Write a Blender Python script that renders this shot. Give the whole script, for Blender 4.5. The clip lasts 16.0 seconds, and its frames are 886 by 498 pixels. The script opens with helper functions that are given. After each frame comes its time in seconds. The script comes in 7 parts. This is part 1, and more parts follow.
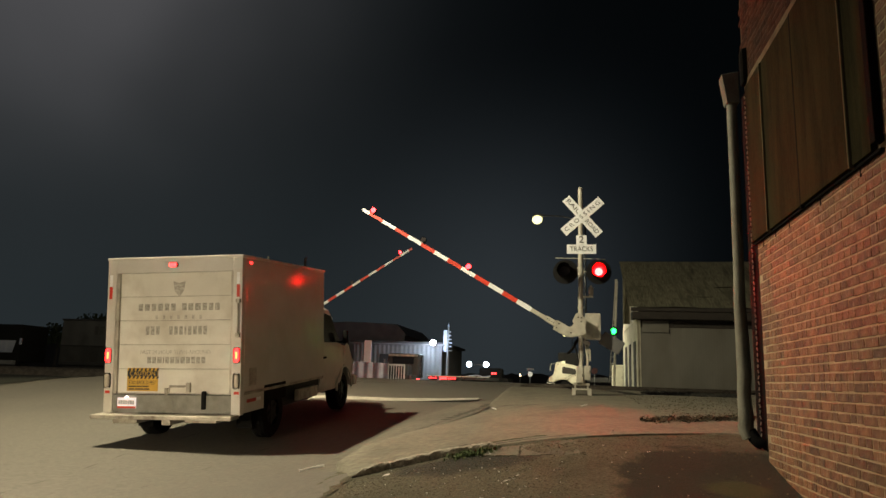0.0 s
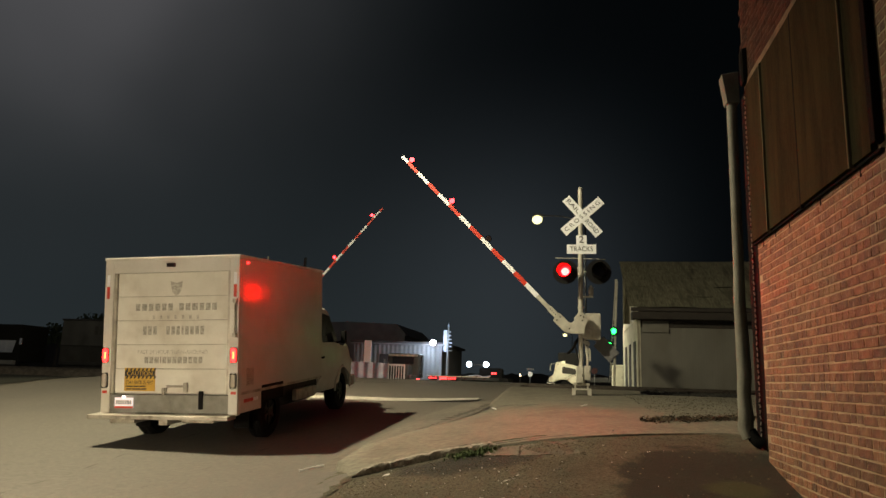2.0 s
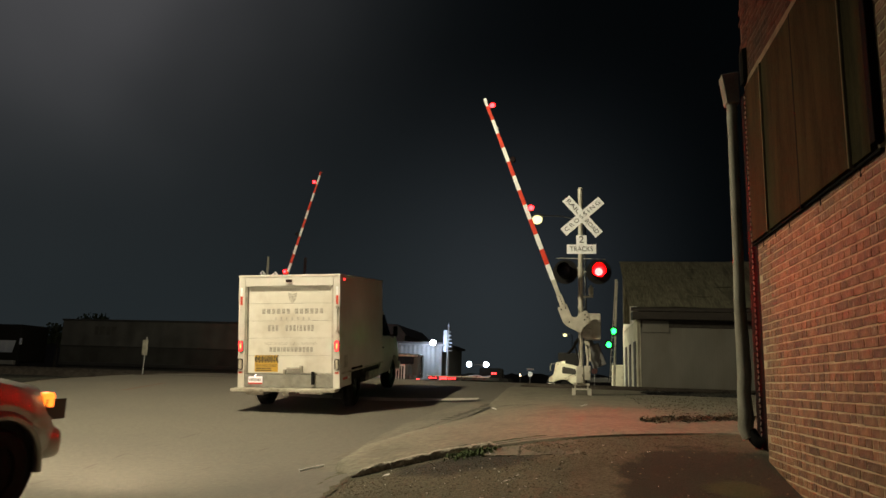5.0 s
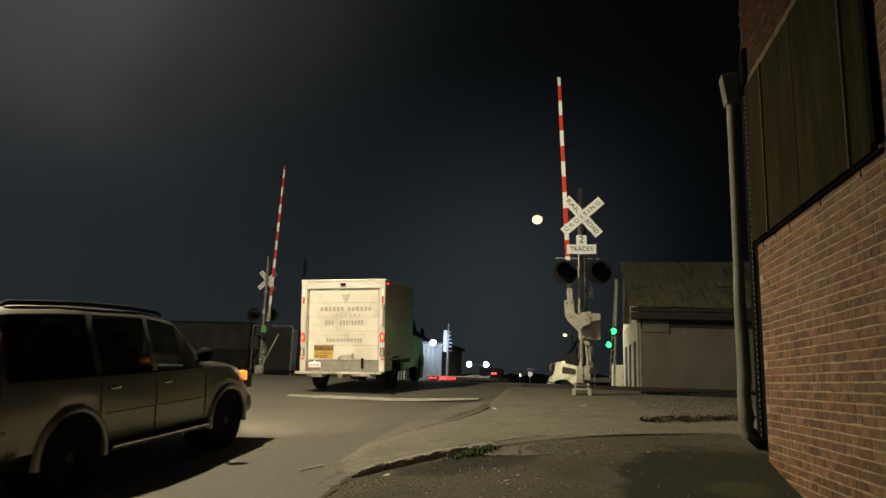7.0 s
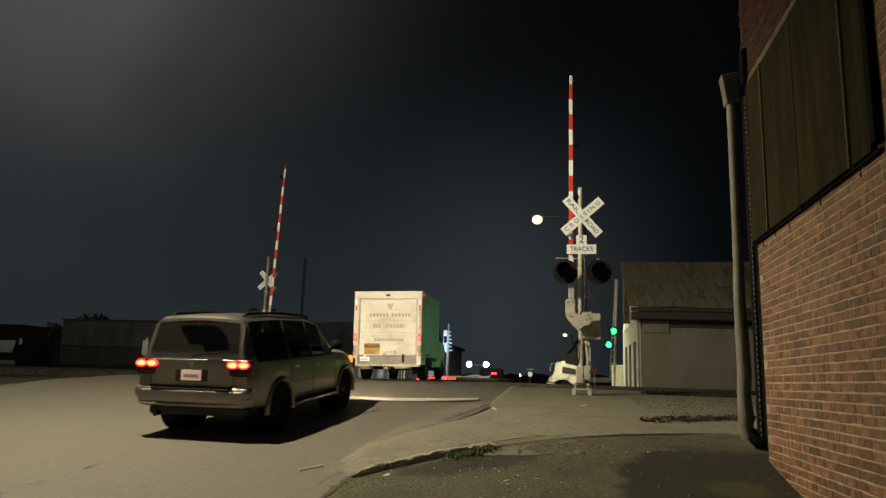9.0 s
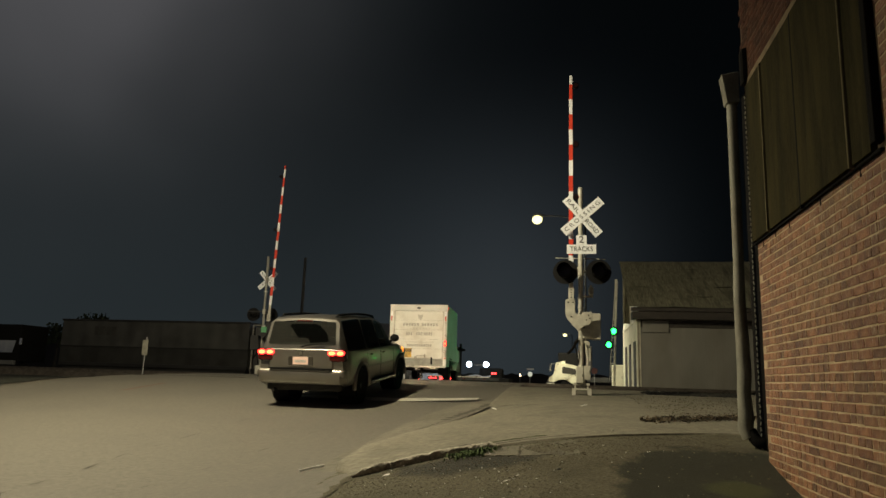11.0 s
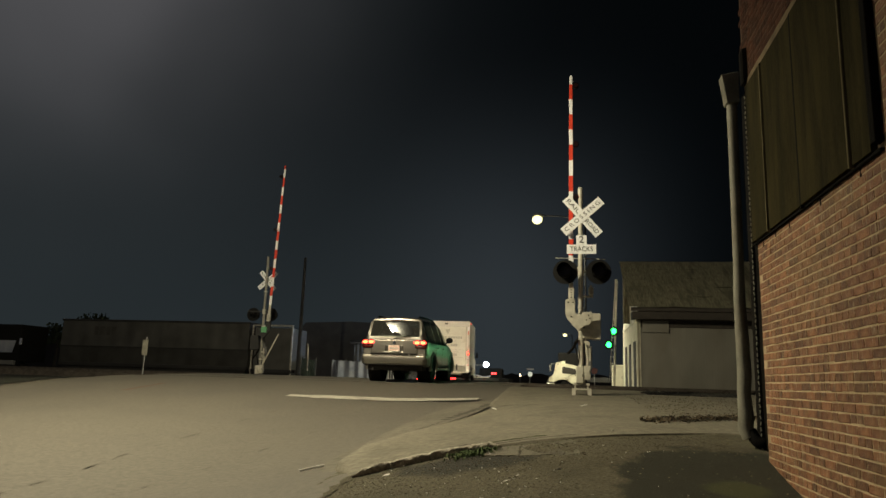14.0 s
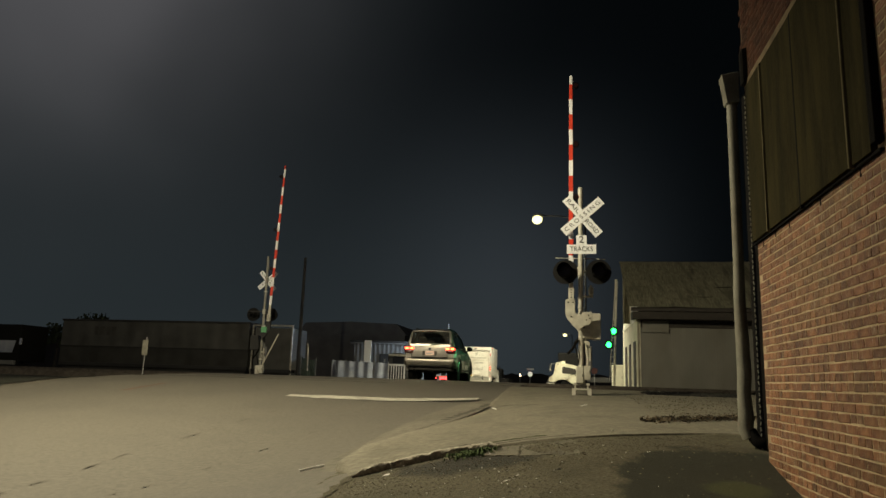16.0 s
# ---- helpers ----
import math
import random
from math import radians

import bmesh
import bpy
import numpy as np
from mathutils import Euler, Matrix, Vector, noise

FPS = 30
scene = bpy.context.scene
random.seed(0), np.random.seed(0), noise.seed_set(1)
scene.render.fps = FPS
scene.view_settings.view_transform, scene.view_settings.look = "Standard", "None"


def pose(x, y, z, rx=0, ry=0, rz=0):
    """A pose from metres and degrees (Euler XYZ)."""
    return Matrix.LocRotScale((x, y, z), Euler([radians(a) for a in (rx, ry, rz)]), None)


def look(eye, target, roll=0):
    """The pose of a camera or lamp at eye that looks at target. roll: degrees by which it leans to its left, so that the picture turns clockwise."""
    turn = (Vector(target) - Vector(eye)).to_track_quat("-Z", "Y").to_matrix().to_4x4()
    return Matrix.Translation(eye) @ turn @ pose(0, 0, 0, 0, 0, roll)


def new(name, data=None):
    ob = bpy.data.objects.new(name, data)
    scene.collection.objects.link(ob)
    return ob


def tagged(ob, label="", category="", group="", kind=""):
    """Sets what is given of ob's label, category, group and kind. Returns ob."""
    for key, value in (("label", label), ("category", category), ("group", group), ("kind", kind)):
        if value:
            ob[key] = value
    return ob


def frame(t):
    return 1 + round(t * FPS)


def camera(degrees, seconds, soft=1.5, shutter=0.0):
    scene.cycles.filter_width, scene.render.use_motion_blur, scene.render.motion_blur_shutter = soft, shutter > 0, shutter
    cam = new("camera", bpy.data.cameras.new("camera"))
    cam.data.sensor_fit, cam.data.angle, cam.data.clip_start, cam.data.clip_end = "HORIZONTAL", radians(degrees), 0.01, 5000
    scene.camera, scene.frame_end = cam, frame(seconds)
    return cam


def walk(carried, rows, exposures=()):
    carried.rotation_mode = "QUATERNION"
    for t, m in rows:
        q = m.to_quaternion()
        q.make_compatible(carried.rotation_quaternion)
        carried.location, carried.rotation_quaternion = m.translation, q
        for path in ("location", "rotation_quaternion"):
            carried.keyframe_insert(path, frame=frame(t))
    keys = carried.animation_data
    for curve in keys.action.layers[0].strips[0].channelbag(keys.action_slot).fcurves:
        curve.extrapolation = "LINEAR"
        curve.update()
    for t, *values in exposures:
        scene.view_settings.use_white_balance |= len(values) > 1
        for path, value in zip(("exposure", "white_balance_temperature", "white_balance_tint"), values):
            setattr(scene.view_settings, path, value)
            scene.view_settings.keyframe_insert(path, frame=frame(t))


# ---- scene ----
# The camera stands on a tripod beside the kerb.
cam = camera(65, 16.0, soft=1.5, shutter=0.5)
EYE = (0.0, 0.0, 1.0)
AIM = (-0.17909, 0.96633, 1.18481)
walk(cam, [(0.0, look(EYE, AIM, 1.9)), (16.0, look(EYE, AIM, 1.9))], [(0.0, -0.05), (4.0, -0.12), (6.4, -0.32), (7.2, -0.2), (8.4, -0.02), (12.0, 0.0), (16.0, 0.06)])

# ---- night sky and lamps ----
world = bpy.data.worlds.new("night_sky")
scene.world = world
world.use_nodes = True
wn, wl = world.node_tree.nodes, world.node_tree.links
wn.clear()
w_out = wn.new("ShaderNodeOutputWorld")
w_bg = wn.new("ShaderNodeBackground")
w_co = wn.new("ShaderNodeTexCoord")
w_dot = wn.new("ShaderNodeVectorMath")
w_dot.operation = "DOT_PRODUCT"
w_dot.inputs[1].default_value = (-0.590, 0.618, 0.521)
w_ramp = wn.new("ShaderNodeValToRGB")
w_ramp.color_ramp.interpolation = "B_SPLINE"
w_ramp.color_ramp.elements[0].position = 0.60
w_ramp.color_ramp.elements[0].color = (0.0007, 0.0012, 0.0015, 1)
w_ramp.color_ramp.elements[1].position = 1.0
w_ramp.color_ramp.elements[1].color = (0.0870, 0.0858, 0.0905, 1)
for w_at, w_col in ((0.80, (0.0014, 0.0019, 0.0022, 1)), (0.88, (0.0035, 0.0044, 0.0050, 1)), (0.93, (0.0095, 0.0111, 0.0121, 1)), (0.97, (0.0273, 0.0290, 0.0307, 1))):
    w_ramp.color_ramp.elements.new(w_at).color = w_col
w_noise = wn.new("ShaderNodeTexNoise")
w_noise.inputs["Scale"].default_value = 2.2
w_noise.inputs["Detail"].default_value = 3.0
w_mix = wn.new("ShaderNodeMath")
w_mix.operation = "MULTIPLY_ADD"
w_mix.inputs[1].default_value = 0.05
w_off = wn.new("ShaderNodeMath")
w_off.operation = "SUBTRACT"
w_off.inputs[1].default_value = 0.027
wl.new(w_co.outputs["Generated"], w_dot.inputs[0])
wl.new(w_co.outputs["Generated"], w_noise.inputs["Vector"])
wl.new(w_noise.outputs["Fac"], w_mix.inputs[0])
wl.new(w_dot.outputs["Value"], w_off.inputs[0])
wl.new(w_off.outputs[0], w_mix.inputs[2])
wl.new(w_mix.outputs[0], w_ramp.inputs["Fac"])
w_sep = wn.new("ShaderNodeSeparateXYZ")
w_low = wn.new("ShaderNodeMapRange")
w_low.interpolation_type = "SMOOTHSTEP"
w_low.inputs["From Min"].default_value, w_low.inputs["From Max"].default_value = 0.46, -0.08
w_side = wn.new("ShaderNodeMapRange")
w_side.interpolation_type = "SMOOTHSTEP"
w_side.inputs["From Min"].default_value, w_side.inputs["From Max"].default_value = 0.22, -0.12
w_side.inputs["To Min"].default_value = 0.04
w_both = wn.new("ShaderNodeMath")
w_both.operation = "MULTIPLY"
w_haze = wn.new("ShaderNodeMix")
w_haze.data_type, w_haze.blend_type = "RGBA", "ADD"
w_haze.inputs["B"].default_value = (0.0175, 0.0228, 0.0250, 1)
wl.new(w_co.outputs["Generated"], w_sep.inputs[0])
wl.new(w_sep.outputs["Z"], w_low.inputs["Value"])
wl.new(w_sep.outputs["X"], w_side.inputs["Value"])
wl.new(w_low.outputs[0], w_both.inputs[0])
wl.new(w_side.outputs[0], w_both.inputs[1])
wl.new(w_both.outputs[0], w_haze.inputs["Factor"])
wl.new(w_ramp.outputs["Color"], w_haze.inputs["A"])
# bloom round the yard lights, painted into the sky low over the crossing
w_bloom = wn.new("ShaderNodeVectorMath")
w_bloom.operation = "DOT_PRODUCT"
w_bloom.inputs[1].default_value = (-0.085, 0.985, 0.15)
w_pos = wn.new("ShaderNodeMath")
w_pos.operation = "MAXIMUM"
w_pos.inputs[1].default_value = 0.0
w_tr = wn.new("ShaderNodeMath")
w_tr.operation = "POWER"
w_tr.inputs[1].default_value = 55.0
w_add = wn.new("ShaderNodeMix")
w_add.data_type, w_add.blend_type = "RGBA", "ADD"
w_add.inputs["B"].default_value = (0.0125, 0.0145, 0.0170, 1)
wl.new(w_co.outputs["Generated"], w_bloom.inputs[0])
wl.new(w_bloom.outputs["Value"], w_pos.inputs[0])
wl.new(w_pos.outputs[0], w_tr.inputs[0])
wl.new(w_tr.outputs[0], w_add.inputs["Factor"])
wl.new(w_haze.outputs["Result"], w_add.inputs["A"])
# added fill: a broad glow over the unseen half of the sky behind
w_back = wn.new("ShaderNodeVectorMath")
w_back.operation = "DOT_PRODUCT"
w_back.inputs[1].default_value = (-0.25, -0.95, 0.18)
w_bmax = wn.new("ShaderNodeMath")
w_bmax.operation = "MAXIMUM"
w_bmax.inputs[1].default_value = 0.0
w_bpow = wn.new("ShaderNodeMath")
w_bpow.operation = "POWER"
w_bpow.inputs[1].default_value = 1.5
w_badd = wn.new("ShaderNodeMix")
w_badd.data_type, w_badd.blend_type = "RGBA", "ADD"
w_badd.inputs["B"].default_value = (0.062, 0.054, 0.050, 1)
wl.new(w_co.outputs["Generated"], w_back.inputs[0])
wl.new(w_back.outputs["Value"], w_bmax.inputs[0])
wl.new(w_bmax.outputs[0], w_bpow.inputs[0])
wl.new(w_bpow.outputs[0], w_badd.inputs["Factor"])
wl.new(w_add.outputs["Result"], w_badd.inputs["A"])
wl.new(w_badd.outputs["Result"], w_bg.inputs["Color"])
w_bg.inputs["Strength"].default_value = 1.0
wl.new(w_bg.outputs[0], w_out.inputs["Surface"])


def lamp(name, kind, m, energy, color, size=0.2, spot=None, blend=0.5):
    data = bpy.data.lights.new(name, kind)
    data.energy, data.color = energy, color
    if kind == "AREA":
        data.size = size
    else:
        data.shadow_soft_size = size
    if spot:
        data.spot_size, data.spot_blend = radians(spot), blend
    ob = new(name, data)
    ob.matrix_world = m
    return ob


WARM = (1.0, 0.885, 0.60)
# street lamp over the road, just out of view above, its head tilted along the road
lamp("street_light_over_road", "SPOT", look((-8.7, 9.3, 9.4), (-8.7, 13.5, 0.5)), 7300, WARM, 0.12, 164, 0.454)
# sodium street lamp beyond the crossing
lamp("street_light_far", "SPOT", look((-2.04, 44.0, 11.0), (-1.2, 46.0, 0)), 10500, (1.0, 0.94, 0.66), 0.15, 146, 0.5)
# white yard lights beyond the crossing
lamp("yard_light", "POINT", pose(-11.65, 58.6, 4.1), 800, (0.62, 0.80, 1.0), 0.12)
# green beam of the rail signal, aimed along the tracks
lamp("rail_signal_beam", "SPOT", look((1.98, 33.70, 3.50), (-5.0, 27.0, 1.7)), 380, (0.18, 1.0, 0.42), 0.06, 50, 0.6)

# ---- materials ----


def principled(name):
    m = bpy.data.materials.new(name)
    m.use_nodes = True
    return m, m.node_tree.nodes, m.node_tree.links, m.node_tree.nodes["Principled BSDF"]


def surface(name, a, b, scale=4.0, rough=(0.5, 0.7), metal=0.0, bump=0.1, fine=60.0, dirt=None, dirt_amount=0.5, dirt_scale=1.3, rand=0.0, island=0.0, spec=0.5, stretch=(1, 1, 1), coat=0.0):
    """Two tones mixed by coarse and fine noise, with stains, uneven gloss and relief."""
    m, n, l, p = principled(name)
    co = n.new("ShaderNodeTexCoord")
    mp = n.new("ShaderNodeMapping")
    mp.inputs["Scale"].default_value = stretch
    l.new(co.outputs["Object"], mp.inputs["Vector"])
    big, small = n.new("ShaderNodeTexNoise"), n.new("ShaderNodeTexNoise")
    big.inputs["Scale"].default_value, big.inputs["Detail"].default_value = scale, 6.0
    small.inputs["Scale"].default_value, small.inputs["Detail"].default_value = fine, 4.0
    l.new(mp.outputs[0], big.inputs["Vector"])
    l.new(mp.outputs[0], small.inputs["Vector"])
    add = n.new("ShaderNodeMath")
    add.operation = "MULTIPLY_ADD"
    add.inputs[1].default_value = 0.45
    l.new(small.outputs["Fac"], add.inputs[0])
    l.new(big.outputs["Fac"], add.inputs[2])
    ramp = n.new("ShaderNodeValToRGB")
    ramp.color_ramp.elements[0].position, ramp.color_ramp.elements[1].position = 0.5, 0.95
    ramp.color_ramp.elements[0].color, ramp.color_ramp.elements[1].color = (*a, 1), (*b, 1)
    l.new(add.outputs[0], ramp.inputs["Fac"])
    out = ramp.outputs["Color"]
    if dirt:
        st = n.new("ShaderNodeTexNoise")
        st.inputs["Scale"].default_value, st.inputs["Detail"].default_value = dirt_scale, 8.0
        l.new(mp.outputs[0], st.inputs["Vector"])
        sr = n.new("ShaderNodeValToRGB")
        sr.color_ramp.elements[0].position, sr.color_ramp.elements[1].position = 0.48, 0.72
        sr.color_ramp.elements[0].color = (0, 0, 0, 1)
        sr.color_ramp.elements[1].color = (dirt_amount,) * 3 + (1,)
        l.new(st.outputs["Fac"], sr.inputs["Fac"])
        mx = n.new("ShaderNodeMix")
        mx.data_type = "RGBA"
        l.new(sr.outputs["Color"], mx.inputs["Factor"])
        l.new(out, mx.inputs["A"])
        mx.inputs["B"].default_value = (*dirt, 1)
        out = mx.outputs["Result"]
    if rand or island:
        if rand:
            src = n.new("ShaderNodeObjectInfo").outputs["Random"]
        else:
            src = n.new("ShaderNodeNewGeometry").outputs["Random Per Island"]
        hs = n.new("ShaderNodeHueSaturation")
        mr = n.new("ShaderNodeMapRange")
        mr.inputs["To Min"].default_value, mr.inputs["To Max"].default_value = 1 - (rand or island), 1 + (rand or island)
        l.new(src, mr.inputs["Value"])
        l.new(mr.outputs[0], hs.inputs["Value"])
        l.new(out, hs.inputs["Color"])
        out = hs.outputs["Color"]
    l.new(out, p.inputs["Base Color"])
    rr = n.new("ShaderNodeMapRange")
    rr.inputs["To Min"].default_value, rr.inputs["To Max"].default_value = rough
    l.new(big.outputs["Fac"], rr.inputs["Value"])
    l.new(rr.outputs[0], p.inputs["Roughness"])
    p.inputs["Metallic"].default_value = metal
    p.inputs["Specular IOR Level"].default_value = spec
    p.inputs["Coat Weight"].default_value = coat
    if bump:
        bp = n.new("ShaderNodeBump")
        bp.inputs["Strength"].default_value, bp.inputs["Distance"].default_value = bump, 0.02
        l.new(add.outputs[0], bp.inputs["Height"])
        l.new(bp.outputs[0], p.inputs["Normal"])
    return m


def glow(name, color, strength):
    m, n, l, p = principled(name)
    p.inputs["Base Color"].default_value = (*[c * 0.5 for c in color], 1)
    p.inputs["Emission Color"].default_value = (*color, 1)
    p.inputs["Emission Strength"].default_value = strength
    return m


def glassy(name, color, rough=0.05, trans=0.0):
    m, n, l, p = principled(name)
    p.inputs["Base Color"].default_value = (*color, 1)
    p.inputs["Roughness"].default_value = rough
    p.inputs["Transmission Weight"].default_value = trans
    p.inputs["IOR"].default_value = 1.45
    return m


def tinted(name, tint, share, color, rough):
    """Window glass: a see-through tint under a share of glossy or dusty film."""
    m, n, l, p = principled(name)
    p.inputs["Base Color"].default_value = (*color, 1)
    p.inputs["Roughness"].default_value = rough
    tr, mx = n.new("ShaderNodeBsdfTransparent"), n.new("ShaderNodeMixShader")
    tr.inputs["Color"].default_value = (*tint, 1)
    mx.inputs["Fac"].default_value = share
    l.new(tr.outputs[0], mx.inputs[1])
    l.new(p.outputs[0], mx.inputs[2])
    l.new(mx.outputs[0], n["Material Output"].inputs["Surface"])
    return m


ASPHALT = surface("asphalt", (0.088, 0.080, 0.064), (0.168, 0.154, 0.125), 16.0, (0.6, 0.9), bump=0.5, fine=80, dirt=(0.084, 0.077, 0.068), dirt_amount=0.35, dirt_scale=0.5)
APRON = surface("old_apron", (0.122, 0.110, 0.080), (0.252, 0.230, 0.174), 13.0, (0.7, 0.95), bump=0.7, fine=70, dirt=(0.075, 0.066, 0.048), dirt_amount=0.45, dirt_scale=1.6)
DIRT = surface("gravel_dirt", (0.046, 0.040, 0.023), (0.152, 0.133, 0.085), 38.0, (0.8, 1.0), bump=1.0, fine=130, dirt=(0.046, 0.043, 0.024), dirt_amount=0.65, dirt_scale=1.8)


def ground_patch(mat, centre, radii, color, edge=0.35):
    """A patch of another colour with an uneven rim, round a place in the ground."""
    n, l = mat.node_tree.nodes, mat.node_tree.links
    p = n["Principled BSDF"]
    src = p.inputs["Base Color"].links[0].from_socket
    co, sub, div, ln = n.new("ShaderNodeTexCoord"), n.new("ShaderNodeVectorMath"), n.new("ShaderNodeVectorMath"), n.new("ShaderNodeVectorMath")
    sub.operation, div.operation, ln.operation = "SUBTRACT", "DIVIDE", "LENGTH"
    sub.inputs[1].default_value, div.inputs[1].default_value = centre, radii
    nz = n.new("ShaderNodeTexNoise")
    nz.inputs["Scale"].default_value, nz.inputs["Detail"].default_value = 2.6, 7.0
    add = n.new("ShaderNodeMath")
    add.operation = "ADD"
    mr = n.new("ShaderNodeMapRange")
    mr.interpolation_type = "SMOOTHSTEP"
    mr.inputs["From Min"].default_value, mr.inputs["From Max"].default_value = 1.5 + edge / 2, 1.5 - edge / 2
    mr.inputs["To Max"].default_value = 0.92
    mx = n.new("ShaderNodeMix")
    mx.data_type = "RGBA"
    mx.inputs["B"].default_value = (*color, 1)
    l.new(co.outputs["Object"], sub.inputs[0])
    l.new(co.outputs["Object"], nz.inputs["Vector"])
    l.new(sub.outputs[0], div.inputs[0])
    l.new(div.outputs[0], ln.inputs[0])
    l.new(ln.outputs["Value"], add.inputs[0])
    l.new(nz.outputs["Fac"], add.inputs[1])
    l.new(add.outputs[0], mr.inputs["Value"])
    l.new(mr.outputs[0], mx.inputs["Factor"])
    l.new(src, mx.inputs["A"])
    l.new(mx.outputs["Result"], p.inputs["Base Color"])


# dark olive area by the wall, a small greener spot, a dark area by the kerb
ground_patch(DIRT, (1.50, 6.1, 0.2), (1.12, 1.5, 9), (0.0125, 0.0130, 0.0048), 0.22)
ground_patch(DIRT, (1.35, 6.3, 0.2), (0.24, 0.18, 9), (0.046, 0.050, 0.013), 0.6)
ground_patch(DIRT, (-1.0, 7.1, 0.2), (0.7, 0.35, 9), (0.020, 0.018, 0.012), 0.5)
PATCH = surface("worn_paving", (0.085, 0.077, 0.055), (0.190, 0.173, 0.128), 15.0, (0.7, 0.95), bump=0.8, fine=70, dirt=(0.060, 0.053, 0.036), dirt_amount=0.7, dirt_scale=2.5)
GROUND = surface("worn_ground", (0.105, 0.096, 0.073), (0.220, 0.201, 0.157), 9.0, (0.7, 0.95), bump=0.5, fine=60, dirt=(0.035, 0.034, 0.026), dirt_amount=0.7, dirt_scale=0.3)
CONCRETE = surface("kerb_concrete", (0.20, 0.178, 0.140), (0.52, 0.475, 0.39), 24, (0.7, 0.95), bump=1.0, fine=90, dirt=(0.06, 0.055, 0.04), dirt_amount=0.8, dirt_scale=4)
ROADPAINT = surface("worn_white_paint", (0.36, 0.345, 0.285), (0.60, 0.575, 0.495), 6, (0.6, 0.85), bump=0.2, fine=80, dirt=(0.16, 0.15, 0.13), dirt_amount=0.9, dirt_scale=3)
MORTAR = surface("mortar", (0.29, 0.217, 0.128), (0.52, 0.41, 0.258), 9, (0.85, 1.0), bump=0.5, fine=120)
BRICK = surface("brick", (0.130, 0.051, 0.023), (0.250, 0.112, 0.051), 14, (0.5, 0.75), bump=0.6, fine=110, dirt=(0.19, 0.125, 0.060), dirt_amount=0.40, dirt_scale=13, rand=0.40, spec=0.5)
BRICKS = surface("brick_far", (0.130, 0.051, 0.023), (0.250, 0.112, 0.051), 14, (0.5, 0.75), bump=0.6, fine=110, dirt=(0.19, 0.125, 0.060), dirt_amount=0.40, dirt_scale=13, island=0.40, spec=0.5)


def weathered(m):
    """Ochre grime in large clouds over the wall, and thin pale lime runs."""
    n, l = m.node_tree.nodes, m.node_tree.links
    p = next(q for q in n if q.type == "BSDF_PRINCIPLED")
    out = p.inputs["Base Color"].links[0].from_socket
    geo = n.new("ShaderNodeNewGeometry")
    for scale, stretch, low, high, amount, tone in ((0.9, (1, 1, 1.3), 0.50, 0.68, 0.48, (0.165, 0.108, 0.044)), (34.0, (1, 1, 0.20), 0.59, 0.70, 0.58, (0.36, 0.29, 0.19)), (8.0, (1, 1, 1), 0.58, 0.68, 0.55, (0.060, 0.032, 0.016)), (60.0, (1, 1, 0.6), 0.655, 0.73, 0.85, (0.52, 0.45, 0.35))):
        mp = n.new("ShaderNodeMapping")
        mp.inputs["Scale"].default_value = stretch
        tx = n.new("ShaderNodeTexNoise")
        tx.inputs["Scale"].default_value, tx.inputs["Detail"].default_value = scale, 5.0
        rg = n.new("ShaderNodeMapRange")
        rg.inputs["From Min"].default_value, rg.inputs["From Max"].default_value = low, high
        rg.inputs["To Max"].default_value = amount
        mx = n.new("ShaderNodeMix")
        mx.data_type = "RGBA"
        mx.inputs["B"].default_value = (*tone, 1)
        l.new(geo.outputs["Position"], mp.inputs["Vector"])
        l.new(mp.outputs[0], tx.inputs["Vector"])
        l.new(tx.outputs["Fac"], rg.inputs["Value"])
        l.new(rg.outputs[0], mx.inputs["Factor"])
        l.new(out, mx.inputs["A"])
        out = mx.outputs["Result"]
    l.new(out, p.inputs["Base Color"])


weathered(BRICK)
weathered(BRICKS)
# darker, redder brick and mortar for the wall above the lintel
DARKBRICK = surface("dark_red_brick", (0.040, 0.015, 0.008), (0.085, 0.034, 0.018), 12, (0.85, 0.98), bump=0.4, fine=90, dirt=(0.030, 0.020, 0.014), dirt_amount=0.6, dirt_scale=4, island=0.3, spec=0.2)
DARKMORTAR = surface("dark_mortar", (0.060, 0.033, 0.020), (0.110, 0.064, 0.038), 9, (0.85, 1.0), bump=0.4, fine=120)
LINTEL = surface("pale_lintel", (0.12, 0.088, 0.048), (0.21, 0.158, 0.090), 7, (0.85, 1.0), bump=0.5, fine=90, dirt=(0.07, 0.05, 0.03), dirt_amount=0.6, dirt_scale=3)
BOARD = surface("weathered_boarding", (0.0150, 0.0125, 0.0052), (0.0440, 0.0365, 0.0155), 2.5, (0.8, 0.98), bump=0.25, fine=40, spec=0.06, stretch=(3, 3, 0.5), dirt=(0.009, 0.009, 0.0045), dirt_amount=0.7, dirt_scale=0.9)
BOARDPALE = surface("pale_batten", (0.09, 0.074, 0.040), (0.16, 0.135, 0.080), 6, (0.8, 0.98), bump=0.2, fine=40, spec=0.1, stretch=(2, 2, 0.4))
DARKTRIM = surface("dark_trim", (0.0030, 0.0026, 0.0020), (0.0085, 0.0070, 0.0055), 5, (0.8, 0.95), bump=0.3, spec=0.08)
PIPE = surface("galvanised_pipe", (0.13, 0.127, 0.100), (0.24, 0.232, 0.185), 4, (0.55, 0.75), metal=0.1, bump=0.35, dirt=(0.16, 0.12, 0.08), dirt_amount=0.7)
WHITE = surface("van_white_paint", (0.60, 0.575, 0.52), (0.74, 0.715, 0.66), 1.2, (0.5, 0.68), bump=0.03, dirt=(0.52, 0.47, 0.38), dirt_amount=0.5, dirt_scale=1.5, coat=0.35)
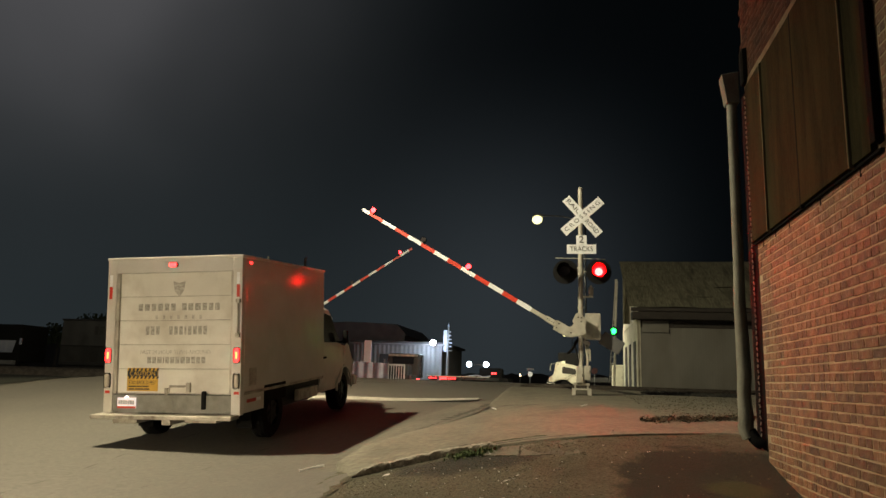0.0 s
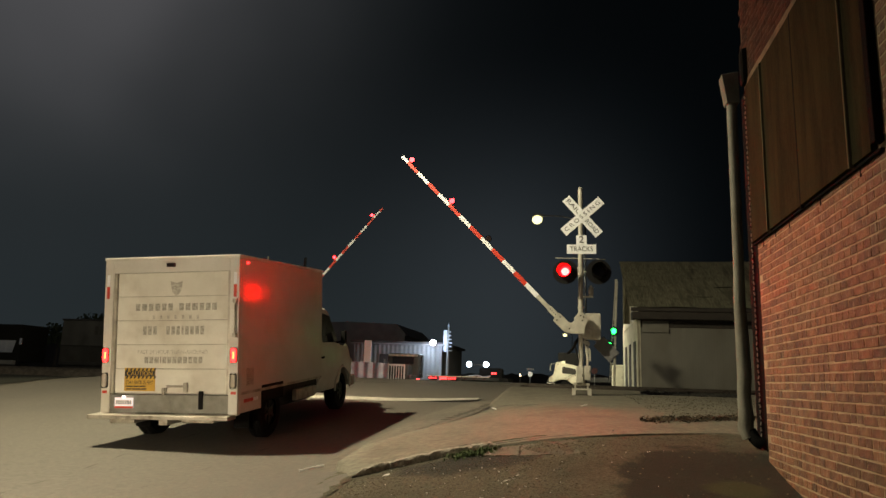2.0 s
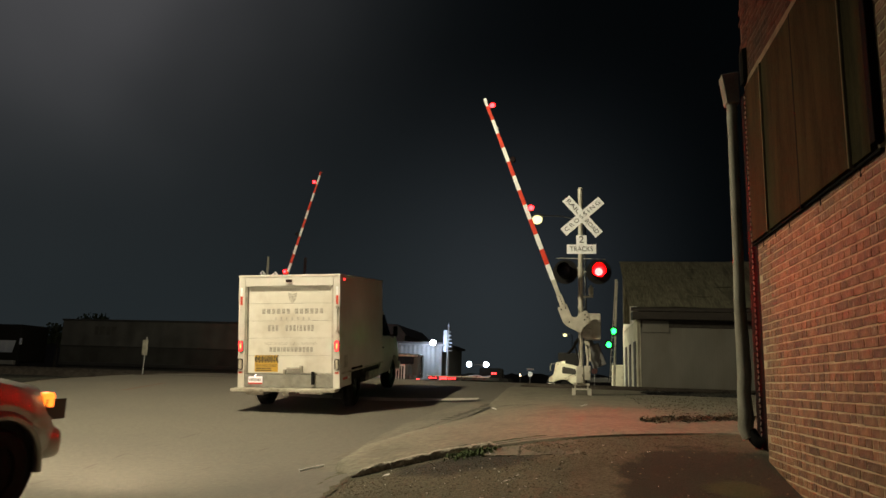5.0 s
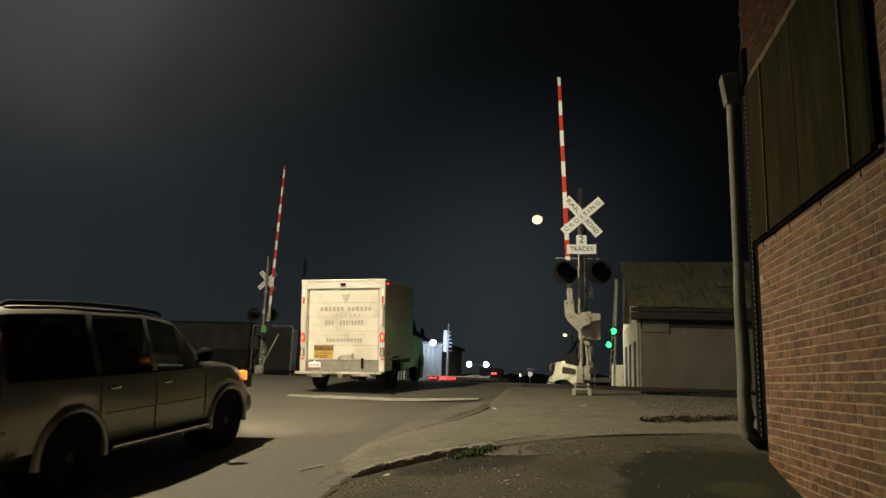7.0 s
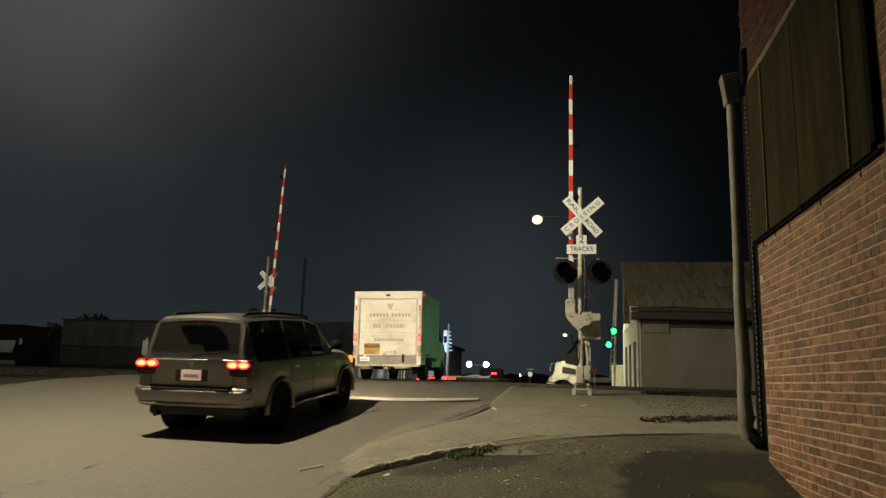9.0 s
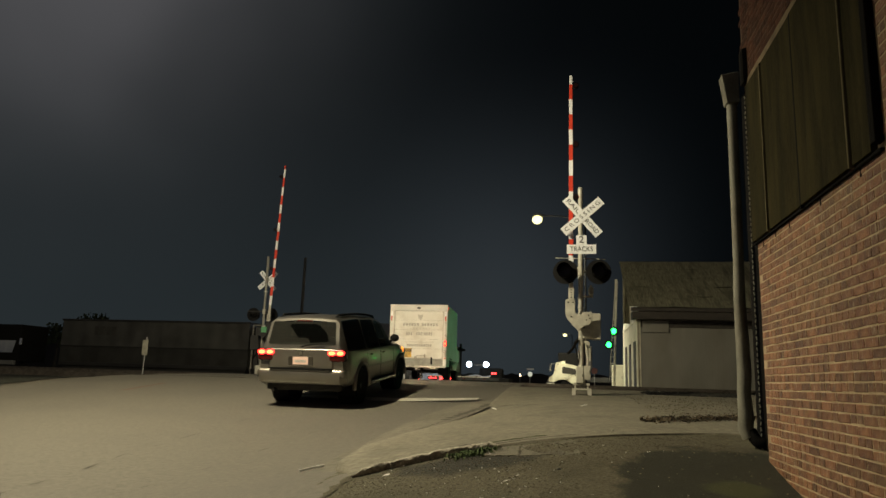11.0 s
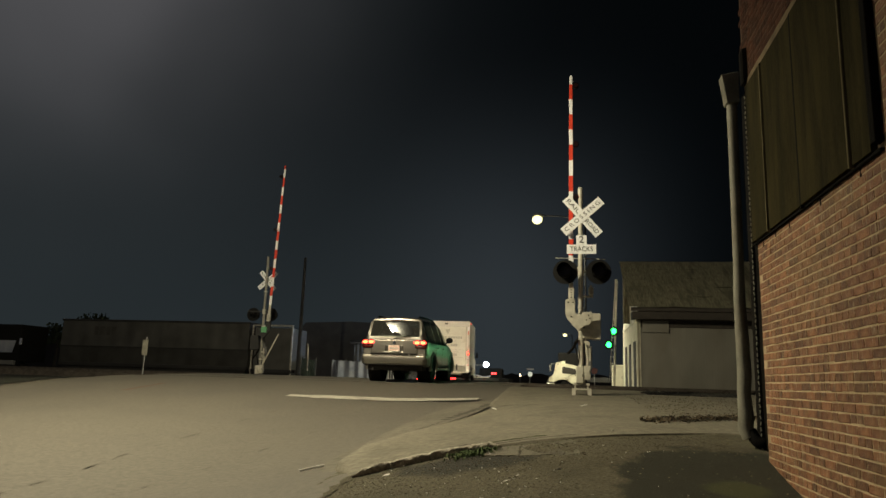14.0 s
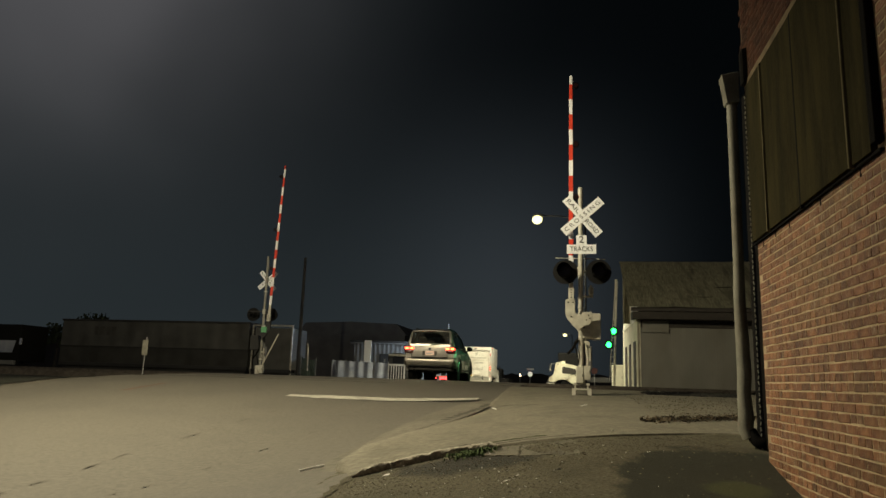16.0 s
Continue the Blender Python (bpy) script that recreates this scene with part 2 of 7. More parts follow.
WHITE.node_tree.nodes["Principled BSDF"].inputs["Coat Roughness"].default_value = 0.16
DOORWHITE = surface("roll_door_white", (0.66, 0.63, 0.55), (0.80, 0.78, 0.70), 1.6, (0.4, 0.6), bump=0.05, dirt=(0.46, 0.41, 0.32), dirt_amount=0.6, dirt_scale=2.2)
ALU = surface("worn_aluminium", (0.36, 0.33, 0.27), (0.60, 0.56, 0.48), 5, (0.35, 0.6), metal=0.4, bump=0.12, dirt=(0.15, 0.12, 0.09), dirt_amount=0.8, dirt_scale=6)
BLACK = surface("black_rubber", (0.005, 0.005, 0.005), (0.012, 0.0115, 0.011), 12, (0.7, 0.9), bump=0.2, spec=0.12)
CHASSIS = surface("dirty_chassis", (0.012, 0.011, 0.010), (0.040, 0.034, 0.028), 9, (0.6, 0.9), bump=0.2)
RIM = surface("grey_rim", (0.010, 0.010, 0.010), (0.028, 0.027, 0.026), 8, (0.4, 0.6), metal=0.4, bump=0.05)
SUVPAINT = surface("beige_metallic_paint", (0.250, 0.232, 0.205), (0.300, 0.280, 0.248), 1.5, (0.30, 0.38), metal=0.84, bump=0.01, dirt=(0.20, 0.17, 0.12), dirt_amount=0.3, coat=0.35)
SUVLOW = surface("grey_cladding", (0.045, 0.040, 0.032), (0.07, 0.062, 0.050), 2.0, (0.3, 0.45), metal=0.3, bump=0.02)
CHROME = surface("chrome", (0.55, 0.54, 0.52), (0.7, 0.7, 0.68), 8, (0.08, 0.2), metal=1.0, bump=0.0)
GLASS = glassy("tinted_glass", (0.010, 0.011, 0.012), 0.10)
DUSTY = surface("dusty_glass", (0.040, 0.037, 0.033), (0.062, 0.057, 0.050), 6, (0.35, 0.5), bump=0.0, spec=0.15)
CABGLASS = tinted("privacy_glass", (0.46, 0.50, 0.48), 0.34, (0.014, 0.015, 0.014), 0.24)
FRONTGLASS = tinted("clear_glass", (0.80, 0.86, 0.83), 0.12, (0.010, 0.011, 0.011), 0.04)
FILMGLASS = tinted("dusty_film_glass", (0.66, 0.70, 0.68), 0.22, (0.062, 0.060, 0.053), 0.45)
FILMGLASS.node_tree.nodes["Principled BSDF"].inputs["Specular IOR Level"].default_value = 0.08
WIPEDGLASS = tinted("wiped_glass", (0.55, 0.58, 0.57), 0.10, (0.008, 0.008, 0.008), 0.08)
SIGNALGREY = surface("signal_aluminium", (0.46, 0.44, 0.37), (0.62, 0.60, 0.51), 5, (0.45, 0.65), metal=0.15, bump=0.1, dirt=(0.2, 0.17, 0.12), dirt_amount=0.6, dirt_scale=3)
DULLZINC = surface("dull_galvanised_steel", (0.20, 0.195, 0.17), (0.33, 0.32, 0.275), 7, (0.5, 0.7), metal=0.15, bump=0.1, dirt=(0.12, 0.10, 0.08), dirt_amount=0.6, dirt_scale=3)
SIGNALBLACK = surface("signal_black", (0.006, 0.006, 0.006), (0.012, 0.0115, 0.011), 8, (0.6, 0.85), bump=0.05, spec=0.15)
GREENBOX = surface("green_box_paint", (0.10, 0.34, 0.16), (0.16, 0.46, 0.22), 8, (0.4, 0.6), bump=0.02)
SHEETWHITE = surface("reflective_white", (0.84, 0.85, 0.86), (0.92, 0.93, 0.94), 10, (0.4, 0.55), bump=0.02)
SHEETRED = surface("reflective_red", (0.60, 0.035, 0.012), (0.72, 0.055, 0.02), 10, (0.4, 0.55), bump=0.02)
SIGNBLACK = surface("sign_black", (0.015, 0.015, 0.015), (0.03, 0.03, 0.03), 10, (0.5, 0.7), bump=0)
LETTERGREY = surface("worn_grey_lettering", (0.20, 0.185, 0.155), (0.58, 0.55, 0.47), 26, (0.5, 0.7), bump=0, fine=60)
LETTERFAINT = surface("faint_grey_lettering", (0.30, 0.28, 0.23), (0.66, 0.63, 0.55), 26, (0.5, 0.7), bump=0, fine=60)
YELLOW = surface("caution_yellow", (0.58, 0.33, 0.04), (0.68, 0.42, 0.06), 8, (0.45, 0.6), bump=0.02, dirt=(0.3, 0.2, 0.05), dirt_amount=0.5)
TAPERED = surface("tape_red", (0.55, 0.03, 0.012), (0.66, 0.05, 0.02), 14, (0.35, 0.5), bump=0.02)
LENSDARK = glassy("dark_red_lens", (0.008, 0.0012, 0.0012), 0.35)
LENSRED = glassy("red_lens", (0.075, 0.006, 0.005), 0.25)
LENSCLEAR = glassy("clear_lens", (0.55, 0.50, 0.42), 0.12)
REDGLOW = glow("signal_red_lit", (1.0, 0.000010, 0.000014), 2900)
REDCORE = glow("signal_red_core", (1.0, 0.00026, 0.00024), 3600)
FARRED = glow("far_signal_red_lit", (1.0, 0.000008, 0.000010), 4800)
TIPGLOW = glow("arm_lamp_red_lit", (1.0, 0.0010, 0.0012), 330)
TAILGLOW = glow("tail_red_lit", (1.0, 0.022, 0.020), 7)
BRAKEGLOW = glow("brake_red_lit", (1.0, 0.012, 0.012), 22)
AMBERGLOW = glow("amber_lit", (1.0, 0.20, 0.02), 3.2)
BULBCORE = glow("bulb_core_lit", (1.0, 0.42, 0.10), 3.0)
WARMGLOW = glow("small_lamp_lit", (1.0, 0.72, 0.40), 8)
# emission on the truck's plate stands in for lamp light falling on it
PLATEWHITEGLOW = glow("plate_white_glow", (1.0, 0.86, 0.80), 0.75)
PLATELAMP = glow("plate_lamp_lit", (1.0, 0.80, 0.72), 14)
# the SUV's plate is emissive too, with no plate lamp built
PLATEGLOW = glow("plate_glow", (1.0, 0.66, 0.46), 0.36)
GREENGLOW = glow("signal_green_lit", (0.016, 1.0, 0.09), 11)
WHITEGLOW = glow("yard_lamp_lit", (0.80, 0.90, 1.0), 90)
SODIUMGLOW = glow("street_lamp_lit", (1.0, 0.93, 0.42), 2.2)
HEADGLOW = glow("headlamp_lit", (1.0, 0.80, 0.52), 240)
LOWBEAM = glow("low_beam_lit", (1.0, 0.82, 0.56), 1120)
CORR = surface("corrugated_grey", (0.140, 0.136, 0.112), (0.200, 0.194, 0.162), 1.2, (0.5, 0.7), bump=0.08, dirt=(0.13, 0.115, 0.09), dirt_amount=0.6, dirt_scale=0.9, stretch=(1, 1, 0.4))
ROOFTIN = surface("weathered_shakes", (0.085, 0.081, 0.050), (0.30, 0.285, 0.190), 5.5, (0.7, 0.95), metal=0.0, bump=0.3, dirt=(0.060, 0.050, 0.030), dirt_amount=0.8, dirt_scale=1.1, stretch=(4, 0.5, 0.5))
DARKWOOD = surface("dark_wood", (0.022, 0.018, 0.014), (0.05, 0.042, 0.034), 5, (0.7, 0.95), bump=0.3)
CREAM = surface("cream_paint", (0.62, 0.60, 0.46), (0.76, 0.73, 0.58), 3, (0.5, 0.7), bump=0.05, dirt=(0.3, 0.26, 0.18), dirt_amount=0.5)
FARGREY = surface("far_grey_cladding", (0.10, 0.10, 0.10), (0.16, 0.16, 0.16), 0.8, (0.6, 0.8), bump=0.05)
FARDARK = surface("far_dark_cladding", (0.020, 0.020, 0.021), (0.040, 0.039, 0.038), 0.6, (0.7, 0.9), bump=0.05)
FARGREYDARK = surface("faded_dark_paint", (0.045, 0.042, 0.038), (0.085, 0.080, 0.072), 2.0, (0.7, 0.9), bump=0.05)
RAILCAR = surface("railcar_grey", (0.060, 0.060, 0.055), (0.098, 0.097, 0.090), 0.7, (0.6, 0.8), bump=0.05, dirt=(0.028, 0.024, 0.020), dirt_amount=0.7, dirt_scale=0.5)
RAILCARLOW = surface("railcar_dark_grey", (0.030, 0.030, 0.027), (0.055, 0.054, 0.049), 0.9, (0.7, 0.9), bump=0.05, dirt=(0.018, 0.016, 0.013), dirt_amount=0.7, dirt_scale=0.6)
GRILLE = surface("dull_chrome_grille", (0.52, 0.52, 0.53), (0.66, 0.66, 0.67), 4, (0.35, 0.5), metal=0.4, bump=0.02)
TARP = surface("white_tarp", (0.17, 0.19, 0.25), (0.36, 0.385, 0.46), 1.4, (0.6, 0.8), bump=0.3, dirt=(0.3, 0.3, 0.3), dirt_amount=0.5)
MOSS = surface("moss_weeds", (0.042, 0.070, 0.018), (0.095, 0.135, 0.042), 12, (0.8, 1.0), bump=0.3)
LITTER = surface("pale_litter", (0.55, 0.53, 0.50), (0.72, 0.70, 0.66), 20, (0.6, 0.8), bump=0.05)
STEEL = surface("rail_steel", (0.07, 0.060, 0.050), (0.15, 0.13, 0.11), 6, (0.3, 0.55), metal=0.8, bump=0.05)

# ---- building helpers ----


def part(name, bm, mat, parent=None, label="", smooth=False):
    me = bpy.data.meshes.new(name)
    bmesh.ops.recalc_face_normals(bm, faces=bm.faces[:])
    bm.to_mesh(me)
    bm.free()
    for m in mat if isinstance(mat, (list, tuple)) else [mat]:
        me.materials.append(m)
    if smooth:
        me.shade_smooth()
        me.set_sharp_from_angle(angle=radians(38))
    ob = new(name, me)
    ob.parent = parent
    if label:
        ob["label"] = label
    return ob


def root(name, m, label, category, group=""):
    ob = new(name)
    ob.matrix_world = m
    return tagged(ob, label, category, group)


def box(x0, x1, y0, y1, z0, z1, bevel=0.0, bm=None, mi=0, seg=2):
    b = bmesh.new()
    m = Matrix.LocRotScale(((x0 + x1) / 2, (y0 + y1) / 2, (z0 + z1) / 2), None, (abs(x1 - x0), abs(y1 - y0), abs(z1 - z0)))
    bmesh.ops.create_cube(b, size=1, matrix=m)
    if bevel:
        bmesh.ops.bevel(b, geom=b.edges[:], offset=bevel, segments=seg, affect="EDGES", profile=0.6)
    return merge(bm, b, mi)


def merge(bm, b, mi=0):
    if mi:
        for f in b.faces:
            f.material_index = mi
    if bm is None:
        return b
    me = bpy.data.meshes.new("tmp")
    b.to_mesh(me)
    b.free()
    bm.from_mesh(me)
    bpy.data.meshes.remove(me)
    return bm


def cyl(p0, p1, r0, r1=None, n=16, bm=None, mi=0, caps=True, bevel=0.0):
    p0, p1 = Vector(p0), Vector(p1)
    b = bmesh.new()
    d = p1 - p0
    m = Matrix.Translation((p0 + p1) / 2) @ d.to_track_quat("Z", "Y").to_matrix().to_4x4()
    bmesh.ops.create_cone(b, cap_ends=caps, segments=n, radius1=r0, radius2=r0 if r1 is None else r1, depth=d.length, matrix=m)
    if bevel:
        es = [e for e in b.edges if len(e.link_faces) == 2 and e.calc_face_angle(0) > 1.0]
        bmesh.ops.bevel(b, geom=es, offset=bevel, segments=2, affect="EDGES")
    return merge(bm, b, mi)


def tube(pts, r, n=10, bm=None, mi=0):
    """A round bar along a line of points; r is one radius or one for each point."""
    b = bmesh.new()
    pts = [Vector(p) for p in pts]
    rs = r if isinstance(r, (list, tuple)) else [r] * len(pts)
    rings, q, last = [], None, None
    for i, p in enumerate(pts):
        d = (pts[min(i + 1, len(pts) - 1)] - pts[max(i - 1, 0)]).normalized()
        q = d.to_track_quat("Z", "Y") if q is None else last.rotation_difference(d) @ q
        last = d
        rings.append([b.verts.new(p + q @ Vector((rs[i] * math.cos(k * 2 * math.pi / n), rs[i] * math.sin(k * 2 * math.pi / n), 0))) for k in range(n)])
    for a, c in zip(rings, rings[1:]):
        for k in range(n):
            b.faces.new((a[k], a[(k + 1) % n], c[(k + 1) % n], c[k]))
    b.faces.new(rings[0])
    b.faces.new(rings[-1])
    return merge(bm, b, mi)


def plate(outline, t, m=None, bm=None, mi=0, bevel=0.0):
    """A flat outline in x, z, given thickness t along y from 0, then moved by m."""
    b = bmesh.new()
    f = b.faces.new([b.verts.new((x, 0, z)) for x, z in outline])
    ext = bmesh.ops.extrude_face_region(b, geom=[f])
    bmesh.ops.translate(b, vec=(0, t, 0), verts=[v for v in ext["geom"] if isinstance(v, bmesh.types.BMVert)])
    if bevel:
        bmesh.ops.bevel(b, geom=b.edges[:], offset=bevel, segments=1, affect="EDGES")
    if m:
        b.transform(m)
    return merge(bm, b, mi)


def loft(stations, bm=None, mi=0):
    """A mirrored body: each station is y and a half outline of (x, z) from the bottom to the top."""
    b = bmesh.new()
    rows = []
    for y, prof in stations:
        rows.append(([b.verts.new((x, y, z)) for x, z in prof], [b.verts.new((-x, y, z)) for x, z in prof]))
    for (r0, l0), (r1, l1) in zip(rows, rows[1:]):
        for k in range(len(r0) - 1):
            b.faces.new((r0[k], r1[k], r1[k + 1], r0[k + 1]))
            b.faces.new((l0[k + 1], l1[k + 1], l1[k], l0[k]))
        b.faces.new((r0[-1], r1[-1], l1[-1], l0[-1]))
        b.faces.new((l0[0], l1[0], r1[0], r0[0]))
    for r, l in (rows[0], rows[-1]):
        b.faces.new(r + l[::-1])
    bmesh.ops.remove_doubles(b, verts=b.verts[:], dist=1e-4)
    return merge(bm, b, mi)


def lettering(name, body, size, mat, parent, m, depth=0.0015, width=None, label=""):
    """Raised letters, centred on m, lying in its x, z plane and facing its -y."""
    cu = bpy.data.curves.new("letters", "FONT")
    cu.body, cu.size, cu.align_x, cu.align_y, cu.extrude = body, size, "CENTER", "CENTER", depth
    tmp = new("letters", cu)
    me = bpy.data.meshes.new_from_object(tmp.evaluated_get(bpy.context.evaluated_depsgraph_get()))
    bpy.data.objects.remove(tmp)
    bpy.data.curves.remove(cu)
    xs = [v.co.x for v in me.vertices]
    k = width / (max(xs) - min(xs)) if width else 1.0
    me.transform(m @ pose(0, 0, 0, 90) @ Matrix.Diagonal((k, 1, 1, 1)))
    me.materials.clear()
    me.materials.append(mat)
    ob = new(name, me)
    ob.parent = parent
    if label:
        ob["label"] = label
    return ob


def turn(a, b, x):
    x = min(max((x - a) / (b - a), 0), 1)
    return x * x * (3 - 2 * x)


# ---- lie of the land: the road climbs to the crossing ----
ROADZ = np.array([(-60, -0.40), (0, -0.40), (4, -0.36), (6, -0.335), (7.6, -0.275), (8.8, -0.165), (11, 0.01), (14, 0.27), (16, 0.48), (18.2, 0.71), (20, 0.84), (21.8, 0.92), (25, 0.98), (29, 0.97), (33, 0.88), (38, 0.77), (48, 0.55), (65, 0.35), (120, 0.0), (900, 0.0)])
SIDEZ = np.array([(-60, -0.40), (0, -0.38), (4, -0.15), (6.2, 0.17), (7.3, 0.40), (9, 0.50), (12, 0.60), (17.4, 0.735), (21, 0.885), (26, 0.97), (33, 0.93), (45, 0.75), (65, 0.4), (120, 0.0), (900, 0.0)])
_v = np.linspace(-60, 900, 9601)
_k = np.hanning(15) / np.hanning(15).sum()


def _smooth(tab):
    z = np.interp(_v, tab[:, 0], tab[:, 1])
    zz = np.convolve(np.pad(z, 7, mode="edge"), _k, mode="valid")
    return zz


_road, _side = _smooth(ROADZ), _smooth(SIDEZ)


def land(u, v):
    a, b = float(np.interp(v, _v, _road)), float(np.interp(v, _v, _side))
    return a + (b - a) * turn(-4.5, 0.5, u) - 0.36 * turn(-12.5, -19.0, u) * turn(14, 24, v)

# ---- ground, road, apron ----


def spaced(a, b, fine0, fine1, step, coarse):
    """Grid lines: close together between fine0 and fine1, wider beyond."""
    out = list(np.arange(fine0, fine1 + 1e-6, step))
    x, s = fine0, step
    while x > a:
        s *= coarse
        x -= s
        out.insert(0, max(x, a))
    x, s = fine1, step
    while x < b:
        s *= coarse
        x += s
        out.append(min(x, b))
    return out


def sheet(name, us, vs, offset, mat, rough=0.0, skirt=0.0, vmin=None, bend=None):
    """A ground sheet over a grid; bend(u, v) gives the sideways place of each point."""
    verts, faces = [], []
    nu, nv = len(us), len(vs)
    for i, u in enumerate(us):
        v0 = vmin(u) if vmin else vs[0]
        for j, v in enumerate(vs):
            vv = v0 + (vs[-1] - v0) * (j / (nv - 1)) ** 1.4 if vmin else v
            z = land(u, vv) + (offset(u) if callable(offset) else offset) + rough * (noise.noise((u * 1.7, vv * 1.7, 3.1)) + 0.5 * noise.noise((u * 6, vv * 6, 1.0)))
            verts.append((bend(u, vv) if bend else u, vv, z))
    for i in range(nu - 1):
        for j in range(nv - 1):
            a = i * nv + j
            faces.append((a, a + nv, a + nv + 1, a + 1))
    if skirt:
        rim = [i * nv for i in range(nu)]
        base = len(verts)
        for k in rim:
            x, y, z = verts[k]
            verts.append((x, y - 0.015, z - skirt))
        for k in range(len(rim) - 1):
            faces.append((rim[k], base + k, base + k + 1, rim[k + 1]))
        side = [j for j in range(nv)]
        base = len(verts)
        for k in side:
            x, y, z = verts[k]
            verts.append((x - 0.02, y, z - skirt))
        for k in range(len(side) - 1):
            faces.append((side[k + 1], base + k + 1, base + k, side[k]))
    me = bpy.data.meshes.new(name)
    me.from_pydata(verts, [], faces)
    me.materials.append(mat)
    me.shade_smooth()
    ob = new(name, me)
    return tagged(ob, kind="structure")


def kerb_v(u):
    return float(np.interp(u, (-2.2, -1.8, -1.36, -0.87, 0.07, 1.56, 9), (7.1, 7.36, 7.56, 7.66, 7.95, 8.7, 9.4)))


def apron_edge(u, v):
    """The apron's edge swings out over the road beside the kerb and back towards the crossing."""
    e = float(np.interp(v, (7.1, 7.4, 7.75, 8.85, 9.6, 10.3, 10.85, 11.55, 12.7, 14.6, 20.3), (-2.20, -2.32, -2.56, -2.58, -2.45, -2.33, -2.17, -1.98, -1.80, -1.69, -1.66)))
    return u + (e + 2.2 + 0.012 * noise.noise((v * 4, 7, 1))) * max(0.0, 1 - (u + 2.2) / 1.6)


def road_edge(u, v):
    return u + 0.75 * turn(7.6, 8.4, v) * max(0.0, 1 - (-2.2 - u) / 1.5)


def dirt_rise(u):
    return -0.012 + 0.012 * turn(-0.9, -0.2, u) + 0.010 * (1 - turn(-2.35, -1.95, u))


def dirt_z(u, v):
    return land(u, v) + dirt_rise(u) + 0.010 * (noise.noise((u * 1.7, v * 1.7, 3.1)) + 0.5 * noise.noise((u * 6, v * 6, 1.0)))


tagged(sheet("ground", spaced(-500, 500, -16, 10, 0.5, 1.22), spaced(-60, 900, 0, 40, 0.5, 1.2), -0.035, GROUND), "worn dusty ground running off into the dark", "ground")
tagged(sheet("road", list(np.arange(-14.2, -2.19, 0.3)), spaced(-50, 140, 2, 40, 0.3, 1.25), 0.0, ASPHALT, 0.004, bend=road_edge), "pale worn asphalt road climbing to the rail crossing", "road")
tagged(sheet("pavement", list(np.arange(-2.2, 9.01, 0.2)), list(np.linspace(0, 20.3, 70)), 0.016, APRON, 0.004, 0.09, kerb_v, apron_edge), "patched dusty asphalt apron beside the road", "pavement")
tagged(sheet("dirt_lot", list(np.arange(-2.5, 9.01, 0.14)), list(np.arange(-6, 9.6, 0.14)), dirt_rise, DIRT, 0.010), "dark gravelly dirt with darker and greenish patches beside the brick wall", "ground")

VERGE = surface("dark_verge", (0.011, 0.012, 0.007), (0.034, 0.034, 0.021), 6.0, (0.8, 1.0), bump=0.8, fine=50, dirt=(0.026, 0.025, 0.018), dirt_amount=0.5, dirt_scale=0.7)
tagged(sheet("verge", spaced(-90, -14.9, -19, -15.0, 0.25, 1.3), spaced(-50, 140, 2, 40, 0.4, 1.25), -0.012, VERGE, 0.02), "dark rough verge between the road and the rail cars", "ground")
WALL_U, WALL_END = 1.82, 7.12

# seams and worn patches in the surfaces
LEAFLITTER = surface("dead_leaves", (0.030, 0.022, 0.012), (0.110, 0.080, 0.045), 30, (0.7, 0.95), bump=0.1, island=0.9)
BALLAST = surface("dark_ballast", (0.008, 0.008, 0.006), (0.030, 0.028, 0.022), 9, (0.8, 1.0), bump=0.3, island=0.5)
GRAVEL = surface("loose_gravel", (0.060, 0.053, 0.032), (0.170, 0.150, 0.100), 30, (0.8, 1.0), bump=0.2, island=0.45)
MOSSY = surface("mossy_dirt", (0.040, 0.046, 0.018), (0.085, 0.088, 0.040), 14, (0.85, 1.0), bump=0.6)
SEAM = surface("dark_seam", (0.055, 0.048, 0.038), (0.105, 0.092, 0.074), 9, (0.8, 1.0), bump=0.5)


def ribbon(name, pts, width, lift, mat, label, gap=0.0, seed=0):
    """An uneven strip lying on the ground along a line of (u, v)."""
    b = bmesh.new()
    r = random.Random(seed)
    prev = None
    n = 50 * (len(pts) - 1)
    us = np.interp(np.linspace(0, len(pts) - 1, n), range(len(pts)), [p[0] for p in pts])
    vs = np.interp(np.linspace(0, len(pts) - 1, n), range(len(pts)), [p[1] for p in pts])
    for i in range(n):
        u, v = float(us[i]) + 0.03 * noise.noise((i * 0.11, seed, 0)), float(vs[i])
        w = width * max(0.0, 0.55 + 0.9 * noise.noise((i * 0.16, seed * 3.0, 5)) - gap)
        if w < width * 0.06:
            prev = None
            continue
        z = land(u, v) + lift
        row = [b.verts.new((u - w, v, z)), b.verts.new((u + w, v, z))]
        if prev:
            b.faces.new((prev[0], prev[1], row[1], row[0]))
        prev = row
    return tagged(part(name, b, mat), label, "road mark", kind="structure")


ribbon("road_seam", [(-5.8, 6.4), (-6.0, 9.0), (-5.95, 14.0)], 0.028, 0.009, SEAM, "broken dark seam along the road", 0.42, 1)
ribbon("road_seam", [(-4.75, 6.8), (-4.45, 8.8), (-4.2, 12.0)], 0.026, 0.009, SEAM, "broken dark seam along the road", 0.5, 2)
ribbon("road_edge", [(-2.59, 7.8), (-2.60, 8.85), (-2.47, 9.6), (-2.35, 10.3), (-2.19, 10.85), (-2.00, 11.55)], 0.034, 0.027, SEAM, "dirt gathered along the edge of the road", 0.22, 3)
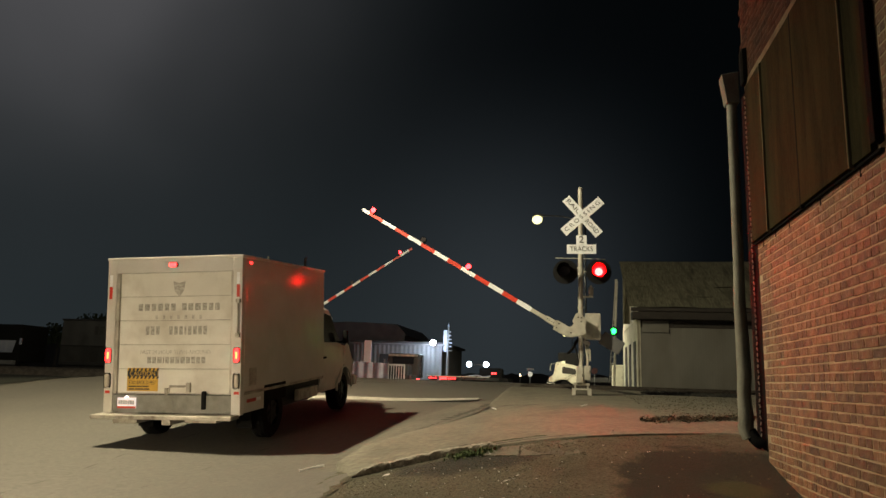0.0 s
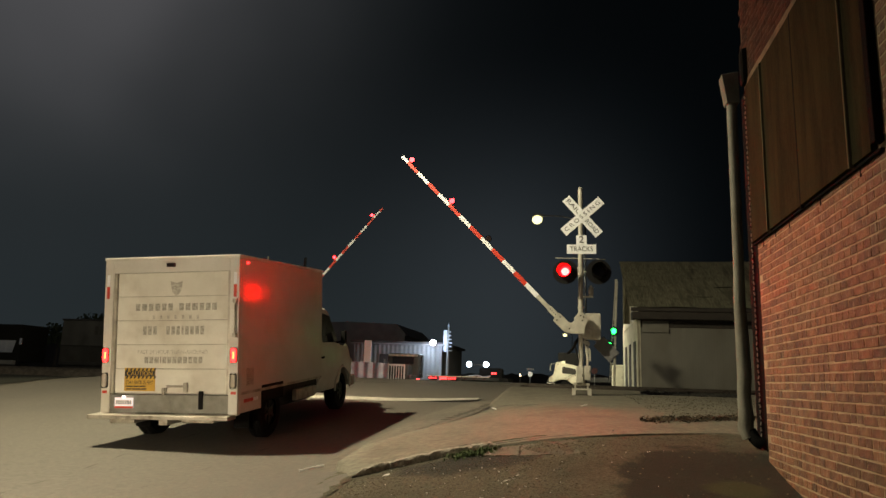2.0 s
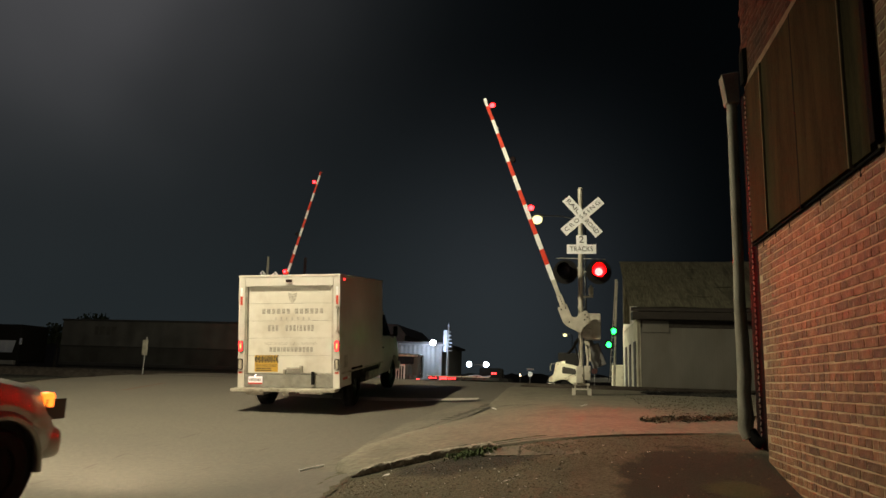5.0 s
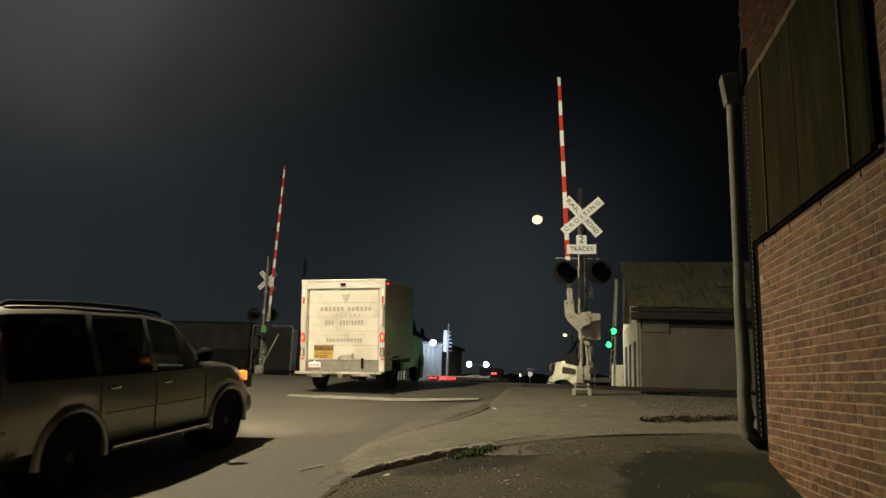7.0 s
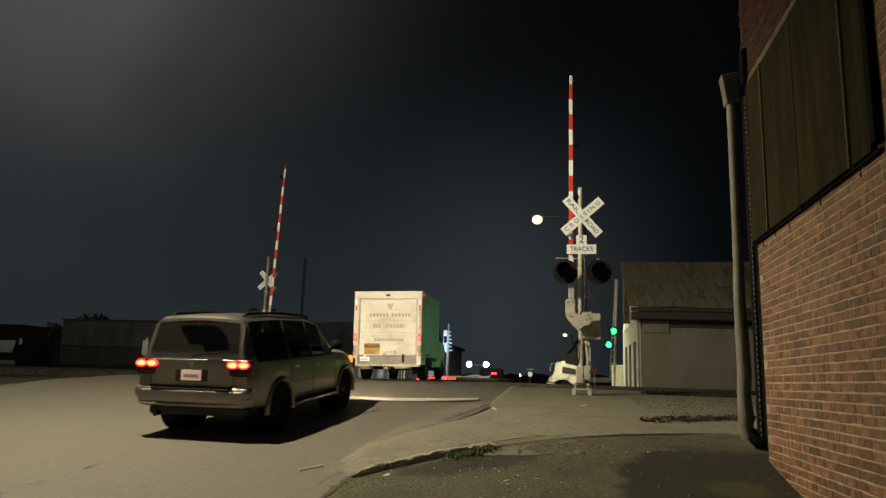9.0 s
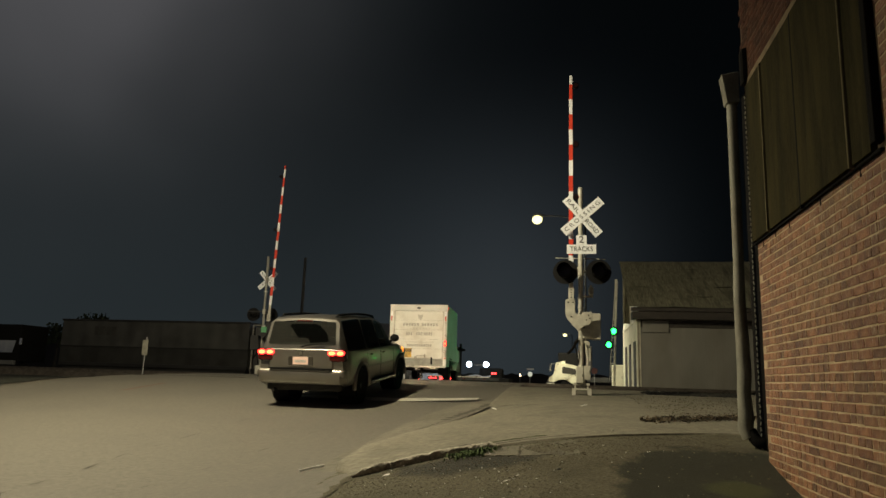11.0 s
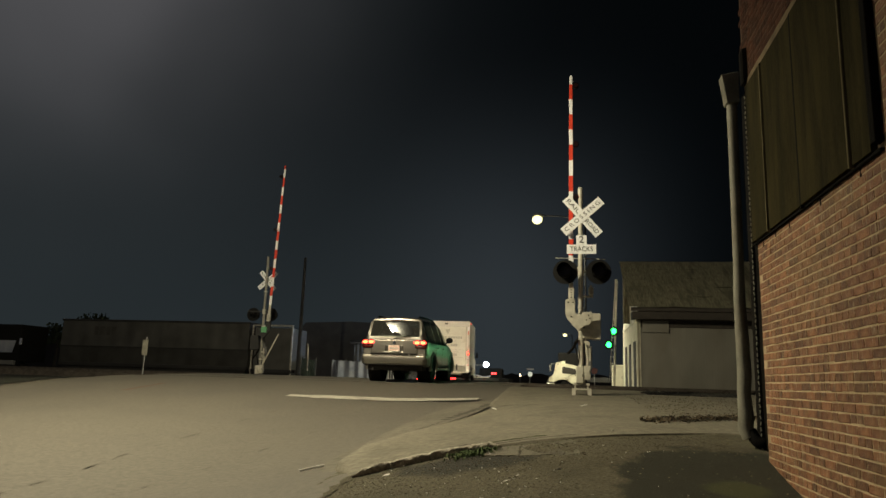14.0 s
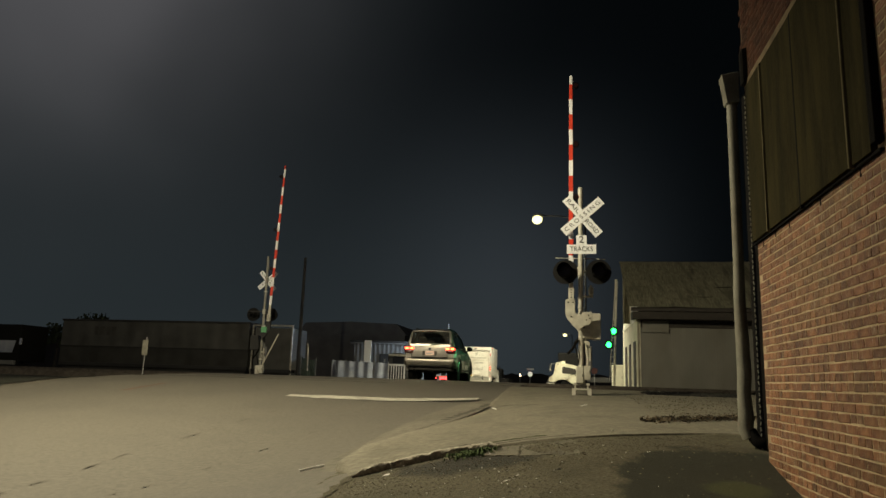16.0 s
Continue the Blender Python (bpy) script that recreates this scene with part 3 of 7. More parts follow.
ribbon("road_edge", [(-2.04, 11.67), (-1.84, 12.5), (-1.69, 13.32), (-1.62, 14.36)], 0.12, 0.028, SEAM, "dark debris along the edge of the road", 0.12, 9)
ribbon("apron_crack", [(-1.85, 7.60), (-1.45, 7.80), (-0.95, 7.92)], 0.10, 0.030, SEAM, "dark dirt gathered behind the kerb", 0.05, 13)
ribbon("apron_crack", [(-0.9, 7.70), (-0.4, 7.86), (0.1, 8.05)], 0.03, 0.030, SEAM, "dirt line behind the kerb", 0.05, 6)
ribbon("apron_crack", [(-0.5, 13.2), (-1.3, 13.6), (-1.8, 14.4)], 0.05, 0.030, SEAM, "cracked patch in the apron", 0.1, 7)
FADEDRED = surface("faded_red_paint", (0.120, 0.085, 0.064), (0.165, 0.110, 0.083), 14, (0.7, 0.9), bump=0.2)
ribbon("road_mark", [(-10.95, 16.0), (-10.9, 17.7)], 0.22, 0.010, FADEDRED, "faded reddish paint mark on the road", 0.15, 11)
ribbon("moss_strip", [(-1.95, 7.50), (-1.4, 7.72), (-0.9, 7.83), (-0.2, 8.05)], 0.05, 0.034, MOSSY, "mossy dirt behind the kerb", 0.05, 17)
ribbon("dirt_edge", [(-2.20, 4.4), (-2.22, 6.0), (-2.20, 7.2)], 0.07, 0.007, DIRT, "dirt washed over the edge of the road", 0.0, 21)
# broken kerb at the apron's corner
kb = bmesh.new()
kp = [(-2.17 + 1.45 * i / 110, i) for i in range(111)]
rings = []
for u, i in kp:
    v = kerb_v(u) - 0.03
    z = land(u, v) + 0.018
    w = 0.14 + 0.02 * noise.noise((u * 5, 0, 0))
    h = 0.048 + 0.018 * noise.noise((u * 9, 4, 0))
    end = min(1.0, (i + 1) / 7, (111 - i) / 10)
    h = h * end - 0.03 * (1 - end)
    top = [(0.02, -0.16), (-0.004, -0.03), (-0.012, 0.0), (-0.012, h * 0.45), (-0.004, h * 0.8), (0.018, h), (0.05, h + 0.003), (w * 0.6, h + 0.003), (w * 0.85, h * 0.9), (w, h * 0.7), (w + 0.03, -0.16)]
    rings.append([kb.verts.new((u + 0.003 * noise.noise((u * 44, k, 2)), v + y + 0.014 * noise.noise((u * 60, k * 0.9, 5)) + 0.012 * noise.noise((u * 9, k * 0.3, 7)), z + zz + 0.009 * noise.noise((u * 55, k * 0.9, 9)) + 0.008 * noise.noise((u * 8, 0, 3)))) for k, (y, zz) in enumerate(top)])
for a, c in zip(rings, rings[1:]):
    for k in range(10):
        kb.faces.new((a[k], c[k], c[k + 1], a[k + 1]))
kb.faces.new(rings[0])
kb.faces.new(rings[-1])
tagged(part("kerb", kb, CONCRETE, smooth=True), "crumbling concrete kerb stub edging the apron", "kerb", kind="structure")

# stop line
sl = bmesh.new()
n_s = 40
row = []
for i in range(n_s + 1):
    u = -6.7 + 4.65 * i / n_s
    vm = 16.25 - 0.14 * i / n_s
    ww = 0.27 * (1.0 if i > 5 else 0.62) + 0.018 * noise.noise((u * 3, 1, 1))
    row.append([sl.verts.new((u, vm + s * ww, land(u, vm + s * ww) + 0.012)) for s in (-1, -0.3, 0.3, 1)])
for a, c in zip(row, row[1:]):
    for k in range(3):
        sl.faces.new((a[k], c[k], c[k + 1], a[k + 1]))
tagged(part("stop_line", sl, ROADPAINT), "worn white stop line painted across the lane", "road marking", kind="structure")

# rails of the two tracks
for rv in (20.6, 22.04, 25.2, 26.64):
    rb = bmesh.new()
    rz = land(-6, rv)
    box(-70, 40, rv - 0.036, rv + 0.036, rz - 0.12, rz + 0.004, 0.002, rb)
    box(-70, 40, rv - 0.07, rv + 0.07, rz - 0.16, rz - 0.12, 0, rb)
    tagged(part("rail", rb, STEEL), "rusty steel rail set into the crossing", "rail", "rails", "structure")


# ---- brick building ----
wb_ = bmesh.new()
box(WALL_U - 0.0030, 12.0, -5.0, WALL_END, -0.7, 4.17, 0, wb_)
wall_east = tagged(part("wall_east", wb_, MORTAR), "old red brick wall with pale mortar joints", "wall", kind="structure")
upper = tagged(part("wall_upper", box(WALL_U - 0.0030, 12.0, -5.0, 7.38, 4.17, 6.6), DARKMORTAR), "upper wall of darker red brick", "wall", kind="structure")
tagged(part("lintel", box(WALL_U - 0.012, WALL_U + 0.05, 4.2, 7.30, 4.065, 4.17, 0.006), LINTEL), "pale worn lintel above the boarded window", "trim", kind="structure")
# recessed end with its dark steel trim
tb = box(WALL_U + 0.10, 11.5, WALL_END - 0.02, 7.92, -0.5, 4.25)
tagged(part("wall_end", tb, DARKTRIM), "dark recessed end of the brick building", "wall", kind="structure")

# boarded window
PANEL_Z0, PANEL_V0, PANEL_V1 = 2.46, 4.36, 7.16
pn = root("boarded_window", pose(WALL_U, 0, 0), "tall window boarded over with weathered dark sheets", "window")
pn["kind"] = "structure"
edges = [4.36, 4.66, 5.66, 6.56, 7.14]
TOPS = 4.05
for k, (a, b) in enumerate(zip(edges, edges[1:])):
    bb = bmesh.new()
    box(-0.045 - 0.006 * (k % 2), 0.0, a + 0.006, b - 0.006, PANEL_Z0 - 0.034, TOPS, 0.004, bb)
    part("board", bb, BOARD, pn)
for v in edges[1:-1]:
    if v == 5.66:
        # no real batten here: a near-black strip paints in the dark of the gap
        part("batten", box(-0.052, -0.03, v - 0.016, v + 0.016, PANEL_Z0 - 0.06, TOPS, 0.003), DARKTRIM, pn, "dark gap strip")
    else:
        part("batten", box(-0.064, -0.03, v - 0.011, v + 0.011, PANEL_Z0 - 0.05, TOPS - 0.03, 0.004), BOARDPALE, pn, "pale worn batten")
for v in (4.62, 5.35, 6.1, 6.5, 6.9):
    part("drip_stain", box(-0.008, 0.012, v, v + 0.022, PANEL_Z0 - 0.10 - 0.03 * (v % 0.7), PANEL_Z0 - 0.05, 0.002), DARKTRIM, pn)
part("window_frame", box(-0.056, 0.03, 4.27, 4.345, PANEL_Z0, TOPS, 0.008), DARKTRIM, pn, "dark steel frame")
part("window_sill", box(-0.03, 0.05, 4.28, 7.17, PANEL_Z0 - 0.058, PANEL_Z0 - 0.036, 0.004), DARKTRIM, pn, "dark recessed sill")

# downpipe with its head, and the chain beside it
dp = root("downpipe", pose(1.74, 7.72, 0), "dented pale metal downpipe with a crumpled foot", "downpipe")
pts = [(0.03, 0, 4.12), (0.03, 0, 3.2), (0.025, 0, 2.3), (0.02, 0.01, 1.9), (0.03, 0.01, 1.5), (0.035, 0.01, 1.15), (0.02, 0.01, 0.95), (0.03, 0.0, 0.75), (0.02, 0, 0.62), (0.05, -0.02, 0.52)]
rad = [0.056, 0.056, 0.056, 0.06, 0.068, 0.072, 0.066, 0.076, 0.08, 0.07]
part("pipe", tube(pts, rad, 14), PIPE, dp, smooth=True)
part("elbow", tube([(0.06, -0.03, 0.60), (0.09, -0.05, 0.52), (0.12, -0.07, 0.49), (0.16, -0.08, 0.47)], [0.055, 0.06, 0.062, 0.058], 12), BLACK, dp, "black plastic elbow", True)
hb = bmesh.new()
plate([(-0.08, 4.43), (0.10, 4.46), (0.10, 4.10), (-0.035, 4.10)], 0.16, pose(0, -0.08, 0), hb, bevel=0.006)
part("pipe_head", hb, PIPE, dp, "pale metal rainwater head")
ch = root("hanging_chain", pose(1.86, 7.52, 0), "thin rusty chain hanging beside the downpipe", "chain")
cb = bmesh.new()
for i in range(64):
    z = 0.55 + i * 0.056
    o = 0.008 if i % 2 else -0.008
    cyl((o * 0.4, 0, z), (-o * 0.4, 0.004, z + 0.034), 0.006, n=6, bm=cb)
part("links", cb, PIPE, ch)
part("roof_bracket", box(-0.10, 0.04, -0.36, -0.20, 4.12, 4.52, 0.05), DARKTRIM, ch, "dark rounded bracket")

# ---- crossing signals ----


def outward_only(bm, lit, dark):
    """Keep the lit material on the faces that look to -y alone; the drum's other faces are dark."""
    bm.normal_update()
    for f in bm.faces:
        if f.material_index in lit and f.normal.y > -0.9:
            f.material_index = dark
    return bm



def disc(r, depth, n=28):
    return cyl((0, -depth / 2, 0), (0, depth / 2, 0), r, n=n, bevel=0.004)


def hood(r, length, n=20):
    """Open-bottomed visor round the upper half of a lens, pointing to -y."""
    b = bmesh.new()
    rows = []
    for s, rr in ((0.0, r), (1.0, r * 1.04)):
        ring = []
        for k in range(n + 1):
            a = radians(-35 + 250 * k / n)
            ln = -length * s * (0.55 + 0.45 * max(math.sin(a), 0))
            ring.append((b.verts.new((rr * math.cos(a), ln, rr * math.sin(a))), b.verts.new((rr * 1.06 * math.cos(a), ln, rr * 1.06 * math.sin(a)))))
        rows.append(ring)
    for k in range(n):
        (a0, b0), (a1, b1) = rows[0][k], rows[0][k + 1]
        (c0, d0), (c1, d1) = rows[1][k], rows[1][k + 1]
        b.faces.new((a0, a1, c1, c0))
        b.faces.new((b0, d0, d1, b1))
        b.faces.new((c0, c1, d1, d0))
    return b


def crossbuck_blade(thing, angle, words, offset, y):
    m = pose(0, y, 0, 0, -angle, 0)
    b = bmesh.new()
    plate([(-0.61, -0.114), (0.61, -0.114), (0.61, 0.114), (-0.61, 0.114)], 0.006, m, b)
    blade = part("blade", b, SHEETWHITE, thing, "white reflective blade with black letters")
    for word, x, wd in words:
        lettering("lettering", word, 0.145, SIGNBLACK, blade, m @ pose(x, -0.004, 0), 0.001, wd)
    return blade


def flasher(thing, x, y, z, facing, lit_list, aim=0):
    """A round black target with a hood; its lamp drum turns its lit or its dark face outwards."""
    m = pose(x, y, z, 0, 0, aim if facing < 0 else 180)
    b = bmesh.new()
    cyl((0, 0.0, 0), (0, 0.012, 0), 0.30, n=32, bm=b)
    cyl((0, 0.012, 0), (0, 0.12, 0), 0.16, 0.11, n=20, bm=b)
    b.transform(m)
    body = part("signal_target", b, SIGNALBLACK, thing, "round black signal background")
    h = hood(0.168, 0.40)
    h.transform(m @ pose(0, -0.012, 0))
    part("hood", h, SIGNALBLACK, body)
    lip = bmesh.new()
    cyl((0, -0.37, 0), (0, 0.002, 0), 0.166, n=28, bm=lip, caps=False)
    cyl((0, -0.37, 0), (0, 0.002, 0), 0.1535, n=28, bm=lip, caps=False)
    for k in range(28):
        a0, a1 = 2 * math.pi * k / 28, 2 * math.pi * (k + 1) / 28
        lip.faces.new([lip.verts.new((q * math.cos(a), -0.058, q * math.sin(a))) for q, a in ((0.144, a0), (0.156, a0), (0.156, a1), (0.144, a1))])
    lip.transform(m)
    part("lens_rim", lip, SIGNALBLACK, body)
    d = bmesh.new()
    cyl((0, -0.02, 0), (0, 0.0, 0), 0.15, n=28, bm=d)
    cyl((0, 0.0005, 0), (0, 0.02, 0), 0.15, n=28, bm=d, mi=1)
    cyl((0, -0.024, 0), (0, -0.0205, 0), 0.095, n=24, bm=d, mi=2)
    outward_only(d, (0, 2), 1)
    lens = part("lens", d, [REDGLOW if facing < 0 else FARRED, LENSDARK, REDCORE], body, "round red signal lens", True)
    lens.matrix_local = m @ pose(0, -0.03, 0)
    lit_list.append((lens, m @ pose(0, -0.03, 0)))
    return body


def signal_mast(m, mirror, label, lit_list):
    """Mast with crossed boards, track sign, flashers, gate drive; y is away from the traffic it faces."""
    s = -1 if mirror else 1
    th = root("crossing_signal", m, label, "crossing signal", "crossing signals")
    top = 5.10 if mirror else 4.83
    zinc = DULLZINC if mirror else SIGNALGREY
    part("mast", cyl((0, 0, 0.25), (0, 0, top), 0.055 if mirror else 0.062, n=18), zinc, th, "round galvanised mast", True)
    part("mast_cap", cyl((0, 0, top), (0, 0, top + 0.04), 0.066, 0.04, n=18), zinc, th)
    fb = bmesh.new()
    box(-0.22, 0.24, -0.24, 0.24, -0.19, -0.155, 0.006, fb)
    for cx in (-1, 1):
        for cy in (-1, 1):
            x, y = 0.01 + cx * 0.185, cy * 0.19
            box(x - 0.045, x + 0.045, y - 0.05, y + 0.05, -0.36, -0.19, 0.004, fb)
            cyl((x * 0.8, y * 0.8, -0.155), (x * 0.8, y * 0.8, -0.03), 0.018, n=8, bm=fb)
    box(-0.18, 0.20, -0.18, 0.18, -0.085, -0.03, 0.01, fb)
    box(-0.10, 0.10, -0.10, 0.10, -0.03, 0.20, 0.02, fb)
    cyl((0, 0, 0.20), (0, 0, 0.36), 0.11, 0.08, 18, fb)
    part("base", fb, SIGNALGREY, th, "cast base on four feet")
    for x0, x1, z0, z1 in ((-0.118, 0.062, -0.043, 0.368), (0.07, 0.227, 0.046, 0.385)):
        jb = part("junction_box", box(x0, x1, -0.23, -0.08, z0, z1, 0.014), SIGNALGREY, th)
        part("box_lid", box(x0 + 0.012, x1 - 0.012, -0.242, -0.23, z0 + 0.015, z1 - 0.015, 0.005), SIGNALGREY, jb)
        part("hasp", box(x1 - 0.035, x1 - 0.018, -0.252, -0.242, z0 + 0.16, z0 + 0.22, 0.003), DARKTRIM, jb)
    part("conduit", tube([(0.15, -0.10, 0.37), (0.16, -0.08, 0.55), (0.12, 0.02, 0.8), (0.09, 0.06, 1.1)], 0.026, 8), SIGNALGREY, th, smooth=True)
    hook = [(0.06, 0.97), (0.16, 0.985), (0.22, 0.93), (0.205, 0.86), (0.15, 0.84), (0.215, 0.80), (0.235, 0.72), (0.235, 0.50), (0.19, 0.49), (0.185, 0.66), (0.12, 0.70), (0.10, 0.78), (0.16, 0.87), (0.10, 0.92), (0.06, 0.92)]
    part("cable_bracket", plate(hook, 0.05, pose(0, -0.14, 0), bevel=0.008), SIGNALGREY, th, "bent pale steel bracket")
    part("cable", tube([(-0.06, -0.08, 1.05), (-0.16, -0.12, 0.92), (-0.10, -0.12, 0.70), (-0.07, -0.06, 0.45)], 0.02, 8), BLACK, th, "black cable loop", True)
    for z in (0.62, 1.78, 2.02, 3.55):
        part("pipe_clamp", cyl((0, 0, z), (0, 0, z + 0.05), 0.078, n=16), SIGNALGREY, th)
    part("counterweight_rod", tube([(-0.07, -0.1, 1.0), (-0.2, -0.12, 0.78), (-0.32, -0.12, 0.66)], 0.03, 8), DARKTRIM, th)
    # boards
    bl = new("crossbuck")
    bl.parent = th
    bl.matrix_local = pose(0.04, -0.52, 3.99)
    w1 = [("RAIL", -0.345, 0.42), ("ROAD", 0.345, 0.42)]
    w2 = [("C R O S S I N G", 0.0, 1.08)]
    if mirror:
        bl.matrix_local = pose(-0.01, 0.14, 4.08) @ Matrix.Diagonal((0.87, 1, 0.87, 1))
    crossbuck_blade(bl, 41, w2, 0, -0.012)
    crossbuck_blade(bl, -49, w1, 0, 0.0)
    part("clamp", box(-0.05, 0.05, -0.16 if mirror else 0.006, -0.02 if mirror else 0.54, -0.07, 0.07, 0.01), SIGNALGREY, bl)
    if not mirror:
        ts = part("track_sign", plate([(-0.36, -0.115), (0.34, -0.115), (0.34, 0.115), (0.115, 0.115), (0.115, 0.345), (-0.135, 0.345), (-0.135, 0.115), (-0.36, 0.115)], 0.006, pose(0.025, -0.52, 3.17)), SHEETWHITE, th, "white sign for the number of tracks")
        lettering("lettering", "TRACKS", 0.17, SIGNBLACK, ts, pose(0.015, -0.524, 3.17), 0.001, 0.54)
        lettering("lettering", "2", 0.24, SIGNBLACK, ts, pose(0.015, -0.524, 3.40), 0.001)
    # flashers on their arm
    if not mirror:
        part("cross_rod", cyl((-0.62, -0.02, 3.04), (0.6, -0.02, 3.01), 0.012, n=8), SIGNALGREY, th)
    part("signal_crossarm", cyl((-0.76 if mirror else -0.45, -0.03, 2.69), (0.14 if mirror else 0.45, -0.03, 2.69), 0.03, n=10), FARDARK if mirror else SIGNALGREY, th)
    part("collar", cyl((0, 0, 2.6), (0, 0, 2.8), 0.085, n=16), SIGNALGREY, th)
    part("bell_arm", cyl((0.0, -0.02, 2.07), (0.30, -0.02, 2.07), 0.022, n=10), SIGNALGREY, th)
    bell = bmesh.new()
    cyl((0.245, -0.02, 2.09), (0.245, -0.02, 2.13), 0.030, 0.066, n=18, bm=bell)
    cyl((0.245, -0.02, 2.13), (0.245, -0.02, 2.30), 0.066, n=18, bm=bell, bevel=0.008)
    cyl((0.245, -0.02, 2.30), (0.245, -0.02, 2.36), 0.04, 0.02, n=14, bm=bell)
    part("warning_bell", bell, SIGNALGREY, th, "round grey warning bell", True)
    way = 1 if mirror else -1
    for x in (-0.74, 0.10) if mirror else (-0.37, 0.42):
        flasher(th, x, way * 0.52, 2.61, way, lit_list, -6 if x < 0 else 0)
        part("signal_bracket", cyl((x, way * 0.42, 2.63), (x, way * 0.02, 2.69), 0.03, n=10), FARDARK if mirror else SIGNALGREY, th)
    if not mirror:
        part("sign_bracket", cyl((0, -0.505, 3.2), (0, 0, 3.2), 0.03, n=10), SIGNALGREY, th)
    else:
        part("lamp_box", box(0.14, 0.38, -0.50, -0.38, 1.76, 2.00, 0.02), GREENBOX, th, "small green lamp box")
        part("box_bracket", cyl((0.04, -0.02, 1.88), (0.22, -0.40, 1.88), 0.02, n=8), zinc, th)
        part("strut", cyl((0.05, -0.1, 0.2), (0.78, -0.1, 1.72), 0.03, n=8), SIGNALGREY, th, "slanting steel strut")
    # gate drive
    gd = bmesh.new()
    box(0.10 * s, 0.47 * s, -0.16, 0.16, 1.02, 1.65, 0.025, gd)
    tone = FARDARK if mirror else SIGNALGREY
    part("gate_drive", gd, tone, th, "dark metal gate mechanism box" if mirror else "grey metal gate mechanism box")
    part("drive_lid", box(0.035 * s, 0.272 * s, -0.22, -0.16, 1.05, 1.276, 0.012), tone, th)
    part("drive_hub", cyl((0.316 * s, -0.185, 1.366), (0.316 * s, -0.15, 1.366), 0.10, n=24, bevel=0.008), tone, th, "round hub plate")
    return th


def gate_arm(th, s, length, stripe, lamps_at, lit_list):
    """The barrier arm, upright in its own space with the pivot at its origin."""
    arm = new("gate_arm")
    arm.parent = th
    arm["label"] = "red and white striped barrier arm with lamps"
    # curved casting
    cpts = [(-0.477, 0.617), (-0.231, 0.649), (-0.231, 0.33), (-0.205, 0.272), (-0.083, 0.255), (-0.083, 0.313), (0.149, 0.336), (0.172, 0.24), (0.167, 0.13), (0.113, 0.013), (-0.03, -0.022), (-0.164, -0.143), (-0.41, 0.125), (-0.468, 0.237)]
    b = plate([(x * s, z) for x, z in cpts], 0.09, pose(0, -0.34, 0))
    bmesh.ops.bevel(b, geom=b.edges[:], offset=0.016, segments=2, affect="EDGES")
    part("support_casting", b, SIGNALGREY if s > 0 else FARDARK, arm, "cast grey support bent round the pivot", True)
    strap = part("shear_bracket", box(-0.40 * s, -0.265 * s, -0.355, -0.235, 0.60, 0.90, 0.008), SIGNALGREY, arm)
    for k in range(4):
        part("bolt_hole", cyl((-0.3325 * s, -0.358, 0.67 + 0.06 * k), (-0.3325 * s, -0.350, 0.67 + 0.06 * k), 0.014, n=10), DARKTRIM, strap)
    for x, z in ((0.08, 0.24), (0.11, 0.17), (0.03, 0.13), (-0.40, 0.55), (-0.29, 0.55), (-0.33, 0.2)):
        part("bolt", cyl((x * s, -0.352, z), (x * s, -0.338, z), 0.018, n=8), DARKTRIM, strap)
    part("lower_tube", box(-0.385 * s, -0.285 * s, -0.31, -0.26, 0.60, 1.30, 0.008), SIGNALGREY, arm, "plain grey lower end of the arm")
    cw = bmesh.new()
    box(-0.06 * s, 0.06 * s, 0.20, 0.24, -0.60, 0.10, 0.01, cw)
    box(-0.17 * s, 0.17 * s, 0.19, 0.27, -1.02, -0.46, 0.035, cw, seg=4)
    part("counterweight", cw, FARGREY, arm, "flat dark steel counterweight")
    z, k = 1.30, 0
    while z < length - 0.02:
        z1 = min(z + stripe, length)
        wd = 0.115 - 0.035 * (z - 1.3) / (length - 1.3)
        top_white = int(round((length - z) / stripe)) % 2 == 1
        part("stripe", box((-0.335 - wd / 2) * s, (-0.335 + wd / 2) * s, -0.305, -0.265, z, z1, 0.005), SHEETWHITE if top_white else SHEETRED, arm)
        z = z1
        k += 1
    for i, zl in enumerate(lamps_at):
        lb = bmesh.new()
        hx = (-0.335 + 0.12) * s
        box(min(-0.335 * s, hx - 0.02), max(-0.335 * s, hx + 0.02), -0.30, -0.27, zl - 0.02, zl + 0.02, 0.004, lb)
        cyl((hx, -0.26, zl), (hx, -0.31, zl), 0.072, n=18, bm=lb)
        cyl((hx, -0.31, zl), (hx, -0.33, zl), 0.076, 0.072, n=18, bm=lb)
        body = part("arm_lamp", lb, SIGNALBLACK, arm, "small round gate lamp")
        lip = bmesh.new()
        for q in (0.068, 0.075):
            cyl((hx, -0.364, zl), (hx, -0.325, zl), q, n=20, bm=lip, caps=False)
        part("lens_rim", lip, SIGNALBLACK, body)
        d = bmesh.new()
        cyl((0, -0.014, 0), (0, 0.0, 0), 0.066, n=20, bm=d)
        cyl((0, 0.001, 0), (0, 0.014, 0), 0.066, n=20, bm=d, mi=1)
        outward_only(d, (0,), 1)
        lens = part("lens", d, [TIPGLOW, LENSDARK], body, "small red lens")
        mm = pose(hx, -0.346, zl)
        lens.matrix_local = mm
        lit_list.append((lens, mm))
    return arm


near_lenses, near_arm_lenses, far_lenses, far_arm_lenses = [], [], [], []
NEAR_MAST = pose(0.27, 17.45, 1.06)
FAR_MAST = pose(-13.13, 28.5, 0.98)
near_signal = signal_mast(NEAR_MAST, False, "railroad crossing signal with crossed white boards and flashers", near_lenses)
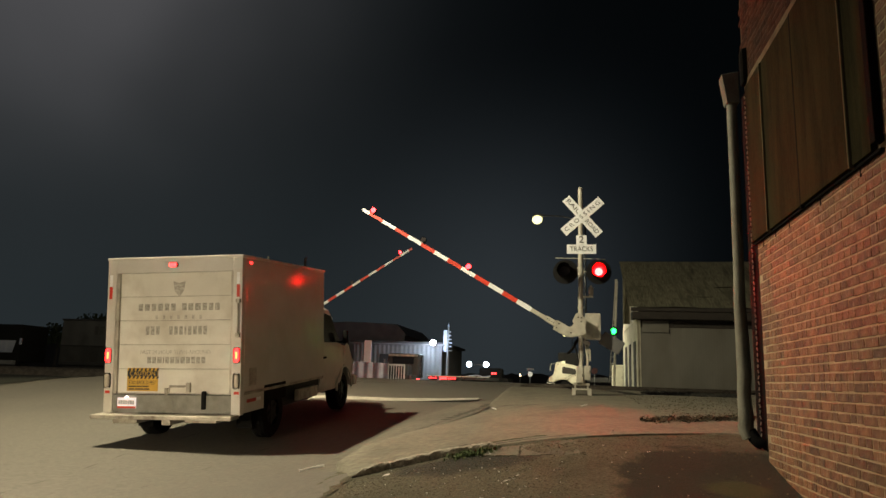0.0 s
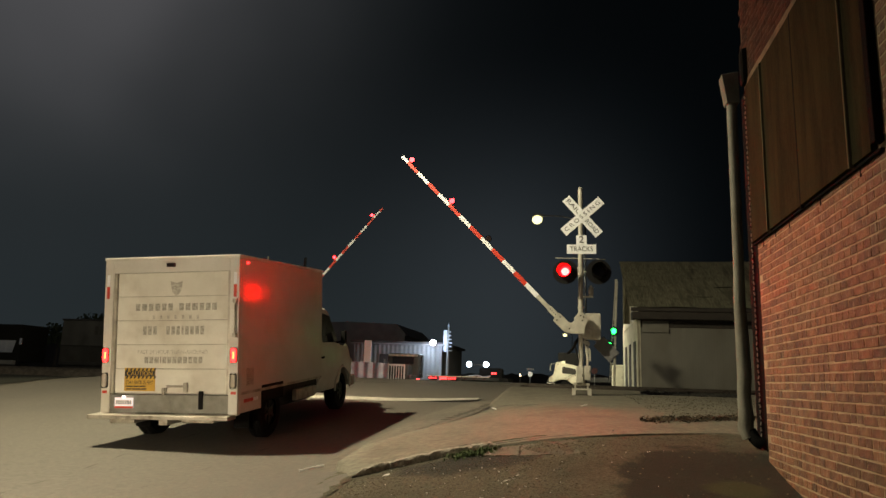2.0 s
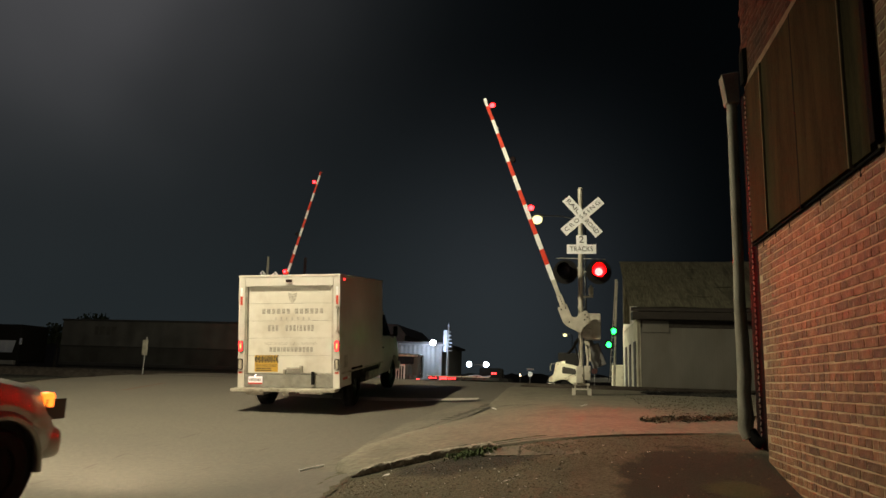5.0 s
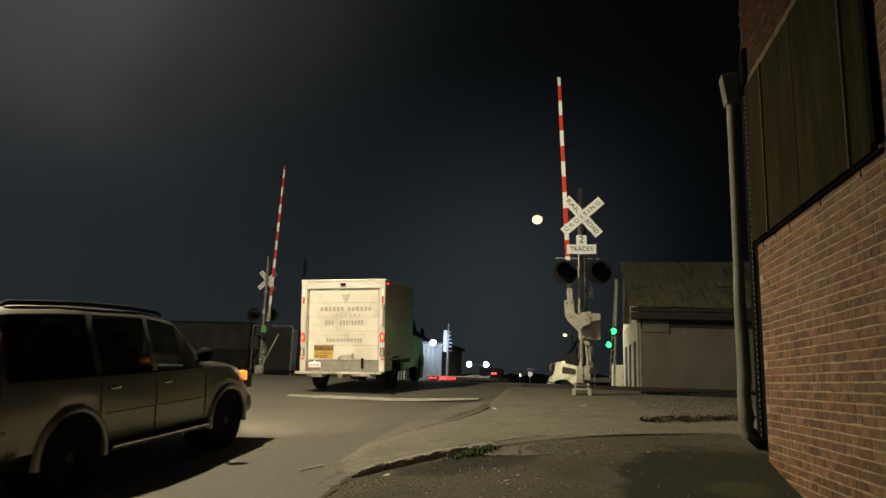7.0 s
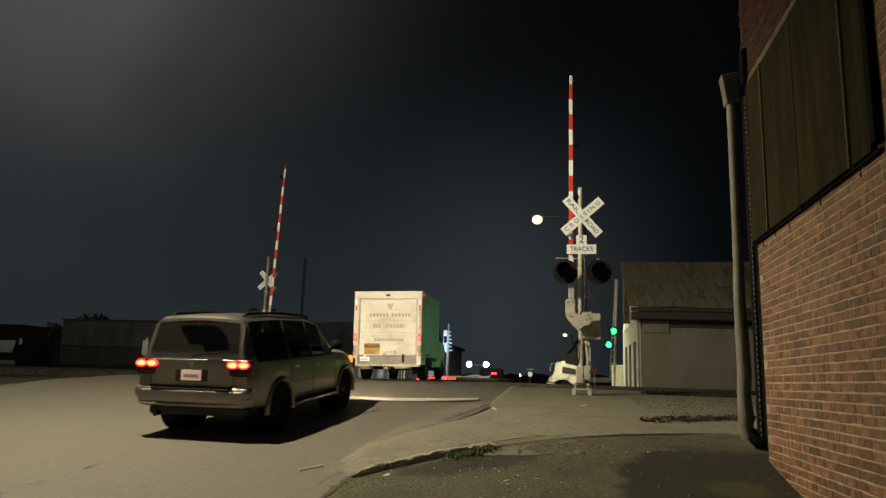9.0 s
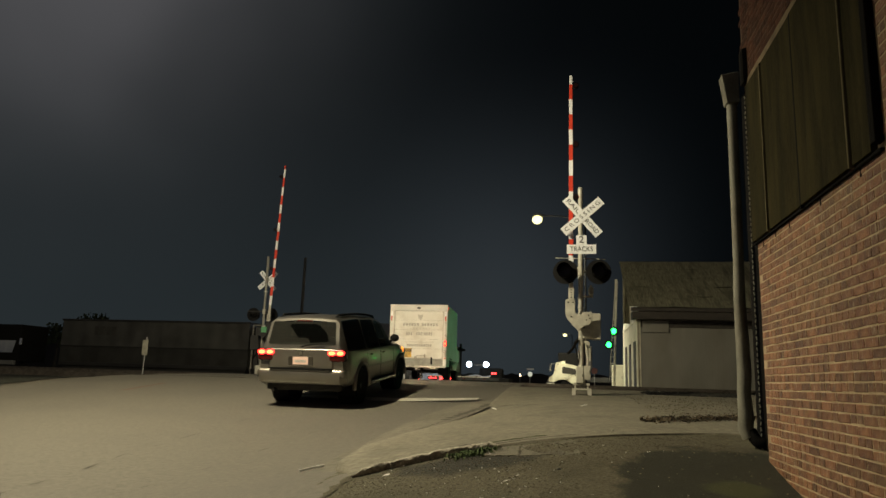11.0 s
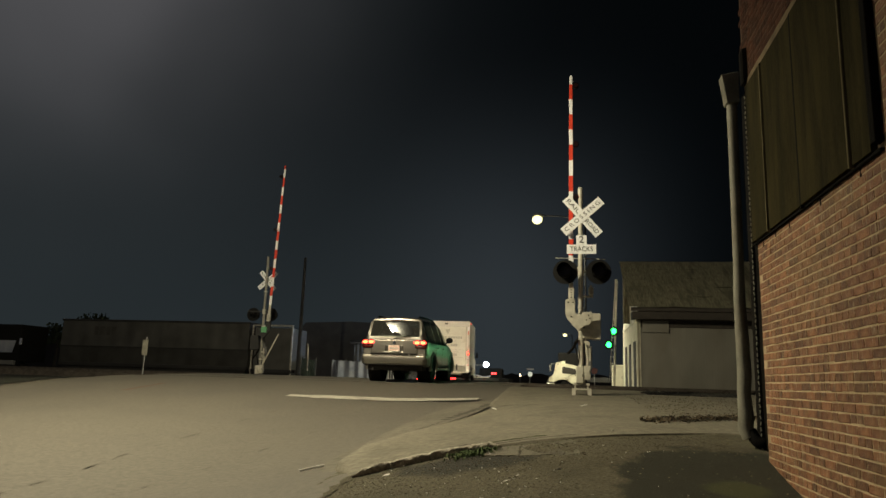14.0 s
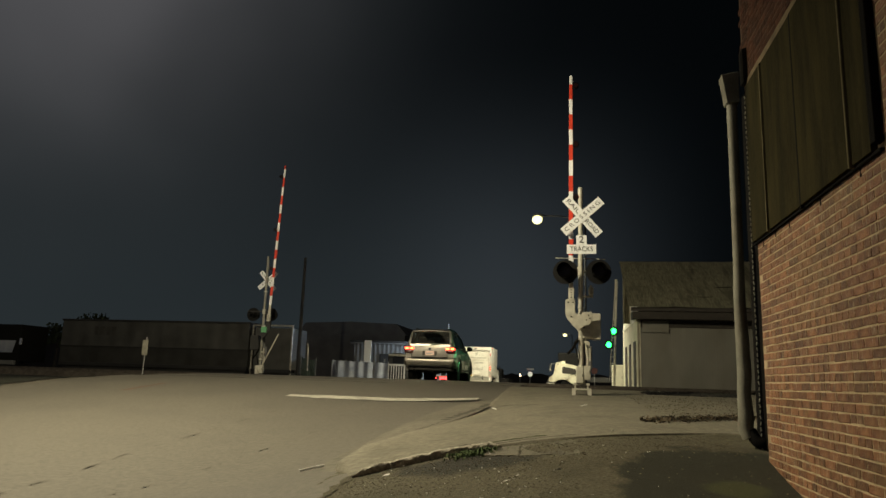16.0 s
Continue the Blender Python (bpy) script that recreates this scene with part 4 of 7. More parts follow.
near_arm = gate_arm(near_signal, 1, 6.41, 0.406, (6.12, 4.55, 3.18), near_arm_lenses)
far_signal = signal_mast(FAR_MAST, True, "crossing signal on the other side of the tracks", far_lenses)
far_arm = gate_arm(far_signal, -1, 7.56, 0.406, (7.04, 4.62, 2.9), far_arm_lenses)
NEAR_PIVOT = (0.10, -0.10, 1.33)
FAR_PIVOT = (0.05, -0.10, 1.65)

# ---- vehicles ----


def wheel(name, r, w, rim_r, thing, x, y, rows_list, hubs=True):
    """Tyre and rim; x, y is the wheel's middle."""
    th = new(name)
    th.parent = thing
    th.matrix_local = pose(x, y, r)
    s = 1 if x > 0 else -1
    b = bmesh.new()
    prof = [(-w / 2, rim_r), (-w / 2, r * 0.90), (-w * 0.42, r * 0.975), (-w * 0.25, r), (w * 0.25, r), (w * 0.42, r * 0.975), (w / 2, r * 0.90), (w / 2, rim_r)]
    n = 28
    rings = []
    for k in range(n):
        a = 2 * math.pi * k / n
        rings.append([b.verts.new((px, pr * math.cos(a), pr * math.sin(a))) for px, pr in prof])
    for k in range(n):
        a, c = rings[k], rings[(k + 1) % n]
        for j in range(len(prof) - 1):
            b.faces.new((a[j], a[j + 1], c[j + 1], c[j]))
    for k in range(0, n * 2):
        a = 2 * math.pi * k / (n * 2)
        for q in (-0.2, 0.2):
            t = box(-w * 0.13 + q * w, w * 0.13 + q * w, -0.012, 0.012, r - 0.004, r + 0.008)
            t.transform(pose(0, 0, 0, math.degrees(a)))
            merge(b, t)
    part("tyre", b, BLACK, th, "black rubber tyre")
    d = bmesh.new()
    cyl((-w * 0.3, 0, 0), (w * 0.30, 0, 0), rim_r, n=28, bm=d)
    cyl((s * w * 0.28, 0, 0), (s * w * 0.44, 0, 0), rim_r * 0.32, rim_r * 0.26, n=16, bm=d)
    for k in range(6):
        a = radians(60 * k)
        t = box(s * w * 0.29, s * w * 0.40, -0.028, 0.028, rim_r * 0.25, rim_r * 0.97, 0.008)
        t.transform(pose(0, 0, 0, math.degrees(a)))
        merge(d, t)
    part("rim", d, RIM, th, "grey metal rim")
    rows_list.append((th, x, y, r))
    return th


def slab(pts, t, mat, name, parent, label="", outward=None):
    """A thin panel through the given points of a flat or slightly bent outline, t thick."""
    b = bmesh.new()
    vs = [b.verts.new(p) for p in pts]
    f = b.faces.new(vs)
    f.normal_update()
    n = f.normal.copy()
    if outward and n.dot(Vector(outward)) < 0:
        n = -n
    ext = bmesh.ops.extrude_face_region(b, geom=[f])
    bmesh.ops.translate(b, vec=n * t, verts=[v for v in ext["geom"] if isinstance(v, bmesh.types.BMVert)])
    return part(name, b, mat, parent, label)


def bars(parent, m, widths, height, mat, gap=0.012, name="lettering", label=""):
    """A row of plain bars in place of words or numbers, centred on m."""
    b = bmesh.new()
    x = -(sum(widths) + gap * (len(widths) - 1)) / 2
    for w in widths:
        box(x, x + w, -0.003, 0.0, -height / 2, height / 2, bm=b)
        x += w + gap
    b.transform(m)
    return tagged(part(name, b, mat, parent, label), kind="stuff")


truck_wheels, suv_wheels, truck_lamps, car_lamps = [], [], [], []
TW, TREAR, TFRONT, TBOT, TTOP, TWB = 2.21, -1.17, 2.155, 0.475, 2.80, 3.55


def forward_face(x0, x1, y0, y1, z0, z1):
    """A lamp's reflector, lit on the face that looks to +y alone."""
    b = box(x0, x1, y0, y1, z0, z1)
    b.normal_update()
    for f in b.faces:
        f.material_index = 0 if f.normal.y > 0.9 else 1
    return b


def box_truck():
    th = root("box_truck", pose(0, 0, 0), "small white box truck with a dirty roll-up rear door", "truck")
    h, r = TW / 2, TREAR
    # cargo box: walls, roof, floor
    cargo = part("cargo_box", box(-h, h, r + 0.09, TFRONT, TBOT + 0.28, TTOP - 0.04, 0.03, seg=3), WHITE, th, "plain white cargo box", True)
    rb = bmesh.new()
    box(-h - 0.012, h + 0.012, r - 0.01, TFRONT + 0.012, TTOP - 0.045, TTOP, 0.012, rb)
    part("roof_rail", rb, WHITE, cargo)
    # lower skirts behind and before the rear wheel
    for s in (-1, 1):
        part("skirt", box(s * (h - 0.03), s * h, r + 0.10, -0.40, TBOT + 0.02, TBOT + 0.30, 0.006), WHITE, cargo)
        part("wheel_housing", box(s * (h - 0.42), s * (h + 0.004), -0.40, 0.42, TBOT + 0.10, TBOT + 0.37, 0.02), BLACK, cargo, "black wheel housing")
        part("mud_flap", box(s * (h - 0.40), s * (h - 0.14), -0.50, -0.485, 0.20, TBOT + 0.1, 0.004), BLACK, cargo, "rubber mud flap")
        part("rub_rail", box(s * (h - 0.01), s * (h + 0.012), r + 0.12, TFRONT - 0.05, TBOT + 0.28, TBOT + 0.32, 0.004), ALU, cargo)
        mk = part("marker_lamp", box(s * (h - 0.01), s * (h + 0.02), r + 0.22, r + 0.28, TTOP - 0.12, TTOP - 0.09, 0.006), TAILGLOW if s > 0 else LENSDARK, cargo, "small red side marker")
        part("side_tape", box(s * h, s * (h + 0.003), r + 0.2, r + 0.5, TBOT + 0.16, TBOT + 0.21), TAPERED, cargo, "red reflective tape")
        part("side_tape", box(s * h, s * (h + 0.003), r + 0.5, r + 0.66, TBOT + 0.16, TBOT + 0.21), SHEETWHITE, cargo, "white reflective tape")
        vp = part("vent_panel", box(s * h, s * (h + 0.004), r + 0.26, r + 0.50, TBOT + 0.40, TBOT + 0.66, 0.001), LETTERFAINT, cargo, "grey vent panel")
        for k in range(7):
            part("vent_slat", box(s * (h + 0.004), s * (h + 0.010), r + 0.28, r + 0.48, TBOT + 0.425 + 0.032 * k, TBOT + 0.437 + 0.032 * k), ALU, vp)
    # rear frame
    post = 0.145
    for s in (-1, 1):
        ps = part("corner_post", box(s * (h - post), s * h, r, r + 0.10, TBOT + 0.0, TTOP - 0.04, 0.012), WHITE, th, "white rear corner post")
        lx = s * (h - 0.062)
        part("post_tape", box(lx - 0.024, lx + 0.024, r - 0.004, r + 0.001, TTOP - 0.43, TTOP - 0.26), SHEETWHITE, ps, "white reflective tape")
        part("post_tape", box(lx - 0.024, lx + 0.024, r - 0.004, r + 0.001, TTOP - 0.62, TTOP - 0.44), TAPERED, ps, "red reflective tape")
        part("post_tape", box(lx - 0.04, lx + 0.04, r - 0.004, r + 0.001, TBOT + 0.30, TBOT + 0.34), TAPERED, ps, "red reflective tape")
        for z, mat, nm in ((TBOT + 0.86, TAILGLOW, "tail_lamp"), (TBOT + 0.49, LENSCLEAR, "reverse_lamp")):
            ob = bmesh.new()
            box(lx - 0.05, lx + 0.05, r - 0.012, r + 0.02, z - 0.115, z + 0.115, 0.045, ob, seg=3)
            t = part(nm, ob, BLACK, ps, "oval lamp in a black grommet", True)
            ob = bmesh.new()
            box(lx - 0.036, lx + 0.036, r - 0.024, r, z - 0.098, z + 0.098, 0.034, ob, seg=3)
            ll = part("lamp_lens", ob, mat, t, "lit red lens" if mat is TAILGLOW else "clear lens", True)
            if mat is TAILGLOW:
                part("bulb", box(lx - 0.012, lx + 0.012, r - 0.028, r - 0.02, z - 0.05, z + 0.05, 0.006), BULBCORE, ll, "glowing bulb")
    hd = part("header", box(-h + post, h - post, r, r + 0.10, TTOP - 0.235, TTOP - 0.04, 0.008), WHITE, th, "white frame above the roll-up door")
    bz = bmesh.new()
    box(-0.07, 0.07, r - 0.012, r + 0.002, TTOP - 0.16, TTOP - 0.10, 0.014, bz)
    part("lamp_housing", bz, CHASSIS, hd, "lamp recess in the header")
    d = bmesh.new()
    box(-0.06, 0.06, -0.014, 0.0, -0.03, 0.03, 0.006, d)
    box(-0.06, 0.06, 0.001, 0.014, -0.03, 0.03, 0.006, d, 1)
    outward_only(d, (0,), 1)
    bl = part("brake_lamp", d, [BRAKEGLOW, LENSDARK], hd, "high brake lamp")
    bl.matrix_local = pose(0.0, r - 0.026, TTOP - 0.13)
    truck_lamps.append((bl, pose(0.0, r - 0.026, TTOP - 0.13)))
    # roll-up door panels
    dh0, dh1 = TBOT + 0.30, TTOP - 0.235
    dw = h - post - 0.045
    door = part("roll_up_door", box(-dw, dw, r + 0.075, r + 0.09, dh0, dh1), ALU, th, "off-white roll-up door with worn lettering")
    n = 5
    ph = (dh1 - dh0) / n
    for k in range(n):
        b = box(-dw + 0.004, dw - 0.004, r + 0.055, r + 0.078, dh0 + k * ph + 0.004, dh0 + (k + 1) * ph - 0.004, 0.006)
        part("door_panel", b, DOORWHITE, door)
    yd = r + 0.0535
    for s in (-1, 1):
        part("door_track", box(s * (dw + 0.002), s * (h - post), r + 0.02, r + 0.09, dh0, dh1, 0.004), ALU, th, "grey metal door track")
    M = lambda x, z: pose(x, yd, z)
    zc = dh0 + 3.55 * ph
    bars(door, M(0.42, zc), [0.07, 0.075, 0.09, 0.07, 0.07, 0.07], 0.105, LETTERGREY, 0.032, label="large worn grey lettering")
    bars(door, M(-0.30, zc), [0.07, 0.08, 0.07, 0.08, 0.07, 0.07], 0.105, LETTERGREY, 0.034, label="large worn grey lettering")
    bars(door, M(0.06, zc - 0.15), [0.035] * 7, 0.055, LETTERFAINT, 0.085, label="spaced small grey lettering")
    bars(door, M(0.22, dh0 + 2.58 * ph), [0.055, 0.055, 0.055, 0.03, 0.055, 0.055, 0.055, 0.055], 0.125, LETTERGREY, 0.028, label="large worn grey lettering")
    bars(door, M(-0.36, dh0 + 2.58 * ph), [0.055, 0.055, 0.055], 0.125, LETTERGREY, 0.03, label="large worn grey lettering")
    lettering("lettering", "FAST 24 HOUR TURN-AROUND", 0.085, LETTERFAINT, door, M(0.02, dh0 + 1.68 * ph), 0.001, 1.14, "faint worn lettering")
    bars(door, M(0.04, dh0 + 1.36 * ph), [0.06, 0.06, 0.07, 0.02, 0.06, 0.06, 0.06, 0.07, 0.06, 0.06, 0.06, 0.06], 0.095, LETTERGREY, 0.022, label="dark worn lettering")
    sh = bmesh.new()
    plate([(-0.10, 0.10), (0.0, 0.07), (0.10, 0.10), (0.075, -0.05), (0.0, -0.13), (-0.075, -0.05)], 0.002, pose(0.06, yd - 0.001, dh0 + 4.35 * ph), sh)
    em = part("emblem", sh, LETTERFAINT, door, "faded shield-shaped emblem")
    part("emblem_bar", box(0.0, 0.12, yd - 0.004, yd - 0.002, dh0 + 4.37 * ph, dh0 + 4.42 * ph), LETTERGREY, em)
    # caution sticker
    cx, cz = -0.50, dh0 + 0.56 * ph
    cs = part("caution_sticker", box(cx - 0.255, cx + 0.255, yd - 0.003, yd + 0.002, cz - 0.17, cz + 0.17), YELLOW, door, "yellow and black caution sticker")
    st = bmesh.new()
    for k in range(8):
        x = cx - 0.235 + k * 0.066
        for z0, dz in ((cz + 0.128, 0.038), (cz + 0.012, 0.034)):
            plate([(x, 0), (x + 0.03, 0), (x + 0.045, dz), (x + 0.015, dz)], 0.001, pose(0, yd - 0.0045, z0), st)
    box(cx - 0.25, cx + 0.25, yd - 0.0042, yd - 0.003, cz + 0.046, cz + 0.128, 0, st)
    part("sticker_stripes", st, SIGNBLACK, cs, "black hazard stripes")
    lettering("lettering", "CAUTION", 0.09, YELLOW, cs, pose(cx, yd - 0.0055, cz + 0.086), 0.0005, 0.42)
    lettering("lettering", "STAY BACK 25 FEET", 0.075, SIGNBLACK, cs, pose(cx, yd - 0.0045, cz - 0.045), 0.0005, 0.45)
    bars(cs, pose(cx - 0.06, yd - 0.0035, cz - 0.10), [0.12, 0.08, 0.1], 0.018, SIGNBLACK, 0.015)
    bars(cs, pose(cx - 0.05, yd - 0.0035, cz - 0.14), [0.08, 0.14, 0.08], 0.018, SIGNBLACK, 0.015)
    # latch and handles
    lt = bmesh.new()
    box(-0.05, 0.30, yd - 0.02, yd, dh0 + 0.10, dh0 + 0.12, 0.003, lt)
    tube([(-0.05, yd - 0.03, dh0 + 0.02), (-0.04, yd - 0.03, dh0 + 0.08), (0.0, yd - 0.03, dh0 + 0.10), (0.2, yd - 0.03, dh0 + 0.10), (0.25, yd - 0.03, dh0 + 0.12)], 0.012, 8, lt)
    box(0.24, 0.30, yd - 0.05, yd, dh0 + 0.02, dh0 + 0.16, 0.01, lt)
    box(-0.12, -0.07, yd - 0.03, yd, dh0 - 0.02, dh0 + 0.08, 0.006, lt)
    part("door_latch", lt, ALU, door, "worn metal latch")
    sp = bmesh.new()
    cyl((0.0, 0, 0), (0, 0, 0.5), 0.013, n=8, bm=sp)
    for z in (0.0, 0.5):
        box(-0.03, 0.03, -0.02, 0.03, z - 0.03, z + 0.03, 0.006, sp)
    sp.transform(pose(h - 0.045, r - 0.035, 1.62))
    part("grab_handle", sp, ALU, th, "vertical grab handle")
    part("strap", box(0.50, 0.56, r - 0.015, r + 0.03, TBOT + 0.08, TBOT + 0.34, 0.008), BLACK, th, "black pull strap")
    # sill, step bumper, plate
    sl_ = part("rear_sill", box(-h + post, h - post, r + 0.02, r + 0.11, TBOT + 0.02, TBOT + 0.28, 0.006), DULLZINC, th, "dented bare metal rear sill")
    pl = part("number_plate", box(-0.86, -0.555, r - 0.012, r + 0.0, TBOT + 0.085, TBOT + 0.24, 0.004), PLATEWHITEGLOW, th, "white number plate with a red lower band")
    pl2 = part("plate_band", box(-0.86, -0.555, r - 0.015, r - 0.012, TBOT + 0.085, TBOT + 0.115), TAPERED, pl)
    bars(pl, pose(-0.71, r - 0.0125, TBOT + 0.17), [0.03] * 7, 0.06, LETTERGREY, 0.008)
    pg = part("plate_lamp", box(-0.73, -0.69, r - 0.02, r, TBOT + 0.245, TBOT + 0.258, 0.003), PLATELAMP, th, "small white plate lamp")
    bp = bmesh.new()
    box(-h - 0.04, h - 0.02, r - 0.24, r + 0.02, TBOT - 0.045, TBOT + 0.015, 0.012, bp)
    part("step_bumper", bp, ALU, th, "scuffed metal step bumper")
    un = bmesh.new()
    box(-0.9, -0.5, r - 0.05, r + 0.35, TBOT - 0.13, TBOT - 0.045, 0.01, un)
    part("bumper_bracket", un, ALU, th)
    part("bumper_bracket", box(0.25, 0.75, r - 0.02, r + 0.3, TBOT - 0.11, TBOT - 0.045, 0.01), ALU, th)
    part("hitch", box(-0.07, 0.07, r - 0.10, r + 0.3, TBOT - 0.14, TBOT - 0.05, 0.01), ALU, th, "bare metal hitch receiver")
    cf = bmesh.new()
    for s in (-1, 1):
        box(s * 0.38, s * 0.46, r + 0.05, TFRONT + 1.9, 0.42, 0.58, 0.006, cf)
    cyl((-0.75, 0, 0.40), (0.75, 0, 0.40), 0.06, n=12, bm=cf)
    bmesh.ops.create_uvsphere(cf, u_segments=16, v_segments=10, radius=0.17, matrix=pose(0, 0, 0.40))
    cyl((-0.75, TWB, 0.38), (0.75, TWB, 0.38), 0.05, n=12, bm=cf)
    box(-0.9, 0.9, 0.6, 2.0, 0.38, 0.62, 0.03, cf)
    box(-1.0, 1.0, r + 0.1, TFRONT, TBOT + 0.14, TBOT + 0.285, 0.0, cf)
    part("chassis", cf, CHASSIS, th, "dark dirty chassis and axles")
    part("fuel_guard", box(h - 0.12, h - 0.04, 1.05, 1.95, TBOT - 0.03, TBOT + 0.16, 0.01), ALU, th, "bare metal guard below the box")
    # cab

    def sec(y, wb0, zb, wm, ws, zs, wr, zr):
        return (y, [(0.30, zb), (wb0, zb), (wm, zb + 0.25), (wm, zb + 0.45), (ws, zs), (wr, zr - 0.06), (wr - 0.10, zr), (0, zr + 0.03)])

    stn = []
    for y in (2.16, 2.5, 2.85):
        stn.append(sec(y, 0.97, 0.46, 1.035, 1.02, 1.36, 0.93, 2.14 - 0.06 * (y - 2.16)))
    stn.append(sec(3.10, 0.97, 0.46, 1.035, 1.02, 1.35, 0.91, 1.96))
    stn.append(sec(3.42, 0.97, 0.50, 1.035, 1.01, 1.33, 0.90, 1.56))
    stn.append(sec(3.55, 0.97, 0.86, 1.035, 1.00, 1.32, 0.90, 1.37))
    for y, za in ((3.70, 0.96), (3.85, 0.90), (3.98, 0.72)):
        stn.append(sec(y, 0.97, za - 0.05, 1.03, 0.97, 1.26, 0.88, 1.32))
    stn.append(sec(4.15, 0.96, 0.50, 1.01, 0.95, 1.20, 0.85, 1.26))
    stn.append(sec(4.34, 0.90, 0.50, 0.95, 0.87, 1.08, 0.76, 1.14))
    stn.append(sec(4.46, 0.84, 0.50, 0.88, 0.82, 0.98, 0.70, 1.02))
    b = loft(stn)
    cab = part("cab", b, WHITE, th, "white van cab", True)
    for s in (-1, 1):
        o = (s, 0, 0.25)
        slab([(s * 1.022, 2.40, 1.41), (s * 1.022, 3.26, 1.39), (s * 0.945, 2.94, 1.93), (s * 0.942, 2.40, 2.00)], 0.006, GLASS, "side_window", cab, "dark side window", o)
        slab([(s * 1.038, 2.30, 1.10), (s * 1.036, 2.30, 1.14), (s * 1.036, 2.44, 1.14), (s * 1.038, 2.44, 1.10)], 0.02, BLACK, "door_handle", cab, "black door handle", (s, 0, 0))
        slab([(s * 1.036, 2.22, 0.72), (s * 1.03, 2.22, 1.3), (s * 1.03, 2.235, 1.3), (s * 1.036, 2.235, 0.72)], 0.003, CHASSIS, "door_gap", cab, "", (s, 0, 0))
        mb = box(-0.05, 0.05, -0.06, 0.06, -0.13, 0.13, 0.03)
        mb.transform(pose(s * 1.16, 3.24, 1.50))
        tube([(s * 1.00, 3.27, 1.38), (s * 1.14, 3.24, 1.42)], 0.02, 8, mb)
        part("mirror", mb, BLACK, cab, "black door mirror", True)
        part("wheel_arch", tube([(s * 1.03, TWB + 0.46 * math.cos(radians(a)), 0.42 + 0.46 * math.sin(radians(a))) for a in range(0, 181, 15)], 0.022, 8), WHITE, cab, smooth=True)
        part("indicator", box(s * 0.84, s * 0.955, 4.30, 4.40, 0.90, 1.0, 0.02), LENSCLEAR, cab, "clear corner lamp")
    slab([(-0.74, 3.36, 1.50), (0.74, 3.36, 1.50), (0.70, 3.02, 1.96), (-0.70, 3.02, 1.96)], 0.006, GLASS, "windscreen", cab, "dark windscreen", (0, 1, 0.6))
    for s in (-1, 1):
        hs = part("headlamp", box(s * 0.56, s * 0.84, 4.36, 4.475, 0.74, 0.94, 0.02), SUVLOW, cab, "headlamp surround", True)
        part("lit_reflector", forward_face(s * 0.60, s * 0.80, 4.474, 4.482, 0.77, 0.91), [HEADGLOW, CHASSIS], hs, "lit headlamp reflector")
    fbp = bmesh.new()
    box(-0.97, 0.97, 4.38, 4.58, 0.42, 0.64, 0.05, fbp)
    part("front_bumper", fbp, WHITE, cab, "white front bumper", True)
    for s in (-1, 1):
        wheel("wheel", 0.40, 0.24, 0.215, th, s * (h - 0.15), 0, truck_wheels)
        wheel("wheel", 0.39, 0.24, 0.215, th, s * (h - 0.24), TWB, truck_wheels)
    return th


SUV_RA, SUV_WB = 1.15, 3.0


